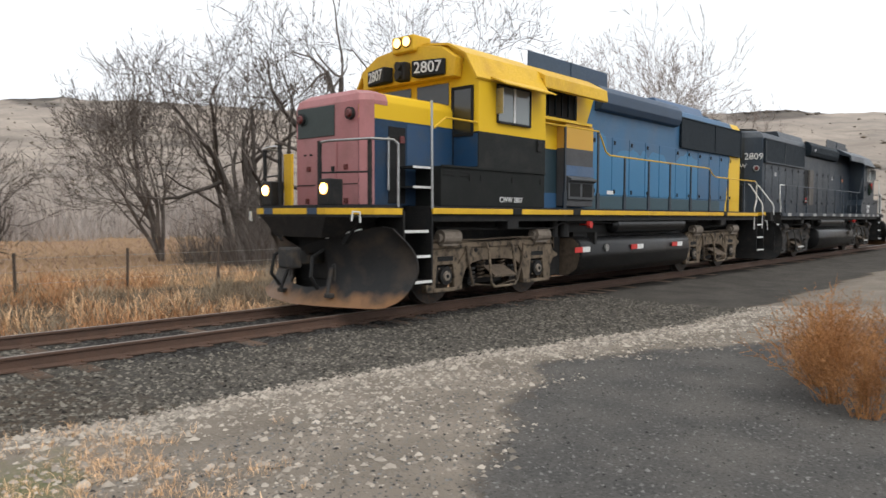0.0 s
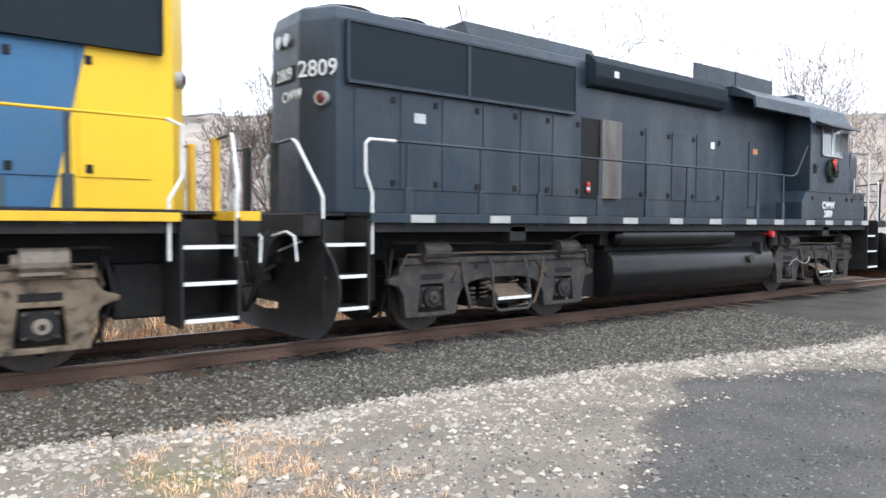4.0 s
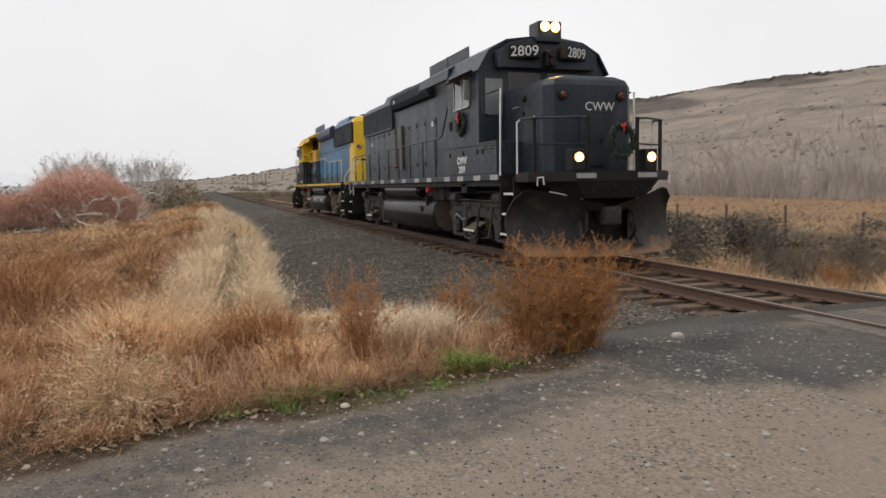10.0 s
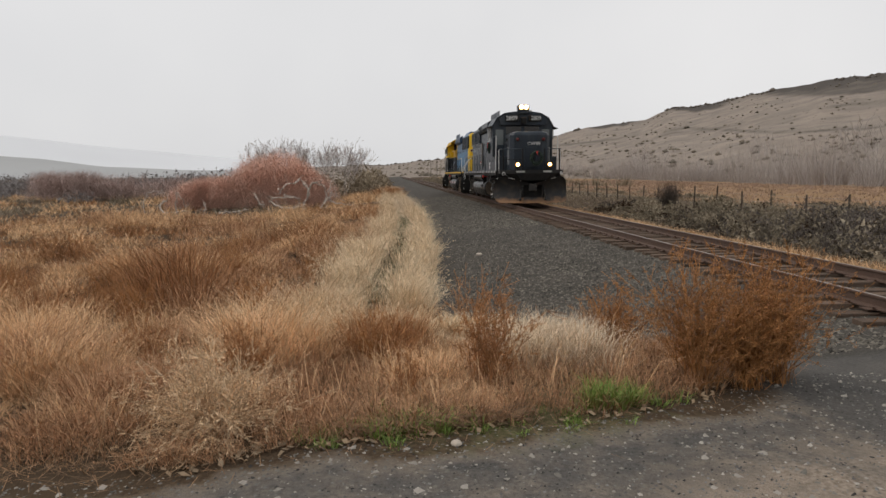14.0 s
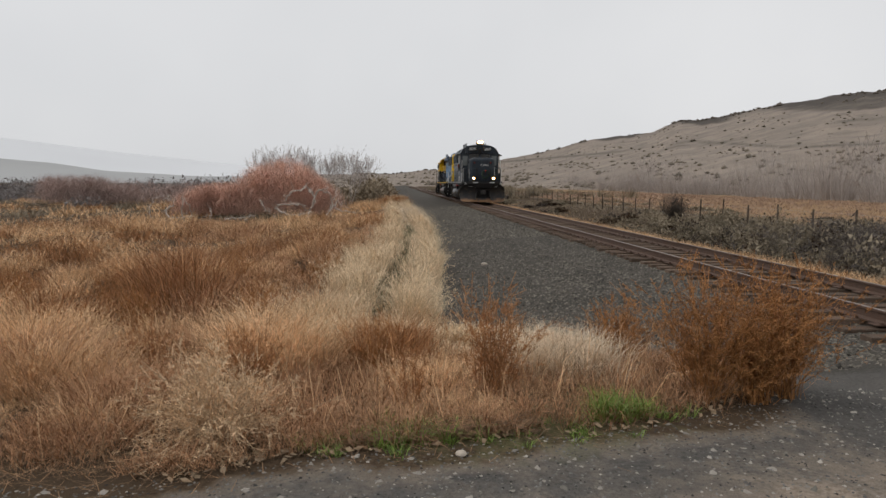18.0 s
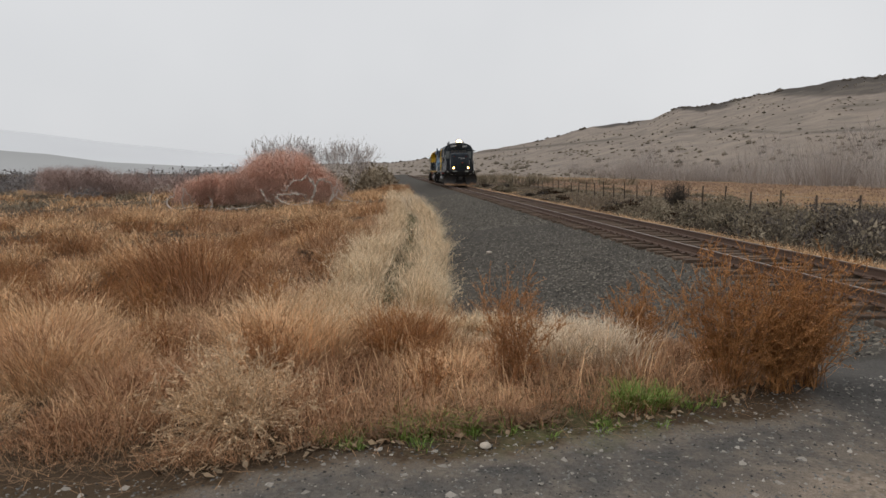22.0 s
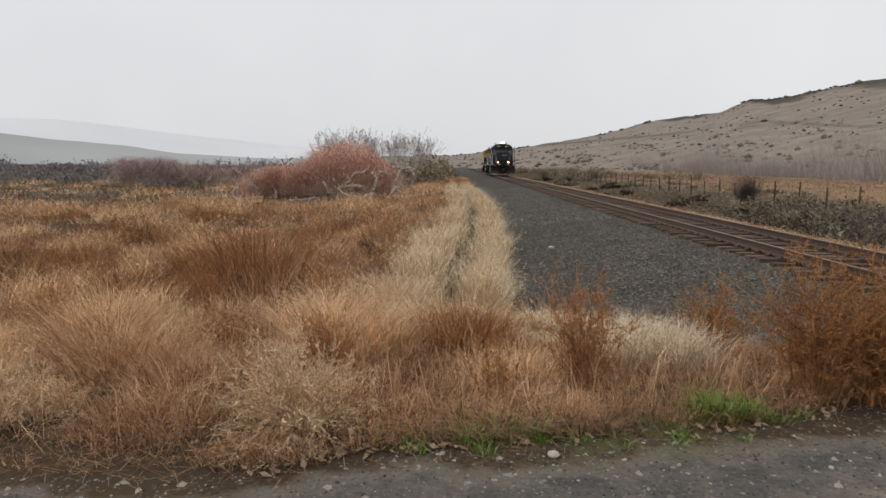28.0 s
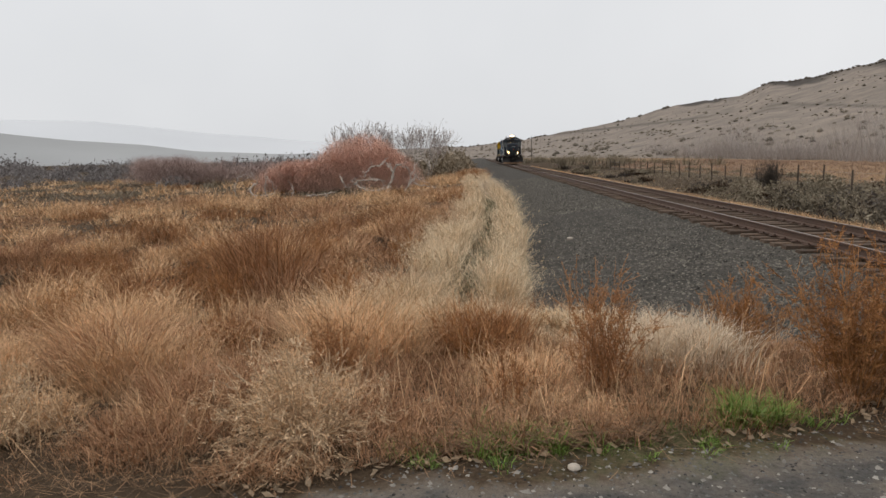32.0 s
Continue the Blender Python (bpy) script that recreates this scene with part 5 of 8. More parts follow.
def sheet_axis(inner, step, outer, grow=1.25):
    a = np.arange(inner[0], inner[1] + step, step)
    left, right, s = [], [], step
    while not left or left[-1] > outer[0]:
        s *= grow
        left.append((left[-1] if left else inner[0]) - s)
    s = step
    while not right or right[-1] < outer[1]:
        s *= grow
        right.append((right[-1] if right else inner[1]) + s)
    return np.concatenate([left[::-1], a, right])


def ground_material():
    m = bpy.data.materials.new("gravel_ballast_and_soil")
    m.use_nodes = True
    n, l = m.node_tree.nodes, m.node_tree.links
    b = n["Principled BSDF"]
    b.inputs["Roughness"].default_value = 0.95
    b.inputs["Specular IOR Level"].default_value = 0.08
    tc = n.new("ShaderNodeTexCoord")

    def noisy(s, detail, lo, hi, kind="ShaderNodeTexNoise"):
        t = n.new(kind)
        t.inputs["Scale"].default_value = s
        if kind == "ShaderNodeTexNoise":
            t.inputs["Detail"].default_value = detail
        l.new(tc.outputs["Object"], t.inputs["Vector"])
        r = n.new("ShaderNodeMapRange")
        r.inputs["From Min"].default_value, r.inputs["From Max"].default_value = lo, hi
        l.new(t.outputs["Fac" if kind == "ShaderNodeTexNoise" else "Distance"], r.inputs["Value"])
        return r.outputs["Result"]

    def mix(fac, a, bb):
        x = n.new("ShaderNodeMix")
        x.data_type = "RGBA"
        for key, v in (("Factor", fac), ("A", a), ("B", bb)):
            if isinstance(v, tuple):
                x.inputs[key].default_value = (*v, 1)
            elif isinstance(v, float):
                x.inputs[key].default_value = v
            else:
                l.new(v, x.inputs[key])
        return x.outputs["Result"]

    fine, mid, wide, cell = noisy(170, 3, 0.3, 0.7), noisy(38, 4, 0.35, 0.65), noisy(1.4, 5, 0.35, 0.65), noisy(95, 2, 0.3, 0.7)
    grit = noisy(7, 6, 0.25, 0.75)
    soil = mix(mid, (0.05, 0.034, 0.022), (0.105, 0.073, 0.046))
    soil = mix(wide, soil, (0.075, 0.052, 0.033))
    zones = (("ballast", mix(fine, mix(mid, (0.024, 0.022, 0.019), (0.088, 0.08, 0.069)), mix(wide, (0.068, 0.062, 0.055), (0.115, 0.103, 0.09)))),
             ("pale", mix(mid, mix(fine, (0.12, 0.102, 0.084), (0.3, 0.258, 0.212)), mix(wide, (0.145, 0.122, 0.098), (0.27, 0.228, 0.184)))),
             ("road", mix(wide, mix(fine, (0.168, 0.134, 0.104), (0.345, 0.285, 0.228)), mix(mid, (0.18, 0.143, 0.11), (0.325, 0.268, 0.213)))),
             ("tar", mix(fine, mix(mid, (0.044, 0.042, 0.04), (0.107, 0.102, 0.096)), mix(wide, (0.08, 0.077, 0.073), (0.147, 0.134, 0.119)))),
             ("meadow", mix(wide, mix(mid, (0.22, 0.14, 0.078), (0.34, 0.22, 0.122)), (0.27, 0.17, 0.092))),
             ("moss", mix(mid, (0.1, 0.12, 0.045), (0.19, 0.165, 0.09))),
             ("train_shade", mix(mid, (0.014, 0.013, 0.012), (0.04, 0.036, 0.031))))
    col = soil
    for name, colour in zones:
        a = n.new("ShaderNodeAttribute")
        a.attribute_name = name
        ragged = n.new("ShaderNodeMath")
        ragged.operation, ragged.inputs[1].default_value = "MULTIPLY_ADD", 0.35
        l.new(grit, ragged.inputs[0])
        l.new(a.outputs["Fac"], ragged.inputs[2])
        edge = n.new("ShaderNodeMapRange")
        edge.inputs["From Min"].default_value, edge.inputs["From Max"].default_value = 0.42, 0.95
        l.new(ragged.outputs[0], edge.inputs["Value"])
        col = mix(edge.outputs["Result"], col, colour)
    l.new(col, b.inputs["Base Color"])
    bp = n.new("ShaderNodeBump")
    bp.inputs["Strength"].default_value, bp.inputs["Distance"].default_value = 0.5, 0.012
    l.new(cell, bp.inputs["Height"])
    l.new(bp.outputs["Normal"], b.inputs["Normal"])
    return m


def train_shaded(x, y):
    """Strip along the rails east of the crossing, darkened as shade under the train."""
    return ease(x, 2.5, 4.5) * (1 - ease(np.abs(y - TRACK_Y) + 0.25 * lump(x, y, 0.8, 4), 1.05, 1.75))


def build_ground():
    xs, ys = sheet_axis((-32, 26), 0.18, (-2600, 2600)), sheet_axis((-7, 18), 0.18, (-2600, 2600))
    gx, gy = np.meshgrid(xs, ys, indexing="ij")
    z = height(gx, gy)
    v = np.stack([gx, gy, z], -1).reshape(-1, 3)
    idx = np.arange(v.shape[0]).reshape(gx.shape)
    f = np.stack([idx[:-1, :-1], idx[1:, :-1], idx[1:, 1:], idx[:-1, 1:]], -1).reshape(-1, 4)
    ob = cloud_mesh("ground", v, f, ground_material(), smooth=True)
    x, y = v[:, 0], v[:, 1]
    w = 0.25 * lump(x, y, 0.5, 1) + 0.12 * lump(x, y, 0.17, 3)
    be = ballast_edge(x)
    ballast = ease(y + w, be - 0.25, be + 0.25) * (1 - ease(y + w, TRACK_Y + 1.9, TRACK_Y + 2.6))
    re = road_edge(y)
    road = ease(x + w, re + 0.1, re + 0.55) * (1 - ease(x + w * 1.5, -1.0, 0.1))
    low = np.interp(x, [0, 2.2, 3.3, 4.7, 6.6, 8.2, 9.7, 14, 30], [-3, 0.4, 2.7, 3.6, 4.4, 3.9, 3.0, 2.2, 2.0])
    pale = ease(x + w, -1.2, 0.6) * (1 - ease(y + w, be - 0.3, be + 0.2)) * ease(y + w * 0.8, low - 0.4, low + 0.25)
    pale *= 1 - 0.5 * ease(x, 18, 40)
    tar = ease(x + w, 0.8, 2.4) * (1 - ease(y + w * 0.8, low - 0.35, low + 0.3))
    tar = np.maximum(tar, 0.72 * road * ease(-(x - re) + 2.0 + 1.3 * w, 0, 1.5) * (1 - ease(y, 7.3, 8.2)))
    tar = np.maximum(tar, 0.8 * ease(x, -1.8, -1.0) * (1 - ease(x, -0.6, 0.5)) * ease(y, 3, 6) * (1 - ballast))
    tar = np.maximum(tar, ease(x, -7.7, -7.3) * (1 - ease(x, -5.4, -4.4)) * ease(y, 5.0, 5.6) * (1 - ease(y, 7.5, 8.2)))
    moss = np.exp(-((x + 5.9) ** 2 / 0.5 + (y - 3.2) ** 2 / 1.5)) * 0.7 + 0.85 * ease(lump(x, y, 0.9, 5), -0.2, 0.6) * np.exp(-((x - 1.5) ** 2 / 3 + (y - 4.3) ** 2 / 1.1))
    crossing = ease(x, -7.0, -6.4) * (1 - ease(x, -1.9, -1.3)) * ease(y, 6.2, 7.0) * (1 - ease(y, 12, 13))
    ballast = ballast * (1 - crossing) * (1 - 0.45 * ease(x, -2.2, -0.8) * (1 - ease(x, 2.2, 4.5)) * (1 - ease(y, 7.9, 8.5)))
    road = np.maximum(road * (1 - ballast), crossing)
    tar = np.maximum(tar, 0.72 * crossing * ease(y + 0.4 * w, 6.9, 7.6) * (1 - ease(y, 11.4, 12.4)))
    edge = 20.5 + 5.5 * ease(-x, 5, 16) + 0.8 * lump(x, y, 3.0, 2)
    meadow = np.maximum(ease(y, edge, edge + 3.0), 0.22 * ease(-x, 22, 45) * (1 - ease(y, 1, 3)))
    meadow = np.maximum(meadow, 0.1 * ease(y, 13, 15) * ease(-x, 7, 11)) * (1 - road)
    for name, value in (("meadow", meadow), ("ballast", ballast), ("pale", pale), ("road", road), ("tar", tar), ("moss", moss), ("train_shade", train_shaded(x, y))):
        a = ob.data.attributes.new(name, "FLOAT", "POINT")
        a.data.foreach_set("value", np.clip(value, 0, 1).astype(np.float32))
    tagged(ob, "gravel and dry soil ground with dark ballast shoulder", "ground", kind="structure")


build_ground()


# ---- track ----
def build_track():
    track = new("railway_track")
    track.location = (0, TRACK_Y, 0)
    tagged(track, "straight single railway track with brown rusted rails on ties", "railway track", kind="structure")
    prof = [(-0.07, -0.165), (0.07, -0.165), (0.07, -0.15), (0.012, -0.125), (0.012, -0.04), (0.036, -0.028), (0.036, -0.004), (0.028, -0.001), (-0.028, -0.001), (-0.036, -0.004), (-0.036, -0.028), (-0.012, -0.04), (-0.012, -0.125), (-0.07, -0.15)]
    for s in (-1, 1):
        r = part("rail", made((prism_x, [(s * 0.753 + y, z) for y, z in prof], -900, 500)), M["rail"], track, "brown rusted steel rail")
        part("running_band", made((box, -900, 500, s * 0.753 - 0.024, s * 0.753 + 0.024, -0.001, 0.002)), M["railtop"], r, "worn bright running band")
    tie = bpy.data.meshes.new("tie")
    bm = made((box, -0.11, 0.11, -1.3, 1.3, -0.36, -0.168, 0.012))
    bm.to_mesh(tie)
    bm.free()
    tie.materials.append(M["tie"])
    plate = bpy.data.meshes.new("tie_plate")
    bm = made((box, -0.09, 0.09, -0.17, 0.17, -0.168, -0.155, 0.0), (box, -0.08, -0.055, 0.075, 0.105, -0.155, -0.13), (box, 0.055, 0.08, -0.105, -0.075, -0.155, -0.13))
    bm.to_mesh(plate)
    bm.free()
    plate.materials.append(M["rail"])
    far = bmesh.new()
    x = -330.0
    rng = random.Random(3)
    while x < 200:
        x += 0.52 + rng.uniform(-0.03, 0.03)
        dy, dz, a = rng.uniform(-0.09, 0.07), rng.uniform(-0.03, 0.008), rng.uniform(-1.6, 1.6)
        if -7.1 < x < -1.9:
            continue
        if -75 < x < 45:
            t = new("tie", tie)
            t.parent = track
            t.matrix_basis = pose(x, dy, dz, 0, 0, a)
            if -32 < x < 14:
                for s in (-1, 1):
                    p = new("tie_plate", plate)
                    p.parent = t
                    p.location = (0, s * 0.753 - dy, -dz)
        else:
            box(far, x - 0.11, x + 0.11, -1.3 + dy, 1.3 + dy, -0.3, -0.168 + dz)
    tagged(part("far_ties", far, M["tie"], track), kind="stuff")
    # crossing planks between and beside the rails
    plank = shade("worn_crossing_plank", (0.1, 0.086, 0.073), 0.9, second=(0.14, 0.12, 0.1), grime=(0.2, 0.17, 0.135), grime_amount=0.6, by_object=0.2, bump=0.3)
    for y in (-1.02, -0.48, -0.16, 0.16, 0.48, 1.02):
        w = 0.15 if abs(y) < 0.9 else 0.13
        part("crossing_plank", made((box, -7.0, -2.0, y - w, y + w, -0.16, -0.012, 0.012)), plank, track)
    return track


build_track()


# ---- hills ----
def build_hills():
    az = np.array([-100, -90, -86, -84, -81, -78, -74, -70, -68, -65, -62, -57, -48, -40, -33, -15, 0, 16, 20, 25, 40, 55, 70, 73, 77, 80, 95, 110, 130])
    el = np.array([0.5, 0.8, 1.1, 1.5, 1.95, 2.6, 3.5, 3.9, 4.8, 5.0, 5.6, 6.2, 7.15, 7.5, 7.6, 7.5, 7.4, 7.6, 8.1, 8.2, 8.0, 7.8, 7.6, 7.65, 7.1, 7.0, 6.0, 4.0, 2.0])
    rr = np.interp(az, [-100, -86, -80, -70, -60, -45, -20, 0, 30, 60, 80, 130], [1900, 1700, 1100, 720, 520, 400, 320, 290, 290, 300, 320, 420])
    a = np.radians(np.linspace(-100, 130, 700))
    ad = np.degrees(a)
    e, r0 = np.interp(ad, az, el), np.interp(ad, az, rr)
    e = e + 0.10 * lump(ad, ad * 0, 1.6) + 0.06 * lump(ad, ad * 0, 0.45, 2)
    crest = r0 * np.tan(np.radians(e)) + 1.55
    s = np.concatenate([np.linspace(0.22, 1.0, 60), [1.03, 1.1, 1.3, 1.7]])
    A, Sg = np.meshgrid(a, s, indexing="ij")
    R = r0[:, None] * Sg
    foot = 0.30 + 0.03 * lump(ad, ad * 0, 12)[:, None]
    t = np.clip((Sg - foot) / (1 - foot), 0, 1)
    rise = np.where(t < 0.45, 0.85 * t, 0.3825 + (t - 0.45) * 1.123)
    rise = np.where(Sg > 1, 1 - (Sg - 1) * 0.08, rise)
    X, Y = R * np.sin(A), R * np.cos(A)
    Z = -1.3 + (crest[:, None] + 1.3) * rise
    bumpy = (lump(X, Y, 26) * 1.0 + lump(X, Y, 9, 3) * 0.35 + 0.7 * np.sin(A * 60 + lump(X, Y, 40) * 2) * t * (1 - t) * 2) * 0.4 * np.clip(t * 5, 0, 1) * np.where(t < 1, (1 - t ** 6), 0)
    Z = Z + bumpy
    v = np.stack([X, Y, Z], -1).reshape(-1, 3)
    i = np.arange(v.shape[0]).reshape(A.shape)
    f = np.stack([i[:-1, :-1], i[:-1, 1:], i[1:, 1:], i[1:, :-1]], -1).reshape(-1, 4)
    cap = ease(Sg + 0.02 * lump(X, Y, 14, 5), 0.9, 0.95) * (1 - ease(Sg, 1.0, 1.01)) * ease(lump(ad, ad * 0, 4.5, 4), -0.15, 0.3)[:, None] * 0.25
    band = np.exp(-((Sg - 0.66 - 0.05 * lump(ad, ad * 0, 9, 3)[:, None]) / 0.012) ** 2) * 0.6 + np.exp(-((Sg - 0.82 - 0.04 * lump(ad, ad * 0, 13, 6)[:, None]) / 0.008) ** 2) * 0.5
    m = M["hill"]
    b = m.node_tree.nodes["Principled BSDF"]
    at, mx = m.node_tree.nodes.new("ShaderNodeAttribute"), m.node_tree.nodes.new("ShaderNodeMix")
    at.attribute_name, mx.data_type = "outcrop", "RGBA"
    m.node_tree.links.new(at.outputs["Fac"], mx.inputs["Factor"])
    m.node_tree.links.new(b.inputs["Base Color"].links[0].from_socket, mx.inputs["A"])
    mx.inputs["B"].default_value = (0.062, 0.053, 0.046, 1)
    m.node_tree.links.new(mx.outputs["Result"], b.inputs["Base Color"])
    # multiplies the base colour paler where slopes stand in haze
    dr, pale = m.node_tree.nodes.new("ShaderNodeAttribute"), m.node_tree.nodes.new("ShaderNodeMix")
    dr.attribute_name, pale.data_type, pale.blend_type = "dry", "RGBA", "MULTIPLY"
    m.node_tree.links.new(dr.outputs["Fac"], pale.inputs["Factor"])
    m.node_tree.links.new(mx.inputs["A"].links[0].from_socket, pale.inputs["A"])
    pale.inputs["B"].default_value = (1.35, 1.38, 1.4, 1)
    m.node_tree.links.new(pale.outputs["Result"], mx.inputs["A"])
    # dark caps below the rim, a thicket on the slope and a terrace line across it
    seen = np.degrees(np.arctan2(Z - 1.55, R))
    ragged = 0.5 * lump(X, Y, 9, 2) + 0.35 * lump(X, Y, 4, 6)
    for a0, e0, wa, we in ((-66.1, 4.85, 1.7, 0.38), (-57.0, 5.75, 5.6, 0.62), (22.3, 6.5, 1.5, 0.5), (-47, 6.8, 4.0, 0.25), (18.5, 7.6, 1.6, 0.2), (72, 7.2, 3, 0.3)):
        q = ((ad[:, None] - a0) / wa) ** 2 + ((seen - e0 + 0.1 * ragged) / we) ** 2
        cap = np.maximum(cap, (1 - ease(q, 0.7, 1.3)) * (0.75 + 0.3 * ragged))
    rim = np.degrees(np.arctan2(Z[:, 59:60] - 1.55, R[:, 59:60])) - seen
    for a0, wa, thick in ((-72.4, 2.1, 0.3), (-66.3, 2.4, 0.48), (-57.5, 4.6, 0.7), (-46, 4.5, 0.4), (18.5, 2.0, 0.3), (72, 3, 0.3)):
        lens = thick * np.clip(1 - ((ad[:, None] - a0) / wa) ** 2, 0, 1) * (0.85 + 0.5 * lump(ad, ad * 0, 0.5, 6)[:, None])
        cap = np.maximum(cap, 0.95 * (1 - ease(rim, lens * 0.7, lens + 0.03)) * (lens > 0.04) * (Sg <= 1.0))
    line = np.interp(ad, [-90, -73.3, -67, -63, -60, -54.3, -40, -20, 10, 40, 60, 90], [1.0, 2.4, 3.24, 2.9, 2.65, 2.83, 3.4, 3.0, 3.6, 3.2, 3.7, 3.0])[:, None]
    band = band * ease(lump(X, Y, 20, 7), -0.4, 0.4)
    band = np.maximum(band, 0.75 * np.exp(-((seen - line) / 0.07) ** 2) * ease(lump(ad, ad * 0, 6, 3), -0.6, 0.1)[:, None])
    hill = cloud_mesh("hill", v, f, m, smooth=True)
    at = hill.data.attributes.new("outcrop", "FLOAT", "POINT")
    at.data.foreach_set("value", np.clip(np.maximum(np.maximum(cap, band), 0.0), 0, 1).astype(np.float32).ravel())
    tagged(hill, "dry grass hillside with dark rocky rim", "hill", kind="structure")
    # dry slopes paled to the north and higher up, haze put into their colour
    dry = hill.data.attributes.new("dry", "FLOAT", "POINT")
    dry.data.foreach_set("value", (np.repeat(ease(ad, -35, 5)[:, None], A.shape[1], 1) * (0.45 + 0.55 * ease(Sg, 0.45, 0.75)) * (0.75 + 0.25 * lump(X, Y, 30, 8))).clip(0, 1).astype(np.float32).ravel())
    # rocky rim and scattered brush on the slope
    rng = np.random.default_rng(5)
    pts, size = [], []
    for k in range(26000):
        j = rng.integers(0, len(a)) if k < 24000 else rng.integers(40, 150)
        rim = rng.random() < 0.045
        if rim and lump(ad[j], 0 * ad[j], 3.1, 4) < 0.12:
            continue
        q = rng.uniform(0.965, 1.0) if rim else 0.34 + 0.6 * rng.random() ** 1.7
        if not rim and rng.random() > 0.15 + ease(lump(ad[j] * 1.0, q * 22, 1.6, 3), -0.1, 0.6):
            continue
        m = min(np.searchsorted(s, q), 59)
        w = (s[m] - q) / (s[m] - s[m - 1])
        p = np.array([g[j, m] * (1 - w) + g[j, m - 1] * w for g in (X, Y, Z)]) + [rng.normal(0, 0.8), rng.normal(0, 0.8), 0]
        d = r0[j]
        pts.append(p)
        size.append((rng.uniform(0.3, 1.3) * d / 400 if rim else (0.1 + 0.6 * rng.random() ** 3) * d / 330, rim))
    for want, name, mat, label in ((True, "rim_rocks", M["rock"], "dark basalt rocks along the rim"), (False, "hillside_brush", M["hill_brush"], "scattered dark sagebrush on the hillside")):
        sel = [(p, sz) for p, (sz, r) in zip(pts, size) if r == want]
        c = np.array([p for p, _ in sel])
        sz = np.array([q for _, q in sel])
        oct_v = np.array([(1, 0, 0), (-1, 0, 0), (0, 1, 0), (0, -1, 0), (0, 0, 1), (0, 0, -0.6)], float)
        oct_f = np.array([(0, 2, 4), (2, 1, 4), (1, 3, 4), (3, 0, 4), (2, 0, 5), (1, 2, 5), (3, 1, 5), (0, 3, 5)])
        vv = oct_v[None] * sz[:, None, None] * rng.uniform(0.5, 1.4, (len(c), 6, 1)) * ([1.6, 1.6, 0.7] if want else [1.1, 1.1, 0.8]) + c[:, None]
        ff = (oct_f[None] + 6 * np.arange(len(c))[:, None, None]).reshape(-1, 3)
        tagged(cloud_mesh(name, vv.reshape(-1, 3), ff, mat), label, "rocks" if want else "brush", kind="stuff")
    # distant hills, with haze put into their base colours
    for name, mat, rad, azs, els, label in (("far_ridge", M["far_hill"], 3400, [-260, -200, -160, -140, -124, -119, -116, -110, -104, -98, -90], [0.8, 1.7, 2.9, 3.3, 3.1, 3.0, 2.75, 2.05, 1.55, 0.9, 0.2], "far ridge with haze put into its pale colour"),
                                            ("low_far_hill", M["near_far_hill"], 1500, [-250, -180, -150, -124, -119, -115, -111, -106, -95, -80], [0.7, 1.5, 2.5, 2.25, 1.6, 1.32, 0.75, 0.5, 0.45, 0.4], "low grey-green far hill, paled in colour by haze")):
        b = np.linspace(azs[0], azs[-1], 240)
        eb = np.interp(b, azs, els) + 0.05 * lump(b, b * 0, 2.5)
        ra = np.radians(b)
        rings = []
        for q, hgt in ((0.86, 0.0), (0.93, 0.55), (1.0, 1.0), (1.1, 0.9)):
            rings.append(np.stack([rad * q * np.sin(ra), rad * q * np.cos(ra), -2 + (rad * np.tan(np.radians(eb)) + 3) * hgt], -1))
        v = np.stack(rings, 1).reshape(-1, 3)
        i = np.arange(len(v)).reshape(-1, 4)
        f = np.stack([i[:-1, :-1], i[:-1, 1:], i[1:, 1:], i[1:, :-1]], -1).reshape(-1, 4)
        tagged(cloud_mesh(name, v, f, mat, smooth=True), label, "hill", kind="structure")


build_hills()


# ---- stones ----
def stones(name, x, y, size, mat, label, lift=0.2, low=False):
    c = np.stack([x, y, height(x, y) + size * lift], -1)
    base = np.array([(1, 0, 0), (-1, 0, 0), (0, 1, 0), (0, -1, 0), (0, 0, 0.8), (0, 0, -0.8)], float)
    f0 = np.array([(0, 2, 4), (2, 1, 4), (1, 3, 4), (3, 0, 4), (2, 0, 5), (1, 2, 5), (3, 1, 5), (0, 3, 5)])
    if low:
        base, f0 = np.array([(1, 0, -0.3), (0, 1, -0.3), (-1, 0, -0.3), (0, -1, -0.3), (0.2, 0.1, 0.6)]), np.array([(0, 1, 4), (1, 2, 4), (2, 3, 4), (3, 0, 4)])
    n, kv = len(x), len(base)
    v = base[None] * size[:, None, None] * RNG.uniform(0.55, 1.35, (n, kv, 1)) + RNG.normal(0, 0.16, (n, kv, 3)) * size[:, None, None]
    a = RNG.uniform(0, 6.28, n)
    ca, sa = np.cos(a)[:, None], np.sin(a)[:, None]
    v = np.stack([v[..., 0] * ca - v[..., 1] * sa, v[..., 0] * sa + v[..., 1] * ca, v[..., 2] * 0.75], -1) + c[:, None]
    f = (f0[None] + kv * np.arange(n)[:, None, None]).reshape(-1, 3)
    tagged(cloud_mesh(name, v.reshape(-1, 3), f, mat), label, "gravel", kind="stuff")


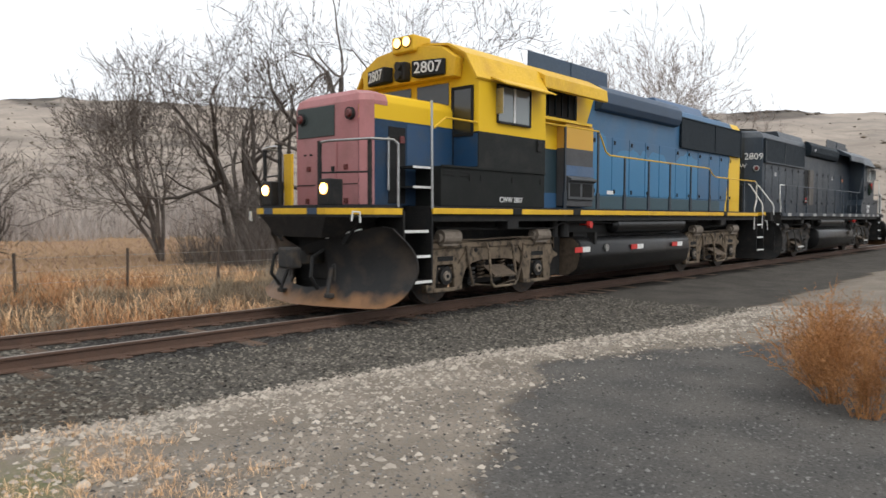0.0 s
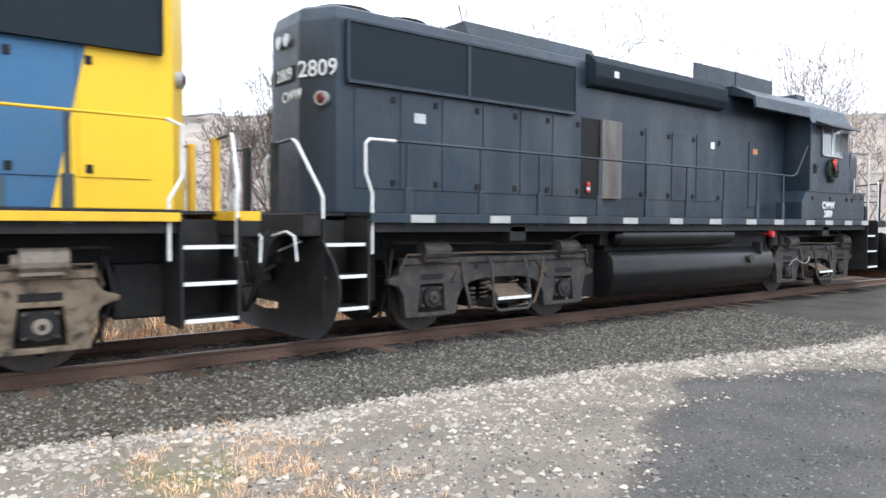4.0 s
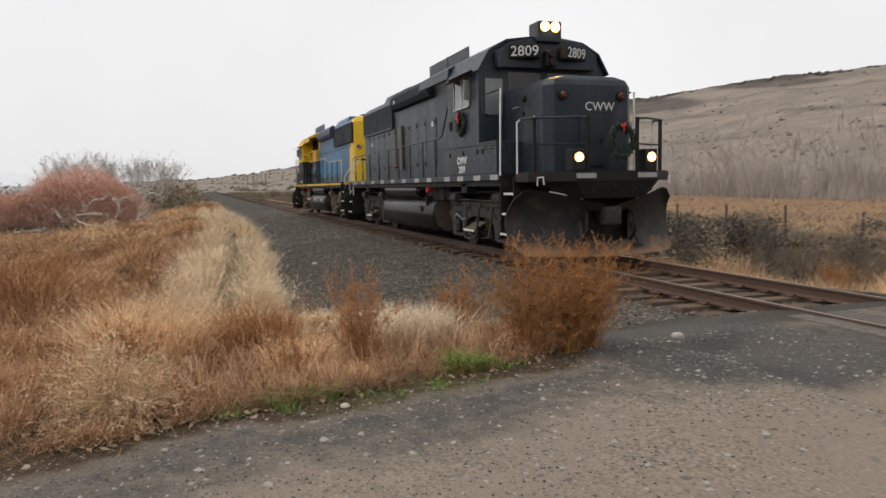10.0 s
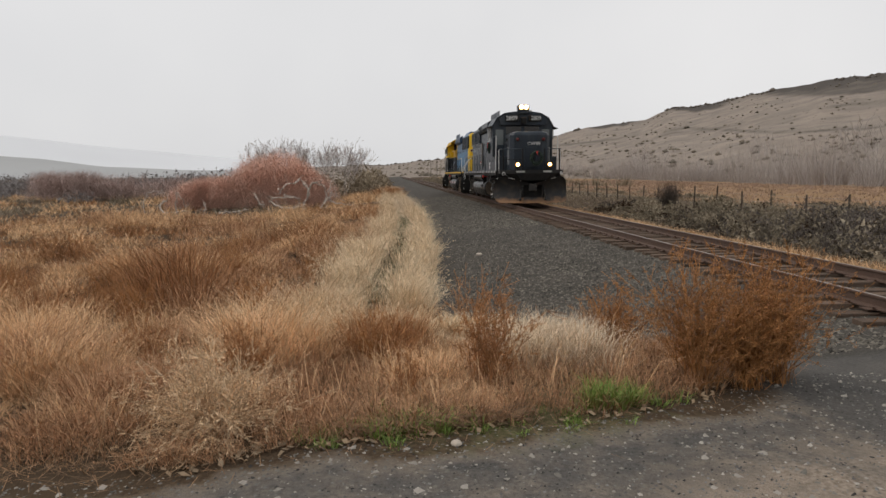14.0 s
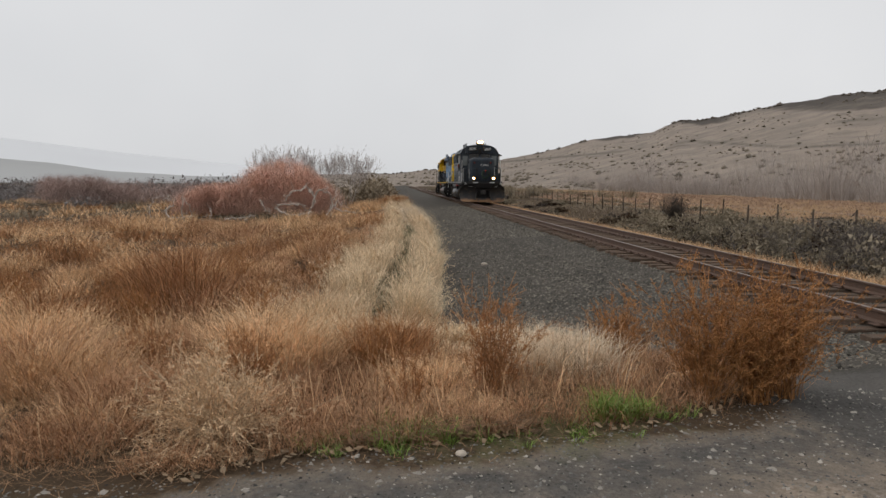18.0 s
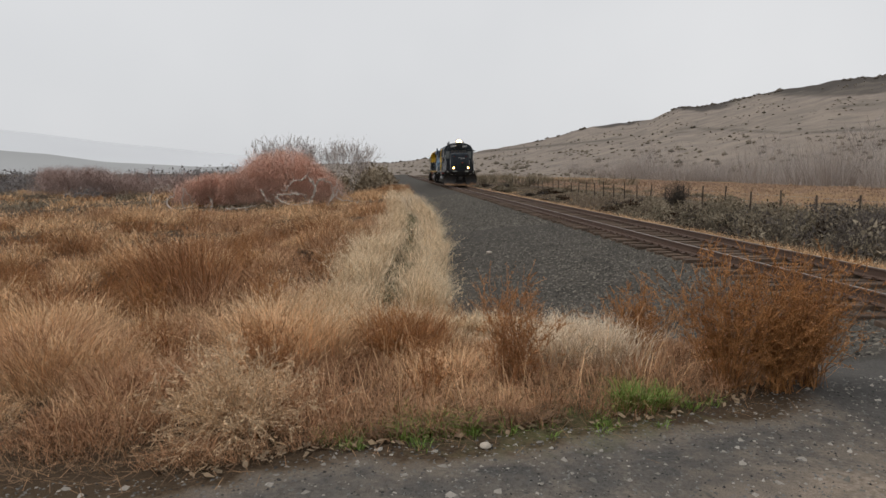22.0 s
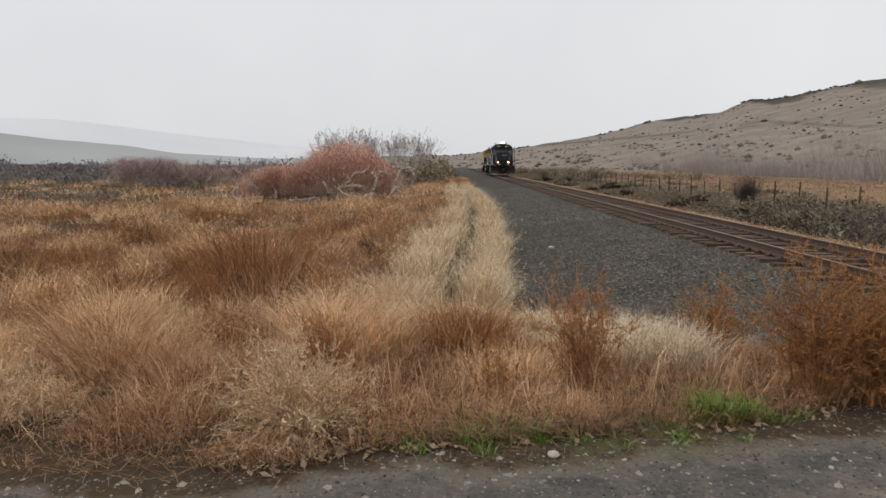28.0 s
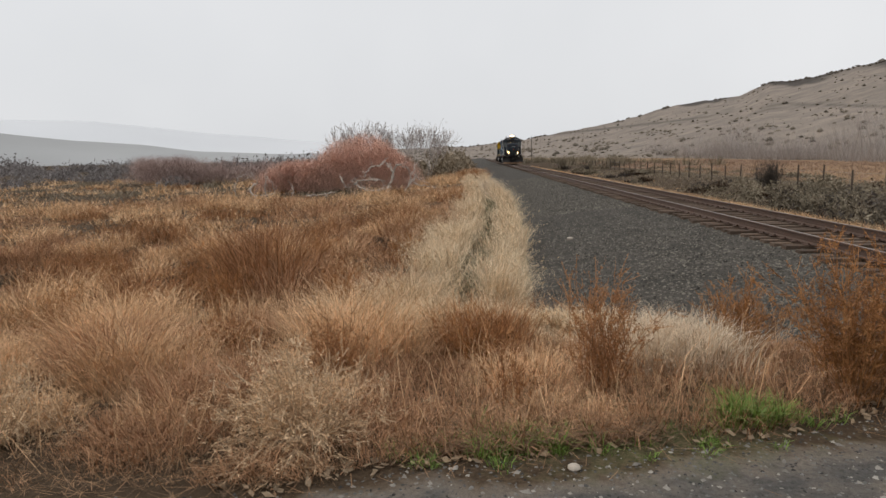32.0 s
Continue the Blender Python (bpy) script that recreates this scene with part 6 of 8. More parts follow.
def scatter_stones():
    n = 170000
    x, y = RNG.uniform(-0.5, 14, n), RNG.uniform(0.5, 6.6, n)
    low = np.interp(x, [0, 2.2, 3.3, 4.7, 6.6, 8.2, 9.7, 14], [-3, 0.4, 2.7, 3.6, 4.4, 3.9, 3.0, 2.2])
    be = ballast_edge(x)
    wob = 0.3 * lump(x, y, 0.5, 1)
    dens = ease(y + wob, low - 0.5, low + 0.5) * (1 - ease(y + wob, be - 0.1, be + 0.45)) * (0.35 + 0.65 * ease(lump(x, y, 0.45, 6), -0.4, 0.5))
    ridge = np.exp(-((y - (be - 0.55)) / 0.5) ** 2)
    keep = RNG.random(n) < dens * (0.22 + 0.78 * ridge)
    x, y = x[keep], y[keep]
    s = RNG.gamma(1.8, 0.0072, len(x)) + 0.004
    stones("pale_gravel", x, y, np.minimum(s, 0.048), M["stone_white"], "pale crushed gravel along the track side", low=True)
    n = 100000
    x, y = -26 + 40 * RNG.beta(1.6, 1.2, n), RNG.uniform(3.0, 11.4, n)
    be = ballast_edge(x)
    keep = (y > be - 0.15) & ~((x > -7.6) & (x < -1.5) & (y > 5.4)) & (np.abs(np.abs(y - TRACK_Y) - 0.753) > 0.1)
    x, y = x[keep], y[keep]
    # stones in the strip take the darker, painted-shade colour
    in_shade = train_shaded(x, y) > RNG.uniform(0.2, 0.8, len(x))
    stones("ballast_stones", x[~in_shade], y[~in_shade], RNG.uniform(0.011, 0.032, (~in_shade).sum()), M["stone_dark"], "dark crushed ballast stones", low=True)
    stones("oily_ballast_stones", x[in_shade], y[in_shade], RNG.uniform(0.011, 0.032, in_shade.sum()), M["stone_shaded"], "ballast stones along the rails, darkened for shade under the train", low=True)
    n = 15000
    x, y = -26 - 34 * RNG.random(n) ** 1.4, RNG.uniform(3.4, 8.0, n)
    stones("far_ballast_stones", x, y, RNG.uniform(0.016, 0.04, n), M["stone_dark"], "dark crushed ballast stones further along", low=True)
    n = 48000
    x, y = RNG.uniform(-6.9, 1.2, n), RNG.uniform(0.3, 7.8, n)
    keep = (x > road_edge(y) + 0.03)
    x, y = x[keep], y[keep]
    dark = x < road_edge(y) + 2.2 + 0.8 * RNG.random(len(x))
    pick = RNG.random(len(x))
    stones("road_gravel", x[pick < 0.22], y[pick < 0.22], np.minimum(RNG.gamma(1.3, 0.005, (pick < 0.22).sum()) + 0.003, 0.026), M["stone_mid"], "small loose grey stones on the gravel road", low=True)
    stones("fine_road_gravel", x[(pick >= 0.33) & dark], y[(pick >= 0.33) & dark], RNG.uniform(0.004, 0.012, ((pick >= 0.33) & dark).sum()), M["stone_fine"], "fine dark gravel on the road", low=True)
    n = 20000
    x, y = 1.6 + 9.5 * RNG.beta(1.0, 1.5, n), RNG.uniform(0.2, 4.6, n)
    stones("fine_dark_gravel", x, y, np.minimum(RNG.gamma(2.0, 0.0028, n) + 0.003, 0.02), M["stone_fine"], "fine dark gravel", low=True)


scatter_stones()


def rock(x, y, size, mat, label):
    bm = bmesh.new()
    bmesh.ops.create_icosphere(bm, subdivisions=2, radius=size)
    for v in bm.verts:
        v.co *= 1 + 0.25 * noise.noise(v.co * (2.2 / size) + Vector((x, y, 0)))
        v.co.z *= 0.62
    ob = part("rock", bm, mat, None)
    ob.location = (x, y, float(height(x, y)) + size * 0.3)
    tagged(ob, label, "rock")


rock(-6.78, 6.64, 0.065, M["stone_mid"], "grey fist-sized rock at the road's edge")
rock(-19.4, 4.85, 0.08, M["stone_white"], "single white stone on the ballast shoulder")
rock(-5.28, 2.98, 0.032, M["stone_white"], "pale stone among dead leaves")
for k, (x, y) in enumerate(((0.62, 6.1), (0.85, 6.2), (0.2, 6.15))):
    rock(x, y, 0.028 + 0.008 * (k % 3), M["stone_white"], "small pale stone on the gravel")


# ---- dry grass, weeds and brush ----
def blades(name, x, y, h, w, mat, label, lean=0.35, out=None, category="grass", parent=None, base=None, curl=0.18, lod=1, stray=0.7, heads=(0.0, 0.0)):
    """One mesh of bent, pointed blades. out: the way in which each one leans."""
    n = len(x)
    a = RNG.uniform(0, 2 * np.pi, n) if out is None else out + RNG.normal(0, stray, n)
    lean = lean * RNG.uniform(0.3, 1.6, n)
    d = np.stack([np.cos(a), np.sin(a), np.zeros(n)], -1)
    tw = a + RNG.uniform(0.6, 2.5, n)
    e = np.stack([np.cos(tw), np.sin(tw), np.zeros(n)], -1) * w[:, None]
    c = np.stack([np.cos(a + 1.57), np.sin(a + 1.57), np.zeros(n)], -1) * (h * curl * RNG.normal(0, 1, n))[:, None]
    b = np.stack([x, y, (height(x, y) if base is None else base) - 0.02], -1)
    up = np.array([0, 0, 1.0])
    m1 = b + up * (h * 0.4)[:, None] + d * (h * lean * 0.16)[:, None] + c * 0.35
    m2 = b + up * (h * 0.76 * (1 - 0.1 * np.minimum(lean, 1.5)))[:, None] + d * (h * lean * 0.5)[:, None] + c * 0.8
    tip = b + up * (h * (1 - 0.34 * np.minimum(lean, 1.7)))[:, None] + d * (h * lean)[:, None] + c
    if lod == 2:
        v = np.stack([b - e, b + e, tip], 1).reshape(-1, 3)
        f = np.arange(3 * n).reshape(-1, 3)
    else:
        m1 = 0.4 * m1 + 0.6 * m2
        v = np.stack([b - e, b + e, m1 - e * 0.9, m1 + e * 0.9, tip], 1).reshape(-1, 3)
        i = 5 * np.arange(n)[:, None]
        f = np.concatenate([i + [0, 1, 3], i + [0, 3, 2], i + [2, 3, 4]], 1).reshape(-1, 3)
    if heads[0]:
        k = np.flatnonzero(RNG.random(n) < heads[0])
        c = tip[k] + (m2 - tip)[k] * RNG.uniform(0, 0.6, (len(k), 1))
        size = heads[1] * RNG.uniform(0.5, 1.5, (len(k), 1))
        d1, d2 = RNG.normal(0, 0.6, (len(k), 3)) + [0, 0, 0.6], RNG.normal(0, 0.5, (len(k), 3))
        f = np.concatenate([f, len(v) + np.arange(3 * len(k)).reshape(-1, 3)])
        v = np.concatenate([v, np.stack([c - d2 * size, c + d2 * size, c + d1 * size * 2.2], 1).reshape(-1, 3)])
    ob = cloud_mesh(name, v, f, mat, parent)
    if parent is None:
        tagged(ob, label, category, kind="stuff")
    return ob


def tufts(cx, cy, per, spread):
    """Blade feet and outward ways for tufts at the given centres."""
    n = len(cx)
    k = np.repeat(np.arange(n), per)
    r, a = np.minimum(np.abs(RNG.normal(0, 1, n * per)), 2.0) * spread, RNG.uniform(0, 2 * np.pi, n * per)
    return cx[k] + r * np.cos(a), cy[k] + r * np.sin(a), a, k


def in_field(x, y):
    """The weedy ground west of the road and south of the ballast."""
    return (x < road_edge(y) - 0.05) & (y < ballast_edge(x) + 0.1) & ((x < -7.9) | (y < 5.4))


def weed_hollow(x, y):
    """The tall stand of rust-brown weeds in the field, and a small one beside it."""
    return np.maximum(np.exp(-(((x + 12.0) / 1.45) ** 2 + ((y + 0.8) / 1.35) ** 2) ** 2), 0.7 * np.exp(-(((x + 12.1) / 0.5) ** 2 + ((y - 1.55) / 0.45) ** 2) ** 2))


def rustiness(x, y):
    spots = 0.05 + lump(x, y * 1.6, 2.6, 11) + 0.35 * lump(x, y, 0.9, 4)
    return np.maximum(ease(spots, 0.1, 0.55) * ease(np.hypot(x + 1.6, y - 2.5), 4.8, 7.0), weed_hollow(x, y)) * (1 - 0.7 * ease(np.hypot(x, y), 18, 45))


def clumps(x, y, cell, seed=0):
    """Tussocks on a loose grid: distance from the nearest one's middle (1 at its edge), the way out of it, its own random numbers and its middle."""
    gi, gj = np.floor(x / cell), np.floor(y / cell)
    best, keep = np.full(len(x), 9.0), np.zeros((6, len(x)))
    for di in (-1, 0, 1):
        for dj in (-1, 0, 1):
            i, j = gi + di, gj + dj
            h = [np.mod(np.sin(i * (127.1 + 31 * q) + j * (311.7 - 17 * q) + seed * 74.7 + q) * 43758.5453, 1) for q in range(5)]
            px, py, rad = (i + h[0]) * cell, (j + h[1]) * cell, cell * (0.33 + 0.46 * h[2])
            d = np.hypot(x - px, y - py) / rad
            near = d < best
            best = np.where(near, d, best)
            keep = np.where(near, np.stack([np.arctan2(y - py, x - px), h[2], h[3], h[4], px, py]), keep)
    return best, keep[0], keep[1], keep[2], keep[3], keep[4], keep[5]


def field_grass():
    # ring of distances, blades, tussock spacing, blade width, height, detail, seed heads
    bands = ((3.0, 8.5, 135000, 0.8, 0.0018, 0.58, 1, (0.45, 0.0045)), (8.5, 22, 118000, 1.3, 0.0042, 0.84, 1, (0.5, 0.011)), (22, 48, 72000, 2.3, 0.014, 0.95, 2, (0.4, 0.03)), (48, 120, 46000, 4.2, 0.045, 1.1, 2, (0.0, 0.0)))
    for r0, r1, count, cell, width, tall, lod, heads in bands:
        r = np.sqrt(RNG.uniform(r0 ** 2, r1 ** 2, count * 2))
        a = np.radians(RNG.uniform(-150, -75, count * 2))
        x, y = -1.6 + r * np.sin(a), 2.5 + r * np.cos(a)
        ok = in_field(x, y)
        x, y = x[ok][:count], y[ok][:count]
        d, out, u1, u2, u3, px, py = clumps(x, y, cell, 3)
        d2, out2, v1, v2, v3, qx, qy = clumps(x, y, cell * 0.45, 8)
        rusty, strip = rustiness(px, py), ease((ballast_edge(x) - y) / np.interp(x, [-18, -13, -9, -7], [1.35, 1.6, 2.3, 1.6]), 1.15, 0.85) * ease(-px, 7.2, 8.4)
        path = np.exp(-((y - (ballast_edge(x) - 0.74 + 0.1 * lump(x, 0 * x, 2.2, 5))) / 0.24) ** 2) * ease(-x, 8.6, 10) * 0.95
        rough = 0.16 * RNG.normal(0, 1, len(x)) + 0.22 * lump(x, y, 0.13 * cell, 2)
        inside = (d < 0.76 + rough) & (RNG.random(len(x)) > path)
        small = ~inside & (d2 < 0.8 + rough) & (v1 > 0.55) & (RNG.random(len(x)) > path)
        is_rust = inside & (u2 < rusty * (1 - strip))
        inland = road_edge(y) - x
        pale = np.where(inland < 0.75, 0.25, np.where(inland < 3.3, 0.8, 0.3 if r0 < 20 else 0.5)) + 0.6 * strip
        is_straw = (inside & ~is_rust & (u3 < pale)) | (small & (v3 < pale - 0.1))
        is_tan = (inside | small) & ~is_rust & ~is_straw
        is_cream = is_straw & (strip > 0.5)
        is_straw = is_straw & ~is_cream
        # low mat in the gaps, its dark colour painting their shade
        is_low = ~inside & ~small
        swell = ease(lump(px, py * 1.4, 1.9, 17) + 0.4 * lump(px, py, 0.8, 7), -0.55, 0.55)
        grow = (0.6 + 0.5 * swell + 0.55 * weed_hollow(px, py)) * (0.35 + 0.65 * ease(inland, 0.0, 0.9))
        grow *= 1 - 0.6 * ease(y, 2.9, 3.6) * ease(x, -10.6, -9.2)
        dome = 0.16 + 0.84 * np.sqrt(np.clip(1 - (d / 0.84) ** 2, 0.01, 1))
        dome2 = 0.3 + 0.7 * np.sqrt(np.clip(1 - d2 ** 2, 0.01, 1))
        h = tall * grow * np.where(inside, dome * (0.35 + 0.8 * u1) * (0.45 + 0.65 * dome2), np.where(small, 0.42 * dome2 * (0.5 + 0.6 * v1), 0.12)) * RNG.uniform(0.5, 1.2, len(x))
        way = np.where(small | (d2 < d + 0.15), out2, out)
        for sel, kind, mat, label, k, lean, puff in ((is_rust, "rust_weeds", "rust_grass", "rust-brown dried weeds in the field", 1.15, 0.45, heads), (is_straw, "pale_grass", "straw", "pale dry grass in the field", 1.0, 0.7, heads), (is_cream, "cream_grass", "cream", "cream dry grass beside the ballast", 1.0, 0.7, heads), (is_tan, "tan_grass", "tan" if r0 < 40 else "dun", "tan dry grass in the field", 0.95, 0.75, heads), (is_low, "brown_grass", "umber" if r0 < 20 else "litter", "brown matted dry grass in the field, gap shade in its colour", 1.0, 1.3, (0.0, 0.0))):
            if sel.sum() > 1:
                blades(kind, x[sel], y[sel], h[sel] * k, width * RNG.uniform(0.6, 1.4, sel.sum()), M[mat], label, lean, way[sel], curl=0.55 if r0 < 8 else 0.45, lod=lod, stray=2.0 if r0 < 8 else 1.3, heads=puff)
    # single seed stalks and flattened straw by the road
    n = 2600
    y = RNG.uniform(-3.5, 5.0, n)
    x = road_edge(y) - 0.2 - 4.5 * RNG.random(n)
    ok = in_field(x, y)
    blades("seed_stalks", x[ok], y[ok], RNG.uniform(0.25, 0.62, ok.sum()), 0.0017 * np.ones(ok.sum()), M["straw"], "single dry seed stalks in the field", 0.5, curl=0.25)
    n = 5000
    y = RNG.uniform(-3.5, 5.2, n)
    x = road_edge(y) - 0.02 - 1.6 * RNG.random(n) ** 1.5
    ok = in_field(x, y)
    blades("flattened_straw", x[ok], y[ok], RNG.uniform(0.08, 0.26, ok.sum()), 0.0016 * np.ones(ok.sum()), M["litter"], "flattened dry straw by the road", 1.5, curl=0.6)


field_grass()


def shoulder_grass():
    """The thick pale fringe along the foot of the ballast."""
    n = 100000
    x = -8.3 - 85 * RNG.random(n) ** 2.1
    y = ballast_edge(x) + 0.12 - np.where(RNG.random(n) < 0.55, 0.48 * RNG.random(n), 1.08 + 0.6 * RNG.random(n)) + 0.08 * lump(x, 0 * x, 0.7, 3)
    far = np.maximum(1, -x / 11)
    d, out, u1, u2, u3, px, py = clumps(x, y, 0.78, 9)
    d2, out2, v1, v2, v3, qx, qy = clumps(x, y, 0.34, 4)
    ok = (d < 0.86 + 0.15 * RNG.normal(0, 1, n)) & (u2 < 0.8)
    h = (0.4 + 0.6 * ease(-x, 8.8, 10.4)) * (0.28 + 0.56 * u1) * (0.2 + 0.8 * np.sqrt(np.clip(1 - (d / 0.95) ** 2, 0.02, 1))) * (0.5 + 0.6 * np.sqrt(np.clip(1 - d2 ** 2, 0.02, 1))) * RNG.uniform(0.6, 1.15, n) + 0.06
    blades("fringe_grass", x[ok], y[ok], h[ok], 0.0018 * far[ok], M["cream"], "thick pale dry grass along the ballast foot", 0.6, np.where(d2 < d, out2, out)[ok], curl=0.35, stray=1.2, heads=(0.6, 0.009))
    # short green-grey grass in the furrow between its two rows
    n = 5000
    x = -8.8 - 24 * RNG.random(n) ** 1.6
    y = ballast_edge(x) - 0.66 + RNG.normal(0, 0.15, n)
    blades("furrow_grass", x, y, 0.12 * RNG.uniform(0.4, 1.4, n), 0.004 * np.maximum(1, -x / 11), M["furrow"], "short grey-green grass in the furrow", 0.9)
    # dry verge on the north side
    n = 4200
    x = -8.5 - 110 * RNG.random(n) ** 1.2
    y = TRACK_Y + 2.5 + np.abs(RNG.normal(0, 0.5 + 1.5 * ease(-x, 26, 48), n))
    ok = RNG.random(n) < 0.3 + 0.7 * ease(-x, 22, 40)
    x, y = x[ok], y[ok]
    bx, by, out, k = tufts(x, y, 16, 0.22)
    blades("verge_grass", bx, by, 0.24 * RNG.uniform(0.4, 1.2, len(bx)), 0.006 * np.maximum(1, -x / 30)[k], M["straw"], "pale dry grass beside the rails", 0.6, out, lod=2)


shoulder_grass()


def north_grass():
    n = 80000
    x, y = RNG.uniform(-14.5, 46, n), 12.4 + 14 * RNG.random(n) ** 1.2
    ok = ~((x > road_edge(y) - 0.4) & (x < -1.2 - 0.12 * (y - 12)))
    x, y = x[ok], y[ok]
    d, out, u1, u2, u3, px, py = clumps(x, y, 0.95, 21)
    inside = d < 1
    h = np.where(inside, (0.3 + 0.55 * u1) * (0.35 + 0.65 * np.sqrt(np.clip(1 - d ** 2, 0.02, 1))), 0.2) * RNG.uniform(0.5, 1.15, len(x))
    rust = inside & (u2 < 0.12 + 0.5 * ease(lump(px, py, 3.2, 12), -0.1, 0.6))
    straw = inside & ~rust & (u3 < 0.35)
    for sel, mat, name, label in ((rust, "rust_grass", "rust_weeds", "rust-brown dried weeds behind the track"), (straw, "straw", "pale_grass", "pale dry grass behind the track"), (inside & ~rust & ~straw, "dun", "tan_grass", "grey-tan dry grass behind the track"), (~inside, "litter", "brown_grass", "brown matted dry grass behind the track")):
        blades(name, x[sel], y[sel], h[sel], 0.006 * RNG.uniform(0.6, 1.4, sel.sum()), M[mat], label, 0.6, out[sel], curl=0.35, stray=1.2)
    n = 26000
    x, y = RNG.uniform(-10, 62, n), 22.5 + 40 * RNG.random(n)
    blades("pasture_grass", x, y, 0.32 * RNG.uniform(0.4, 1.4, n), 0.022 * RNG.uniform(0.6, 1.4, n), M["pasture"], "cropped tan pasture grass behind the fence", 0.7, lod=2)
    # tangled leafless undergrowth round the trees
    n = 70
    x, y = RNG.uniform(16.5, 24.5, n), RNG.uniform(25.5, 32, n)
    bx, by, out, k = tufts(x, y, 80, 0.5)
    blades("undergrowth", bx, by, (1.2 + 2.2 * RNG.random(n))[k] * RNG.uniform(0.4, 1.1, len(bx)), 0.009 * np.ones(len(bx)), M["twig"], "tangled leafless undergrowth round the trees", 0.55, out, "shrubs", curl=0.3)
    # pasture beyond the fence
    n = 5200
    x, y = -14 - 190 * RNG.random(n) ** 1.2, 27 + 41 * RNG.random(n)
    bx, by, out, k = tufts(x, y, 9, 0.6)
    blades("pasture_grass", bx, by, 0.28 * RNG.uniform(0.5, 1.3, len(bx)), 0.03 * np.maximum(1, -x / 60)[k], M["pasture"], "cropped orange-tan pasture grass", 0.6, out, lod=2)


north_grass()


def shrubs(name, x, y, rad, tall, per, leaf, mat, label, category):
    """Round shrubs as one mesh of small leaf-like pieces in uneven domes."""
    k = np.repeat(np.arange(len(x)), per)
    n = len(k)
    d = RNG.normal(0, 1, (n, 3))
    d /= np.linalg.norm(d, axis=1)[:, None]
    d[:, 2] = np.abs(d[:, 2])
    q = RNG.random(n) ** 0.45 * (1 + 0.14 * np.sin(5 * np.arctan2(d[:, 1], d[:, 0]) + k))
    c = np.stack([x[k] + d[:, 0] * q * rad[k], y[k] + d[:, 1] * q * rad[k], height(x, y)[k] + d[:, 2] * q * tall[k]], -1)
    s = (leaf * np.ones(len(x)))[k][:, None] * RNG.uniform(0.5, 1.5, (n, 1))
    e, g = RNG.normal(0, 0.5, (n, 3)), RNG.normal(0, 0.7, (n, 3)) + d * 0.7
    v = np.stack([c - e * s, c + e * s, c + g * s * 1.6], 1).reshape(-1, 3)
    tagged(cloud_mesh(name, v, np.arange(3 * n).reshape(-1, 3), mat), label, category, kind="stuff")


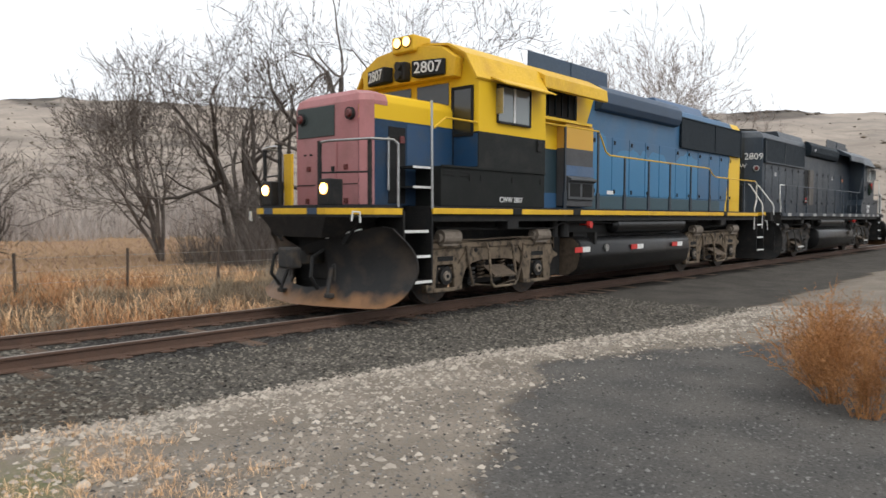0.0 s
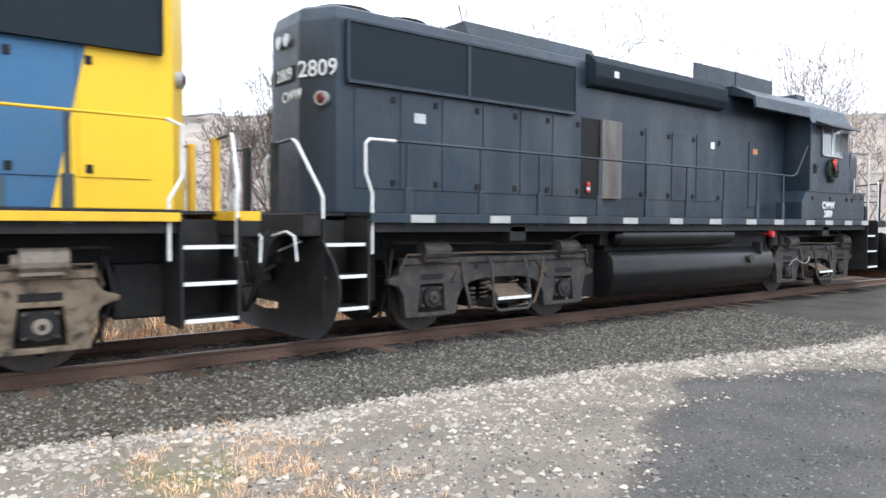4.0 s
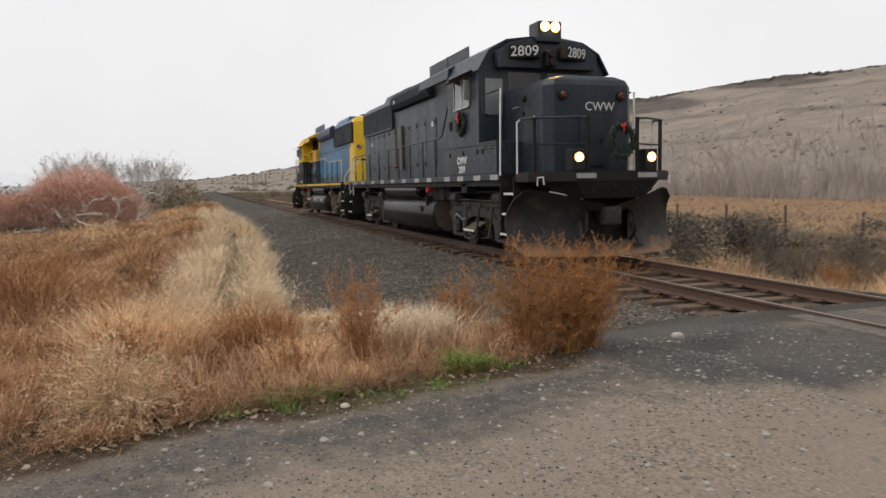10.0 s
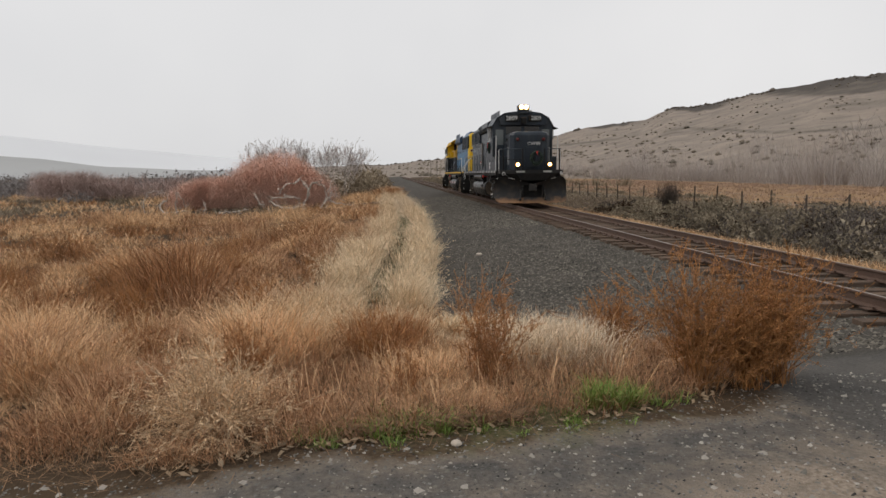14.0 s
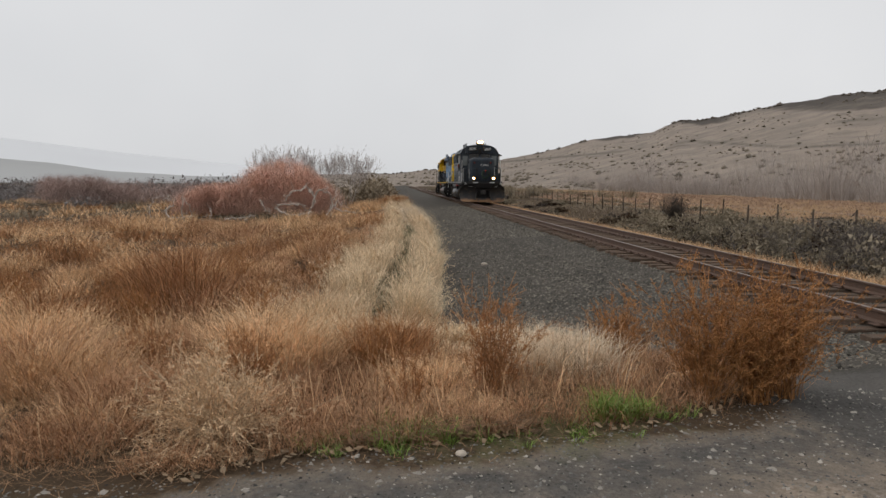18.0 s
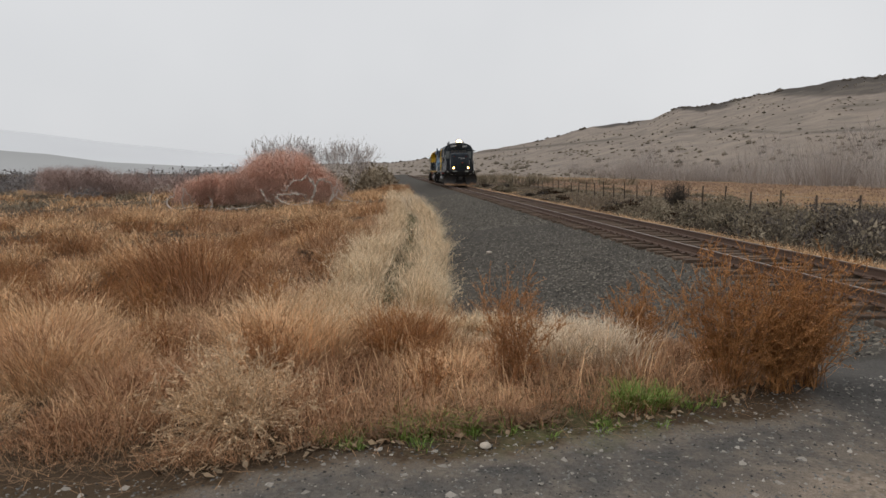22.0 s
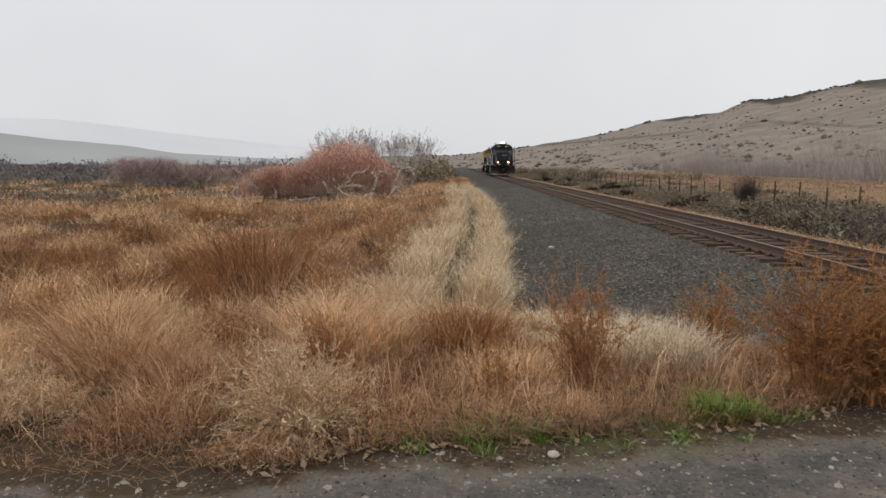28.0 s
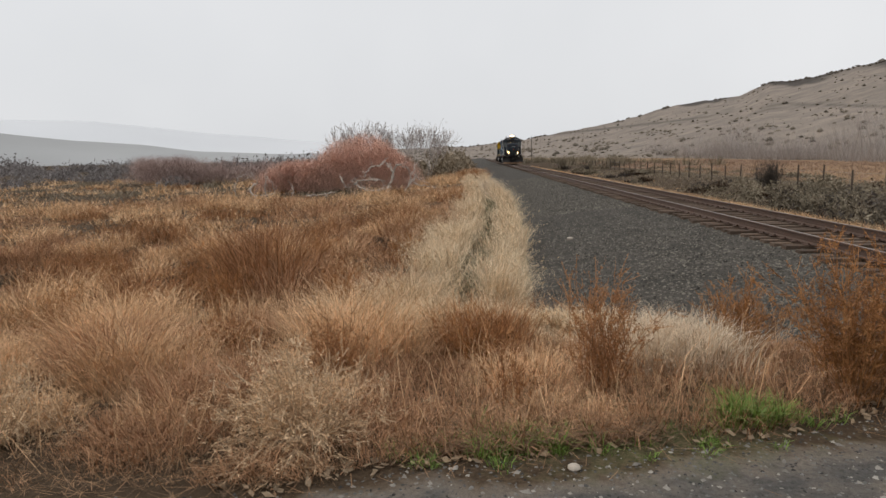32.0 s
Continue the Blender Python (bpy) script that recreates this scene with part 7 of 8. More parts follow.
def brush():
    """Sage and dead brush in the hollow north of the track."""
    n = 820
    x = -15.5 - 120 * RNG.random(n) ** 1.25
    y = 13.4 + 18 * RNG.random(n)
    keep = (lump(x, y, 4.0, 14) > -0.25 + 0.75 * ease(-x, 34, 52)) & (np.hypot(x + 46, (y - 20.3) * 1.2) > 2.2) & ((x < -24) | (y < 22.5)) & ((x < -21) | (RNG.random(n) < 0.3))
    x, y = x[keep], y[keep]
    n = len(x)
    rad, tall, kind = RNG.uniform(0.45, 1.2, n), (0.45 + 0.8 * RNG.random(n) ** 1.4) * (1 + 0.35 * ease(x, -27, -20)) * (1 - 0.5 * ease(-x, 28, 46)) * (1 - 0.35 * ease(y, 21, 26)), RNG.random(n)
    kind = np.where((x > -28) & (x < -21) & (RNG.random(n) < 0.6), 0.6 + 0.4 * (RNG.random(n) < 0.75), kind)
    kind = np.where(x > -21, 0.7, kind)
    for lo, hi, mat, name, label in ((0.0, 0.56, "sage", "sagebrush", "olive-tan sagebrush in the hollow"), (0.56, 0.66, "umber", "dry_brush", "brown dry brush in the hollow"), (0.66, 0.88, "dun", "tan_brush", "grey-tan dry weeds in the hollow"), (0.88, 1.01, "bark", "dead_brush", "dark leafless brush in the hollow")):
        sel = (kind >= lo) & (kind < hi)
        shrubs(name, x[sel], y[sel], rad[sel], tall[sel], 330, 0.044 * np.maximum(1, -x[sel] / 40), M[mat], label, "brush")
    # a bank of dark leafless brush, and brown litter coloured for shade between clumps
    n = 58
    x, y = RNG.uniform(-33, -21, n), RNG.uniform(17.0, 22.5, n)
    shrubs("dead_brush", x, y, RNG.uniform(0.5, 1.0, n), RNG.uniform(0.55, 1.1, n), 340, 0.045 * np.ones(n), M["twig"], "dark leafless brush bank in the hollow", "brush")
    n = 60
    x, y = RNG.uniform(-44, -22, n), RNG.uniform(15.5, 22.5, n)
    shrubs("pale_sage", x, y, RNG.uniform(0.4, 0.9, n), RNG.uniform(0.6, 1.15, n), 380, 0.05 * np.ones(n), M["sage"], "pale grey-tan sage clumps in the hollow", "brush")
    # olive-tan shrubs and a pale knoll beyond the willows
    n = 70
    x = RNG.uniform(-190, -82, n)
    y = 0.5 - 30 * RNG.random(n) ** 1.4 * -x / 130
    shrubs("far_sage", x, y, RNG.uniform(1.4, 3.4, n), RNG.uniform(1.6, 3.4, n), 420, 0.15 * np.ones(n), M["dun"], "olive-tan shrubs beyond the willows", "shrubs")
    n = 46
    x, y = RNG.uniform(-78, -56, n), RNG.uniform(-2.0, 1.2, n)
    bx, by, out, k = tufts(x, y, 70, 0.5)
    blades("knoll_grass", bx, by, (0.5 + 0.5 * RNG.random(n))[k] * RNG.uniform(0.5, 1.1, len(bx)), 0.022 * np.ones(len(bx)), M["straw"], "pale dry grass knoll beyond the willows", 0.6, out, "grass", lod=2)
    n = 30
    x, y = RNG.uniform(-84, -66, n), RNG.uniform(1.2, 3.4, n)
    bx, by, out, k = tufts(x, y, 80, 0.5)
    blades("bank_weeds", bx, by, (0.7 + 0.6 * RNG.random(n))[k] * RNG.uniform(0.5, 1.1, len(bx)), 0.024 * np.ones(len(bx)), M["rust_grass"], "rust-brown weeds on the bank along the line", 0.6, out, "weeds", lod=2)
    n = 7
    x, y = RNG.uniform(-41, -38.5, n), ballast_edge(-40.0) - 0.3 + RNG.uniform(-0.25, 0.25, n)
    bx, by, out, k = tufts(x, y, 90, 0.22)
    blades("plume_grass", bx, by, 1.05 * RNG.uniform(0.6, 1.1, len(bx)), 0.014 * np.ones(len(bx)), M["plume"], "tall whitish plume grass by the ballast", 0.45, out, "grass", lod=2)
    n = 15000
    x, y = -20 - 28 * RNG.random(n) ** 1.2, 13.2 + 9.5 * RNG.random(n)
    blades("dark_litter", x, y, 0.24 * RNG.uniform(0.4, 1.3, n), 0.013 * np.maximum(1, -x / 25), M["umber"], "matted litter in the hollow, shade between clumps in its colour", 1.0, lod=2)
    n = 22000
    x, y = -9.5 - 90 * RNG.random(n) ** 1.6, 13.0 + 17 * RNG.random(n)
    blades("litter_grass", x, y, 0.26 * RNG.uniform(0.4, 1.3, n), 0.012 * np.maximum(1, -x / 25), M["dun"], "grey-tan matted grass in the hollow", 1.0, lod=2)
    # far dark shrubs over the marsh, haze lightening their base colour
    n = 120
    a, r = np.radians(RNG.uniform(-150, -97, n)), RNG.uniform(85, 260, n)
    k = (0.5 + 0.9 * RNG.random(n)) * r / 160 * (0.55 + 0.6 * ease(lump(np.degrees(a), 0 * a, 5.0, 3), -0.3, 0.5))
    shrubs("far_shrubs", r * np.sin(a), r * np.cos(a), 5.4 * k, 2.5 * k, 620, 0.17 * r / 160, shade("far_shrubs_paled_by_haze", (0.25, 0.226, 0.218), 0.95, bump=0, by_island=0.15), "dark leafless shrubs across the marsh, paled in colour for haze", "shrubs")
    # low far scrub along the line
    n = 130
    x, y = RNG.uniform(-330, -120, n), np.where(RNG.random(n) < 0.5, RNG.uniform(14, 45, n), RNG.uniform(-40, -1, n))
    bx, by, out, k = tufts(x, y, 80, 1.3)
    blades("far_scrub", bx, by, (1.2 + 1.8 * RNG.random(n))[k] * RNG.uniform(0.4, 1.1, len(bx)), 0.07 * np.ones(len(bx)), M["sage"], "grey-brown scrub along the line", 0.5, out, "shrubs", lod=2)


brush()


def twig_bush(name, x, y, tall, wide, stems, mat, leafy, label, seed, category="bush", lobes=((0, 0, 1),), curl=0.0, mat_leaf=None):
    """A dried bush of thin forked stems with fine seed heads."""
    rng = np.random.default_rng(seed)
    bush = new(name)
    z0 = float(height(x, y))
    bush.location = (x, y, z0)
    tagged(bush, label, category)
    segs, tips = [], []
    for s in range(stems):
        lx, ly, lk = lobes[s % len(lobes)]
        a = rng.uniform(0, 2 * math.pi)
        lean = abs(rng.normal(0, 1)) * wide / tall * 0.62
        p = np.array([lx + rng.normal(0, 0.05), ly + rng.normal(0, 0.05), -0.02])
        d = np.array([math.cos(a) * lean, math.sin(a) * lean, 1.0])
        d /= np.linalg.norm(d)
        ln = tall * lk * rng.uniform(0.55, 1.05)
        for q in range(5):
            nd = d + rng.normal(0, 0.13 + curl, 3) + [0, 0, 0.02 - curl * 0.5]
            nd /= np.linalg.norm(nd)
            p2 = p + nd * ln / 5
            segs.append((p, p2, 0.0032 * (1 - q / 6)))
            if q >= 1:
                for _ in range(3 if leafy else 2):
                    bd = nd + rng.normal(0, 0.55, 3)
                    bd /= np.linalg.norm(bd)
                    tip = p2 + bd * ln * rng.uniform(0.08, 0.2)
                    segs.append((p2, tip, 0.0016))
                    tips.append((p2, tip))
            p, d = p2, nd
    A, B, R = np.array([s[0] for s in segs]), np.array([s[1] for s in segs]), np.array([s[2] for s in segs])
    d = B - A
    e = np.cross(d, rng.normal(0, 1, d.shape))
    e = e / (np.linalg.norm(e, axis=1)[:, None] + 1e-9)
    g = np.cross(d, e)
    g = g / (np.linalg.norm(g, axis=1)[:, None] + 1e-9)
    n = len(A)
    r = R[:, None]
    v = np.stack([A + e * r * 1.2, A - e * r * 1.2, B - e * r * 0.8, B + e * r * 0.8], 1).reshape(-1, 3)
    f = np.arange(4 * n).reshape(-1, 4)
    cloud_mesh("stem_mass", v, f, mat, bush)
    if leafy:
        P, Q = np.array([t[0] for t in tips]), np.array([t[1] for t in tips])
        m = leafy
        u = rng.random((len(P), m, 1))
        c = (P[:, None] * (1 - u) + Q[:, None] * u).reshape(-1, 3) + rng.normal(0, 0.006, (len(P) * m, 3))
        d1 = rng.normal(0, 1, c.shape)
        d1 /= np.linalg.norm(d1, axis=1)[:, None]
        d2 = np.cross(d1, rng.normal(0, 1, c.shape))
        d2 /= np.linalg.norm(d2, axis=1)[:, None]
        sz = rng.uniform(0.004, 0.013, (len(c), 1))
        lv = np.stack([c - d2 * sz * 0.35, c + d2 * sz * 0.35, c + d1 * sz * 1.6], 1).reshape(-1, 3)
        cloud_mesh("foliage", lv, np.arange(len(lv)).reshape(-1, 3), mat_leaf or mat, bush)
    return bush


M["kochia"] = shade("orange_brown_dried_weed", (0.42, 0.195, 0.066), 0.85, second=(0.2, 0.086, 0.03), scale=3, bump=0, by_island=0.5)
M["kochia_red"] = shade("red_brown_dried_weed", (0.42, 0.205, 0.085), 0.85, second=(0.27, 0.125, 0.052), scale=3, bump=0, by_island=0.5)
M["bare_stem"] = shade("dark_grey_stems", (0.12, 0.1, 0.085), 0.9, bump=0, by_island=0.4)
M["pale_twig"] = shade("pale_dry_stalks", (0.72, 0.52, 0.33), 0.85, second=(0.54, 0.37, 0.215), scale=3, bump=0, by_island=0.4)
twig_bush("weed_bush", -6.31, 5.09, 0.98, 0.56, 340, M["kochia"], 13, "large orange-brown dried weed bush at the road's edge", 1, lobes=((0, -0.3, 0.98), (-0.1, 0.34, 0.9), (0.05, 0.05, 0.7)))
twig_bush("weed_bush", -6.39, 3.32, 0.76, 0.38, 84, M["kochia_red"], 6, "thin red-brown dried weed bush", 2)
twig_bush("weed_bush", -6.1, 2.72, 0.5, 0.3, 22, M["kochia_red"], 4, "sparse red-brown weed stalks", 3)
twig_bush("weed_bush", -7.52, 4.55, 0.56, 0.55, 110, M["kochia"], 5, "low orange-brown dried weed bush", 4)
twig_bush("weed_bush", -7.1, 2.5, 0.42, 0.45, 60, M["kochia"], 4, "low orange-brown dried weed bush", 5)
twig_bush("weed_bush", -6.6, 1.6, 0.5, 0.4, 60, M["kochia_red"], 4, "low red-brown dried weed bush", 6)
twig_bush("tumbleweed", -5.6, 1.6, 0.62, 0.8, 260, M["pale_twig"], 5, "pale tangled tumbleweed at the field's edge", 7, curl=0.22)
twig_bush("tumbleweed", -5.75, -0.1, 0.48, 0.7, 150, M["pale_twig"], 4, "pale tangled tumbleweed at the field's edge", 8, curl=0.2)
twig_bush("weed_bush", 6.9, 1.65, 0.95, 0.75, 330, M["kochia"], 9, "tall orange-brown weed bush beside dark gravel", 9, lobes=((0, 0, 1), (-0.35, -0.35, 0.85), (0.6, 0.25, 0.8), (0.2, -0.6, 0.8)))
twig_bush("weed_bush", 8.1, 1.9, 0.8, 0.6, 150, M["kochia"], 5, "orange-brown weed bush beside dark gravel", 10)
twig_bush("weed_tuft", -0.3, 5.45, 0.42, 0.42, 120, M["pale_twig"], 3, "small tan weed tuft below the sign", 11, "weed")
twig_bush("weed_tuft", -0.1, 4.4, 0.42, 0.45, 130, M["pale_twig"], 3, "small tan weed tuft on gravel", 12, "weed")
for k, (x, y, t) in enumerate(((-9.6, 16.0, 1.0), (-0.6, 13.8, 0.9), (0.8, 14.6, 1.0), (-9.0, 13.4, 0.8), (-8.4, 14.6, 1.1), (-7.9, 16.2, 1.2), (-6.6, 17.2, 1.1), (-5.2, 16.8, 1.0), (-4.2, 17.3, 1.0), (-7.3, 14.7, 1.25), (-6.5, 15.6, 1.35), (-11.8, 14.2, 0.8), (-12.7, 15.0, 0.9))):
    twig_bush("weed_bush", x, y, t, 0.8, 110, M["kochia"], 6, "orange-brown weed bush behind the track", 20 + k)
for k, (x, y, t) in enumerate(((-13.2, 14.6, 1.3), (-15.0, 15.4, 1.5), (-17.2, 14.8, 1.4), (-19.4, 16.2, 1.7), (-21.6, 15.4, 1.6), (-23.5, 17.4, 1.7), (-18.0, 18.2, 1.8), (-14.5, 17.6, 1.6), (-26.0, 16.0, 1.4), (-12.0, 17.0, 1.4))):
    twig_bush("bare_bush", x, y, t, 0.95, 90, M["bare_stem"], 0, "dark grey leafless bush in the hollow", 120 + k)


for k, (x, y, t, m) in enumerate(((-9.3, 1.2, 0.6, "kochia"), (-10.6, -0.6, 0.66, "kochia"), (-11.6, 0.7, 0.62, "kochia_red"), (-9.9, -2.2, 0.6, "kochia"), (-12.8, -1.8, 0.7, "kochia"), (-13.6, 1.4, 0.6, "kochia"), (-8.0, -1.1, 0.5, "kochia_red"), (-15.2, -0.3, 0.7, "kochia"), (-16.8, 1.6, 0.65, "kochia_red"), (-14.4, -4.0, 0.7, "kochia"), (-7.4, 0.6, 0.45, "kochia_red"))):
    twig_bush("weed_bush", x, y, t, 0.62, 75, M[m], 5, "rust-brown dried weed bush in the field", 80 + k)


def small_growth():
    # white plumes behind the bushes
    n = 75
    bx, by, out, k = tufts(RNG.normal(-7.2, 0.24, n), RNG.normal(3.92, 0.24, n), 60, 0.08)
    blades("white_grass", bx, by, 0.44 * RNG.uniform(0.4, 1.1, len(bx)), 0.0018 * np.ones(len(bx)), M["plume"], "whitish feathery dry grass", 0.75, out, curl=0.4, stray=1.4)
    # verge between the road and the ballast
    n = 520
    y = RNG.uniform(1.6, 5.5, n)
    x = road_edge(y) - 0.12 - 2.0 * RNG.random(n) * ease(y, 5.9, 4.6)
    bx, by, out, k = tufts(x, y, 30, 0.09)
    blades("verge_grass", bx, by, 0.2 * RNG.uniform(0.4, 1.3, len(bx)), 0.002 * np.ones(len(bx)), M["tan"], "short tan grass on the road verge", 0.9, out)
    # fresh green
    for cx, cy, r, n, tall in ((-5.9, 4.02, 0.09, 26, 0.2), (-5.55, 2.75, 0.18, 30, 0.13), (-5.5, 2.4, 0.16, 20, 0.1), (-5.95, 4.25, 0.12, 14, 0.12), (-5.7, 3.4, 0.25, 24, 0.07), (-9.2, 2.0, 0.4, 30, 0.15)):
        bx, by, out, k = tufts(RNG.normal(cx, r * 0.7, n), RNG.normal(cy, r, n), 26, 0.03)
        blades("green_grass", bx, by, tall * RNG.uniform(0.4, 1.2, len(bx)), 0.0026 * np.ones(len(bx)), M["green"], "small patch of fresh green grass", 0.7, out)
    # sparse yellow grass on the gravel
    n = 260
    bx, by, out, k = tufts(RNG.normal(1.7, 0.5, n), RNG.normal(4.1, 0.75, n), 16, 0.035)
    blades("gravel_grass", bx, by, 0.09 * RNG.uniform(0.4, 1.3, len(bx)), 0.0016 * np.ones(len(bx)), M["straw"], "sparse yellow grass on gravel", 0.8, out)
    # dead leaves and straw litter
    n = 260
    y = RNG.uniform(1.3, 5.4, n)
    x = road_edge(y) + 0.08 - np.abs(RNG.normal(0.0, 0.22, n))
    c = np.stack([x, y, height(x, y) + 0.018], -1)
    a, s = RNG.uniform(0, 6.28, n), RNG.uniform(0.015, 0.033, n)
    d, e = np.stack([np.cos(a), np.sin(a), RNG.normal(0, 0.35, n)], -1) * s[:, None], np.stack([-np.sin(a), np.cos(a), RNG.normal(0, 0.35, n)], -1) * s[:, None] * 0.6
    v = np.stack([c - d, c - d * 0.2 + e, c + d, c - d * 0.2 - e], 1).reshape(-1, 3)
    tagged(cloud_mesh("dead_leaves", v, np.arange(4 * n).reshape(-1, 4), M["leaf"]), "dead leaves along the road's edge", "leaves", kind="stuff")
    n = 1300
    y = 2.35 + 1.1 * RNG.random(n) ** 1.2
    x = road_edge(y) - 0.02 - np.abs(RNG.normal(0, 0.2, n))
    c, a, s = np.stack([x, y, height(x, y) + RNG.uniform(0.006, 0.07, n)], -1), RNG.normal(1.5, 0.9, n), RNG.uniform(0.03, 0.13, n)
    d, e = np.stack([np.cos(a), np.sin(a), RNG.normal(0, 0.12, n)], -1) * s[:, None], np.stack([-np.sin(a), np.cos(a), 0 * a], -1) * 0.0022
    v = np.stack([c - d - e, c - d + e, c + d + e, c + d - e], 1).reshape(-1, 3)
    tagged(cloud_mesh("fallen_stalks", v, np.arange(4 * n).reshape(-1, 4), M["litter"]), "bed of fallen brown weed stalks by the road", "straw", kind="stuff")
    n = 1000
    y = RNG.uniform(-1, 5.3, n)
    x = road_edge(y) - RNG.normal(0.12, 0.2, n)
    c, a, s = np.stack([x, y, height(x, y) + RNG.uniform(0.01, 0.05, n)], -1), RNG.uniform(0, 3.14, n), RNG.uniform(0.02, 0.08, n)
    d, e = np.stack([np.cos(a), np.sin(a), RNG.normal(0, 0.15, n)], -1) * s[:, None], np.stack([-np.sin(a), np.cos(a), 0 * a], -1) * 0.0016
    v = np.stack([c - d - e, c - d + e, c + d + e, c + d - e], 1).reshape(-1, 3)
    tagged(cloud_mesh("straw_litter", v, np.arange(4 * n).reshape(-1, 4), M["litter"]), "fallen dry stalks along the road's edge", "straw", kind="stuff")


small_growth()


# ---- trees ----
def tubes(segs, sides):
    A, B = np.array([s[0] for s in segs]), np.array([s[1] for s in segs])
    r0, r1 = np.array([s[2] for s in segs])[:, None, None], np.array([s[3] for s in segs])[:, None, None]
    d = B - A
    d /= np.linalg.norm(d, axis=1)[:, None] + 1e-9
    ref = np.where(np.abs(d[:, 2:3]) > 0.9, [[1.0, 0, 0]], [[0, 0, 1.0]])
    e = np.cross(d, ref)
    e /= np.linalg.norm(e, axis=1)[:, None]
    g = np.cross(d, e)
    t = np.arange(sides) * 2 * np.pi / sides
    circ = e[:, None] * np.cos(t)[None, :, None] + g[:, None] * np.sin(t)[None, :, None]
    v = np.concatenate([A[:, None] + circ * r0, B[:, None] + circ * r1], 1).reshape(-1, 3)
    i = 2 * sides * np.arange(len(A))[:, None, None]
    k = np.arange(sides)
    q = np.stack([k, (k + 1) % sides, (k + 1) % sides + sides, k + sides], -1)[None]
    return v, (i + q).reshape(-1, 4)


def branch(rng, p, d, ln, r, level, top, segs, spread=0.55, lift=0.07, kids=2, wobble=0.15):
    """Grows one limb and its forks."""
    steps = 5 if level == 0 else 4 if level < top else 3
    for q in range(steps):
        nd = d + rng.normal(0, wobble, 3) + [0, 0, lift]
        nd /= np.linalg.norm(nd)
        p2 = p + nd * ln / steps
        r2 = r * (1 - 0.5 / steps)
        segs.append((p, p2, r, r2, level))
        if level < top and q >= 1 and (q == steps - 1 or rng.random() < 0.72):
            for _ in range(1 if q < steps - 1 else kids):
                bd = nd + rng.normal(0, spread, 3)
                bd /= np.linalg.norm(bd)
                branch(rng, p2, bd, ln * rng.uniform(0.52, 0.8), r2 * rng.uniform(0.5, 0.7), level + 1, top, segs, spread, lift, kids, wobble)
        p, d, r = p2, nd, r2


def bare_tree(x, y, tall, seed, label, lean=(0, 0), stems=1, top=4, mats=("bark", "twig"), thick=0.022, spread=0.5, wobble=0.13):
    rng = np.random.default_rng(seed)
    z = float(height(x, y))
    tree = new("tree")
    tree.location = (x, y, z)
    tagged(tree, label, "tree")
    segs = []
    for s in range(stems):
        a = rng.uniform(0, 6.28)
        k = 0.0 if stems == 1 else 0.35
        d = np.array([lean[0] + k * math.cos(a), lean[1] + k * math.sin(a), 1.0])
        branch(rng, np.array([0.25 * k * math.cos(a), 0.25 * k * math.sin(a), -0.1]), d / np.linalg.norm(d), tall * 0.46, tall * thick / stems ** 0.4, 0, top, segs, spread, wobble=wobble)
    high = max(s[1][2] for s in segs)
    k = tall / high
    segs = [(a * k, b * k, r, q, l) for a, b, r, q, l in segs]
    v, f = tubes([s[:4] for s in segs if s[4] <= 1], 7)
    cloud_mesh("trunk", v, f, M[mats[0]], tree, smooth=True)
    v, f = tubes([(a, b, max(r, 0.010), max(q, 0.007)) for a, b, r, q, l in segs if l == 2], 3)
    fine = [s for s in segs if s[4] > 2]
    A, B = np.array([s[0] for s in fine]), np.array([s[1] for s in fine])
    e = np.cross(B - A, rng.normal(0, 1, A.shape))
    e /= np.linalg.norm(e, axis=1)[:, None] + 1e-9
    ra, rb = (np.maximum([[s[i]] for s in fine], lim) for i, lim in ((2, 0.0135), (3, 0.0105)))
    v2 = np.stack([A + e * ra, A - e * ra, B - e * rb, B + e * rb], 1).reshape(-1, 3)
    cloud_mesh("crown", np.concatenate([v, v2]), np.concatenate([f, np.arange(len(v2)).reshape(-1, 4) + len(v)]), M[mats[1]], tree)
    return tree


bare_tree(20.5, 32.0, 13.5, 1, "bare grey cottonwood tree with many stems", stems=3, top=5, thick=0.036)
bare_tree(24.6, 30.4, 19, 2, "tall bare tree with dark trunk", stems=1, top=5, thick=0.03)
bare_tree(17.2, 34.5, 11, 3, "bare thicket-like tree with grey twigs", stems=6, top=5, mats=("twig", "twig"))
bare_tree(22.5, 36.5, 12.5, 4, "bare grey tree with fine twigs", stems=3, top=4)
bare_tree(33.5, 32.5, 18, 5, "tall bare tree with spreading crown", stems=2, top=5, thick=0.016)
bare_tree(10.4, 36.5, 6.5, 6, "small bare tree with grey twigs", stems=4, top=4)
bare_tree(19.2, 30.2, 4.5, 7, "low bare shrub with grey twigs", stems=6, top=4, mats=("twig", "twig"))
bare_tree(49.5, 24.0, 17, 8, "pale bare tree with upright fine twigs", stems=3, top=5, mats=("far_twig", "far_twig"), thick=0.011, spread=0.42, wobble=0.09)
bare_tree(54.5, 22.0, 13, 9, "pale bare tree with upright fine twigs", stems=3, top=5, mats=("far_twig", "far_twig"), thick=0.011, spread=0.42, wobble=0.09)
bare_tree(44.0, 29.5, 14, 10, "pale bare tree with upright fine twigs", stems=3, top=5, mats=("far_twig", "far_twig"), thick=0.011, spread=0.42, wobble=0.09)


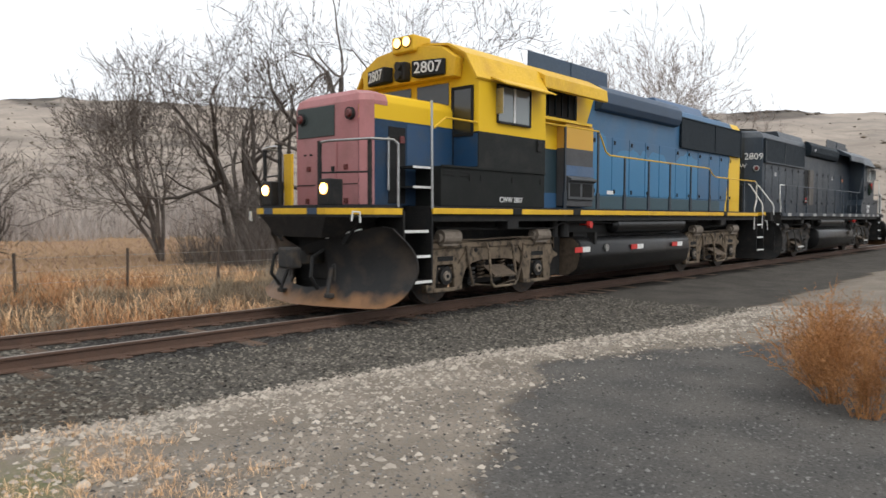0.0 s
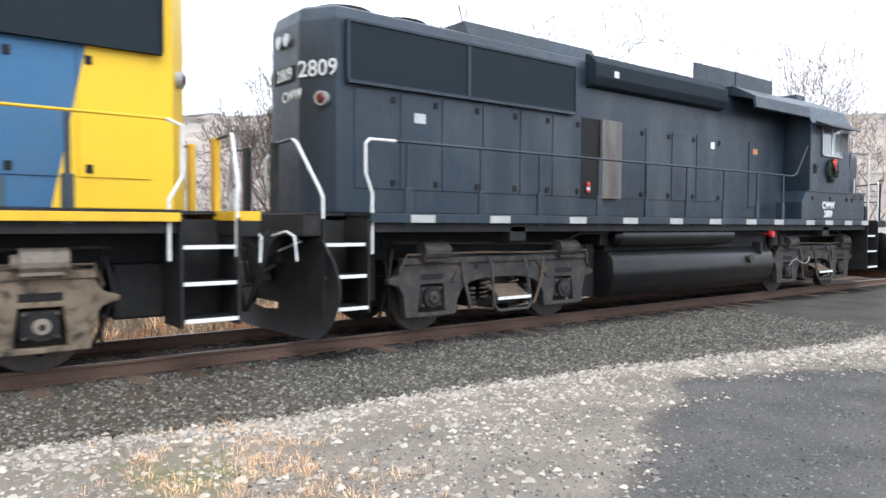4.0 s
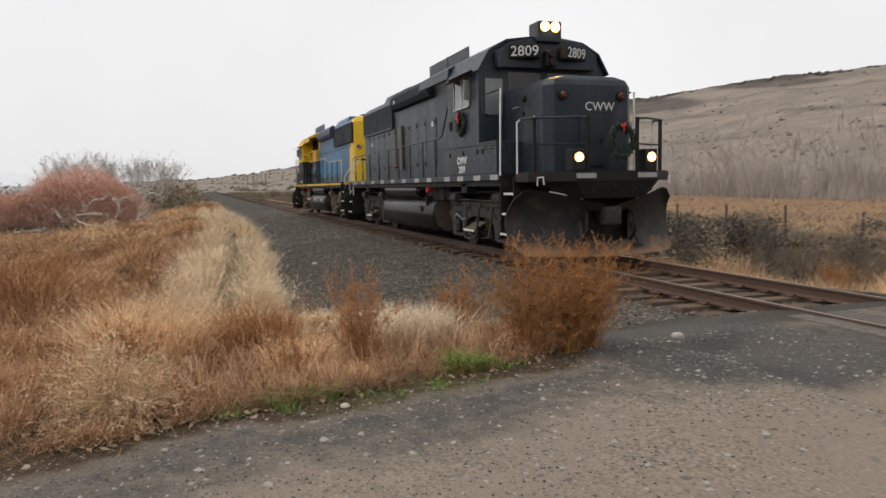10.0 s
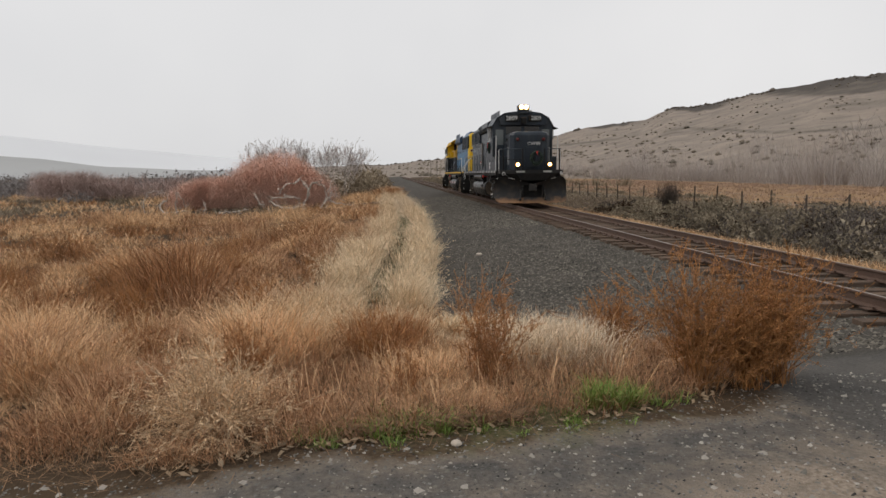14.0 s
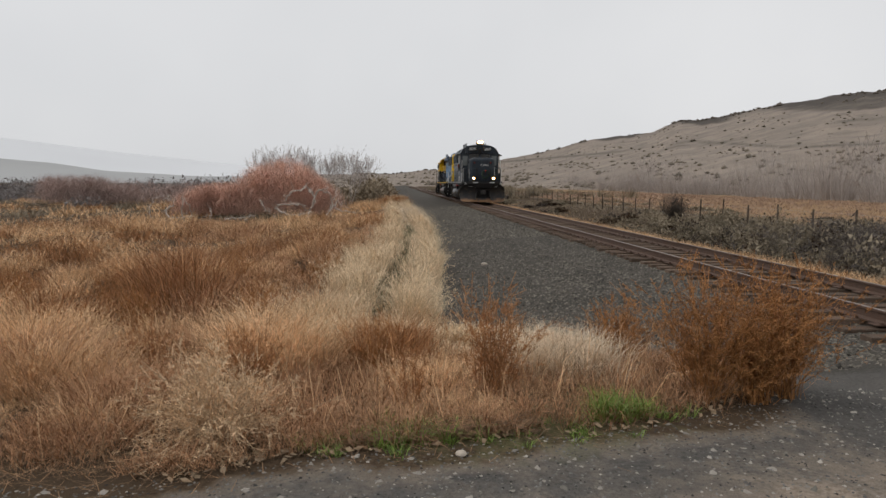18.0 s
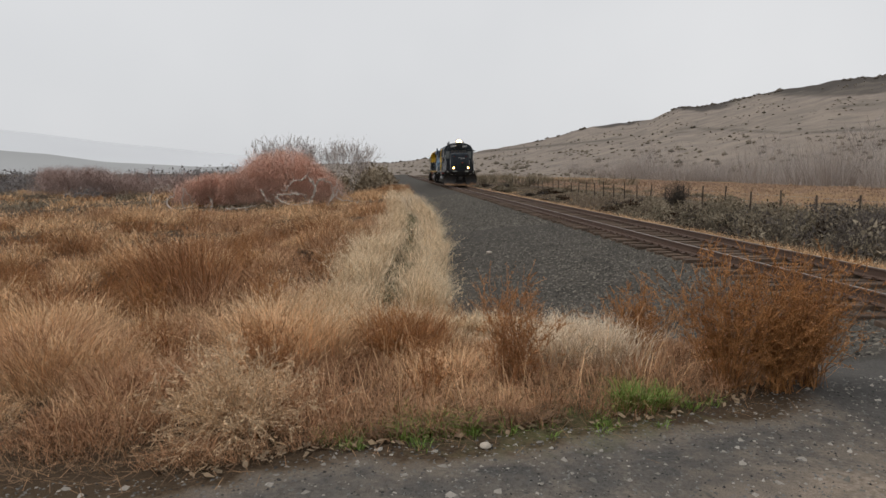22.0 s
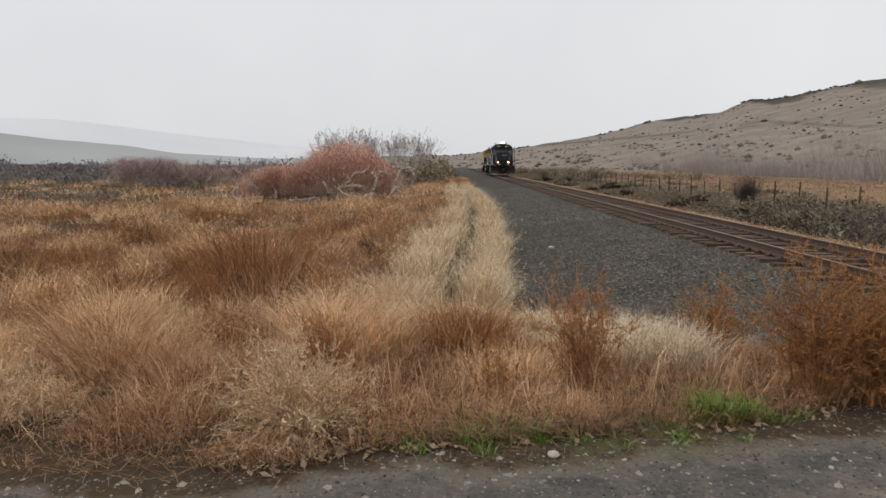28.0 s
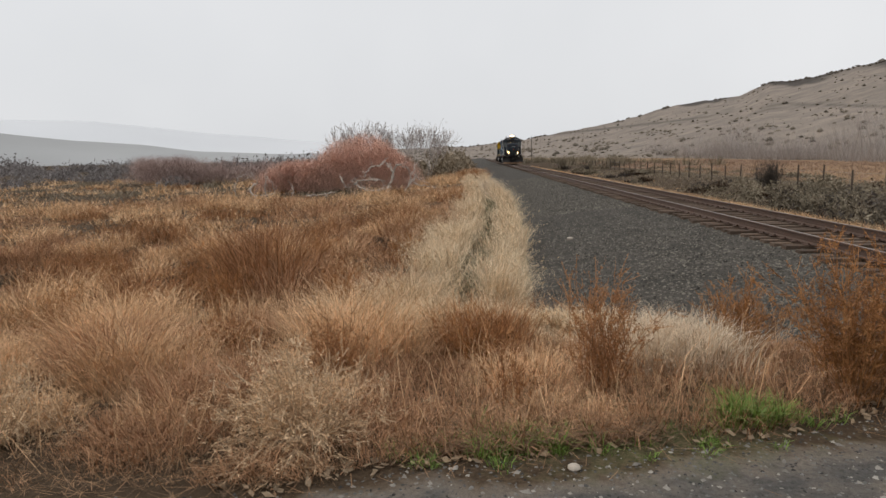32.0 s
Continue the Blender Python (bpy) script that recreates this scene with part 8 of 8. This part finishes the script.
def woods():
    """Leafless woods at the foot of the hill, one mass of thin stems."""
    rng = np.random.default_rng(31)
    segs = []
    for k in range(110):
        x = rng.uniform(-330, 70)
        y = rng.uniform(66, 112) + 0.05 * abs(x)
        tall = rng.uniform(7.0, 12.0)
        d = np.array([rng.normal(0, 0.1), rng.normal(0, 0.1), 1.0])
        branch(rng, np.array([x, y, -1.2]), d / np.linalg.norm(d), tall * 0.5, 0.08, 0, 3, segs, 0.42, 0.1, 2)
    A, B = np.array([s[0] for s in segs]), np.array([s[1] for s in segs])
    e = np.stack([np.ones(len(A)), 0.4 * np.ones(len(A)), 0 * A[:, 0]], -1) * np.maximum([[s[2]] for s in segs], 0.03)
    v, f = np.stack([A + e, A - e, B - e * 0.7, B + e * 0.7], 1).reshape(-1, 3), np.arange(4 * len(A)).reshape(-1, 4)
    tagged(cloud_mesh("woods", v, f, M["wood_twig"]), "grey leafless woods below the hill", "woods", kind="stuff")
    n = 3200
    x = RNG.uniform(-420, 80, n)
    y = RNG.uniform(62, 118, n) + 0.06 * np.abs(x)
    tall = (2.4 + 8.2 * ease(lump(x, y, 11, 2), -0.6, 0.7)) * RNG.uniform(0.6, 1.25, n)
    bx, by, out, k = tufts(x, y, 42, 1.1)
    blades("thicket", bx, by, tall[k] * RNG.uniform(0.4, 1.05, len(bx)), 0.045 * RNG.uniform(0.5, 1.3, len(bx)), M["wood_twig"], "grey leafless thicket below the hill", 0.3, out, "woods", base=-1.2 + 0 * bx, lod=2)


woods()


def willows():
    """The red willow thicket and the grey saplings behind it."""
    thicket = new("willow_thicket")
    thicket.location = (0, 0, 0)
    tagged(thicket, "red-stemmed leafless willow thicket in the marsh", "willow")
    n = 230
    y = RNG.uniform(-14.2, -2.2, n)
    x = -59 + RNG.normal(0, 1.5, n) + 0.12 * (y + 7)
    crown = np.interp(y, [-14.6, -13.6, -11.5, -10, -8.8, -7.6, -6.2, -5, -3.6, -2.2], [1.6, 2.7, 3.1, 3.2, 4.3, 5.0, 5.15, 4.9, 3.9, 2.3]) * (0.94 + 0.12 * lump(y, x, 0.9, 3))
    for lo in np.arange(-14.2, -2.2, 1.5):
        sel = (y >= lo) & (y < lo + 1.5)
        bx, by, out, k = tufts(x[sel], y[sel], 300, 0.62)
        q = np.clip(np.hypot(bx - x[sel][k], by - y[sel][k]) / 1.3, 0, 0.98)
        top = crown[sel][k] * np.sqrt(1 - q ** 2)
        long = np.minimum(top, RNG.uniform(0.3, 1.0, len(bx)))
        foot = (top - long) * RNG.random(len(bx)) ** 0.55
        blades("willow_clump", bx, by, long, 0.0085 * RNG.uniform(0.5, 1.3, len(bx)), M["willow"], "", 1.0, out, parent=thicket, base=height(bx, by) + foot, stray=2.4, curl=0.35, lod=2)
    # a darker, lower thicket farther out in the marsh
    far = new("willow_thicket")
    tagged(far, "dark purple-brown leafless willow thicket far out in the marsh", "willow")
    n = 110
    a, r = np.radians(-RNG.uniform(104.0, 113.5, n)), RNG.uniform(88, 98, n)
    x, y = r * np.sin(a), r * np.cos(a)
    bx, by, out, k = tufts(x, y, 170, 1.0)
    q = np.clip(np.hypot(bx - x[k], by - y[k]) / 2.2, 0, 0.98)
    top = (2.4 + 1.5 * ease(lump(x, y, 5.0, 2), -0.4, 0.5))[k] * np.sqrt(1 - q ** 2)
    long = np.minimum(top, RNG.uniform(0.5, 1.3, len(bx)))
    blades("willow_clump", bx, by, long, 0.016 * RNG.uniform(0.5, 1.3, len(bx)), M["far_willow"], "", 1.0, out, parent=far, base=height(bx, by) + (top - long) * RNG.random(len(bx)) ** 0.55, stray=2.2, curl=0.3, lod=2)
    for kx, ky, tall, seed in ((-71, -5.5, 6.2, 51), (-72, -9.5, 6.5, 52), (-70, -1.8, 5.4, 53), (-69, -3.5, 5.8, 55), (-70, -8.2, 6.4, 56), (-73, -2.6, 6.2, 57)):
        bare_tree(kx, ky, tall, seed, "grey bare sapling behind red willows", stems=4, top=4, mats=("sapling", "sapling"), thick=0.006, spread=0.34, wobble=0.06)
    # bleached dead trees lying in the grass, their limbs arching and twisting
    rng = np.random.default_rng(61)
    loops = ((-52.2, -3.5, "bleached dead tree with arching twisted limbs in the grass", (
                 (0.08, ((-0.1, -0.2), (0.05, 0.45), (0.3, 1.0), (0.48, 1.5), (0.15, 1.9), (-0.1, 2.2))),
                 (0.06, ((0.3, 1.0), (0.55, 1.6), (0.75, 2.0), (1.1, 1.98), (1.55, 1.75), (1.65, 1.1), (1.5, 0.5))),
                 (0.055, ((-0.1, 2.2), (-0.6, 2.0), (-1.1, 1.85), (-1.45, 1.5), (-1.6, 1.25))),
                 (0.075, ((0.25, 0.5), (-0.45, 0.28), (-1.3, 0.3), (-2.0, 0.5), (-2.4, 0.72), (-2.1, 0.95), (-1.4, 1.02), (-0.6, 1.0), (-0.05, 0.85))),
                 (0.05, ((1.2, -0.1), (1.45, 0.5), (1.8, 0.9), (2.0, 1.3), (2.25, 1.0))),
                 (0.045, ((1.9, 0.65), (2.6, 0.55), (3.2, 0.45), (3.7, 0.15), (4.3, 0.2))),
                 (0.03, ((1.8, 1.4), (2.0, 2.1), (2.5, 2.3), (3.0, 2.1), (3.1, 1.6))),
                 (0.045, ((-3.3, 1.3), (-3.1, 0.9), (-2.8, 0.5), (-2.4, 0.2))))),
             (-52.0, -12.7, "bleached dead branches arching out of the grass", (
                 (0.03, ((-1.5, -0.1), (-1.4, 0.9), (-1.15, 1.5), (-0.75, 1.65), (-0.25, 1.3))),
                 (0.07, ((0.1, -0.1), (-0.6, 0.5), (-0.4, 0.85), (0.05, 1.05))),
                 (0.05, ((0.5, -0.1), (0.55, 0.8), (0.8, 1.5), (1.1, 1.1), (1.15, 0.3))),
                 (0.05, ((-0.3, 0.12), (0.4, 0.2), (1.1, 0.25))))),
             (-51.0, -9.0, "small bleached fallen branch in the grass", (
                 (0.05, ((0.0, 0.1), (0.5, 0.22), (1.2, 0.2), (1.9, 0.28))),
                 (0.035, ((-1.0, 0.05), (-0.85, 0.5), (-1.1, 0.8))))))
    for cx, cy, label, limbs in loops:
        snag = new("fallen_branches")
        snag.location = (cx, cy, float(height(cx, cy)))
        tagged(snag, label, "dead branches")
        for thick, way in limbs:
            along = np.arange(len(way), dtype=float)
            fine = np.linspace(0, len(way) - 1, 4 * len(way))
            depth = rng.normal(0, 0.25) + 0.3 * np.sin(fine * 1.3 + rng.uniform(0, 6))
            p = np.stack([depth + rng.normal(0, 0.03, len(fine)), np.interp(fine, along, [w[0] for w in way]) + rng.normal(0, 0.045, len(fine)), np.interp(fine, along, [w[1] for w in way]) + rng.normal(0, 0.045, len(fine))], -1)
            thin = np.linspace(0.95, 0.45, len(fine)) * thick
            mine = [(a, b, r, q) for a, b, r, q in zip(p, p[1:], thin, thin[1:])]
            for i in range(3, len(p), 2):
                if rng.random() < 0.45:
                    a = p[i]
                    for _ in range(3):
                        b = a + rng.normal(0, 0.14, 3) + [0, 0, 0.07]
                        mine.append((a, b, 0.02, 0.013))
                        a = b
            v, f = tubes(mine, 6)
            cloud_mesh("limb", v, f, M["log"], snag, smooth=True)


willows()
twig_bush("dark_bush", -46.0, 20.3, 1.75, 1.65, 460, M["bark"], 14, "round dark leafless bush by the fence", 71)


# ---- fence, signs, poles ----
def build_fence():
    fence = new("fence")
    fence.location = (0, 22.3, 0)
    tagged(fence, "brown wooden post and wire fence along the pasture", "fence")
    rng = random.Random(8)
    xs = [9.95 + 3.15 * k for k in range(-45, 12)]
    xs = [x for x in xs if not -9.5 < x < 3.5]
    for x in xs:
        z = float(height(x, 22.3))
        top = 0.5 + rng.uniform(-0.12, 0.18)
        bm = made((rod, (x, 0, z - 0.2), (x + rng.uniform(-0.05, 0.05), rng.uniform(-0.05, 0.05), top), 0.06 if rng.random() < 0.5 else 0.04, 7, 0.045))
        part("post", bm, M["post_wood"], fence)
    for a, b in ((xs[0], -11.0), (4.0, xs[-1])):
        for h in (-0.45, -0.1, 0.28):
            part("wire", made((rod, (a, 0.05, h), (b, 0.05, h), 0.006, 4)), M["post_metal"], fence)


build_fence()


def build_sign():
    sign = new("crossing_sign")
    z = float(height(0.24, 6.3))
    sign.location = (0.29, 6.3, z)
    sign.rotation_euler = (0, radians(-1.5), radians(-4))
    tagged(sign, "white crossing notice over small blue plate on metal post", "sign")
    h = -0.01 - z
    part("post", made((box, -0.032, 0.032, 0.0, 0.03, -0.3, 0.92 + h, 0.004), (box, -0.05, -0.032, -0.004, 0.03, -0.3, 0.92 + h)), M["post_metal"], sign)
    def plate(x0, x1, z0, z1, r):
        pts = []
        for cx, cz, a0 in ((x1 - r, z1 - r, 0), (x0 + r, z1 - r, 90), (x0 + r, z0 + r, 180), (x1 - r, z0 + r, 270)):
            pts += [(cx + r * math.cos(radians(a0 + t)), cz + r * math.sin(radians(a0 + t))) for t in (0, 30, 60, 90)]
        return pts
    face = part("notice_plate", made((prism_y, plate(-0.215, 0.215, 0.93 + h, 1.46 + h, 0.03), -0.012, -0.006)), M["sign_white"], sign, "white sheet with a black cross")
    for a in (45, -45):
        c, s = math.cos(radians(a)), math.sin(radians(a))
        bar = [(0.135 * c * k - 0.012 * s * m, 1.25 + h + 0.135 * s * k + 0.012 * c * m) for k, m in ((-1, -1), (1, -1), (1, 1), (-1, 1))]
        part("cross_bar", made((prism_y, bar, -0.016, -0.0125)), M["sign_black"], face)
    part("text_bar", made((box, -0.14, 0.14, -0.0155, -0.0125, 1.085 + h, 1.095 + h)), M["sign_black"], face)
    blue = part("blue_plate", made((prism_y, plate(-0.15, 0.15, 0.74 + h, 0.93 + h, 0.012), -0.012, -0.006)), M["sign_blue"], sign, "small blue plate")
    for k, w in ((0.885, 0.1), (0.845, 0.12), (0.80, 0.11), (0.765, 0.08)):
        part("text_bar", made((box, -w, w, -0.0155, -0.0125, k - 0.006 + h, k + 0.006 + h)), M["sign_white"], blue)
    # small yellow notice beyond the crossing
    s2 = new("yellow_sign")
    s2.location = (-8.7, 30.0, float(height(-8.7, 30.0)))
    tagged(s2, "small pale yellow notice on a thin post", "sign")
    part("post", made((box, -0.03, 0.03, 0, 0.03, -0.2, 1.4)), M["post_metal"], s2)
    p = part("panel", made((box, -0.24, 0.24, -0.02, -0.005, 1.35, 2.1, 0.004)), shade("pale_yellow_sheet", (0.6, 0.45, 0.16), 0.5, bump=0), s2)
    for z in (1.9, 1.75, 1.6):
        part("text_bar", made((box, -0.16, 0.16, -0.024, -0.021, z - 0.03, z + 0.03)), M["sign_black"], p)
    # far poles along the line
    for x, y in ((-300, 22), (-345, 22), (-255, 23)):
        pole = new("utility_pole")
        pole.location = (x, y, -1)
        tagged(pole, "far dark wooden utility pole with crossarm", "utility pole", "poles along the line")
        part("pole", made((rod, (0, 0, -0.5), (0, 0, 9.0), 0.14, 8, 0.1)), M["bark"], pole)
        part("crossarm", made((box, -0.06, 0.06, -1.2, 1.2, 8.3, 8.45)), M["bark"], pole)


build_sign()


# ---- what moves ----
TRAIN = [
    (0, 24.69), (0.5, 22.11), (1, 19.54), (1.5, 16.94), (2, 14.34), (2.5, 11.82), (3, 9.01), (3.5, 6.32), (4, 3.62),
    (4.5, 0.98), (6.5, -9.88), (7, -12.74), (7.5, -15.64), (8, -18.53), (8.5, -21.41), (9, -24.33), (9.5, -27.34), (10, -30.35),
    (11, -36.3), (12, -42.0), (13, -47.5), (13.5, -50.25), (15.5, -61.2), (16, -63.9), (17, -69.3), (18, -74.7), (19, -79.95),
    (20, -85.05), (21, -90.0), (22, -94.85), (23, -99.7), (24, -104.5), (24.5, -106.9), (26.5, -116.6), (27, -119.0), (28, -124.1),
    (29, -129.1), (30, -134.0), (31, -138.9), (32, -143.8),
]


def motions():
    """Both locomotives roll along the track; the wheels turn with them."""
    for engine, side, turn in ((ENGINE_BLUE, -9.015, 180), (ENGINE_BLACK, 9.015, 0)):
        walk(engine, [(t, pose(s + side, TRACK_Y, 0, 0, 0, turn)) for t, s in TRAIN])
    times = [k / 10 for k in range(321)]
    run = np.interp(times, [t for t, s in TRAIN], [s for t, s in TRAIN])
    for wheels, way in ((WHEELS_BLUE, -1), (WHEELS_BLACK, 1)):
        for w in wheels:
            x, y, z = w.location
            walk(w, [(t, pose(x, y, z, 0, math.degrees(way * (s - run[0]) / 0.508), 0)) for t, s in zip(times, run)])


motions()
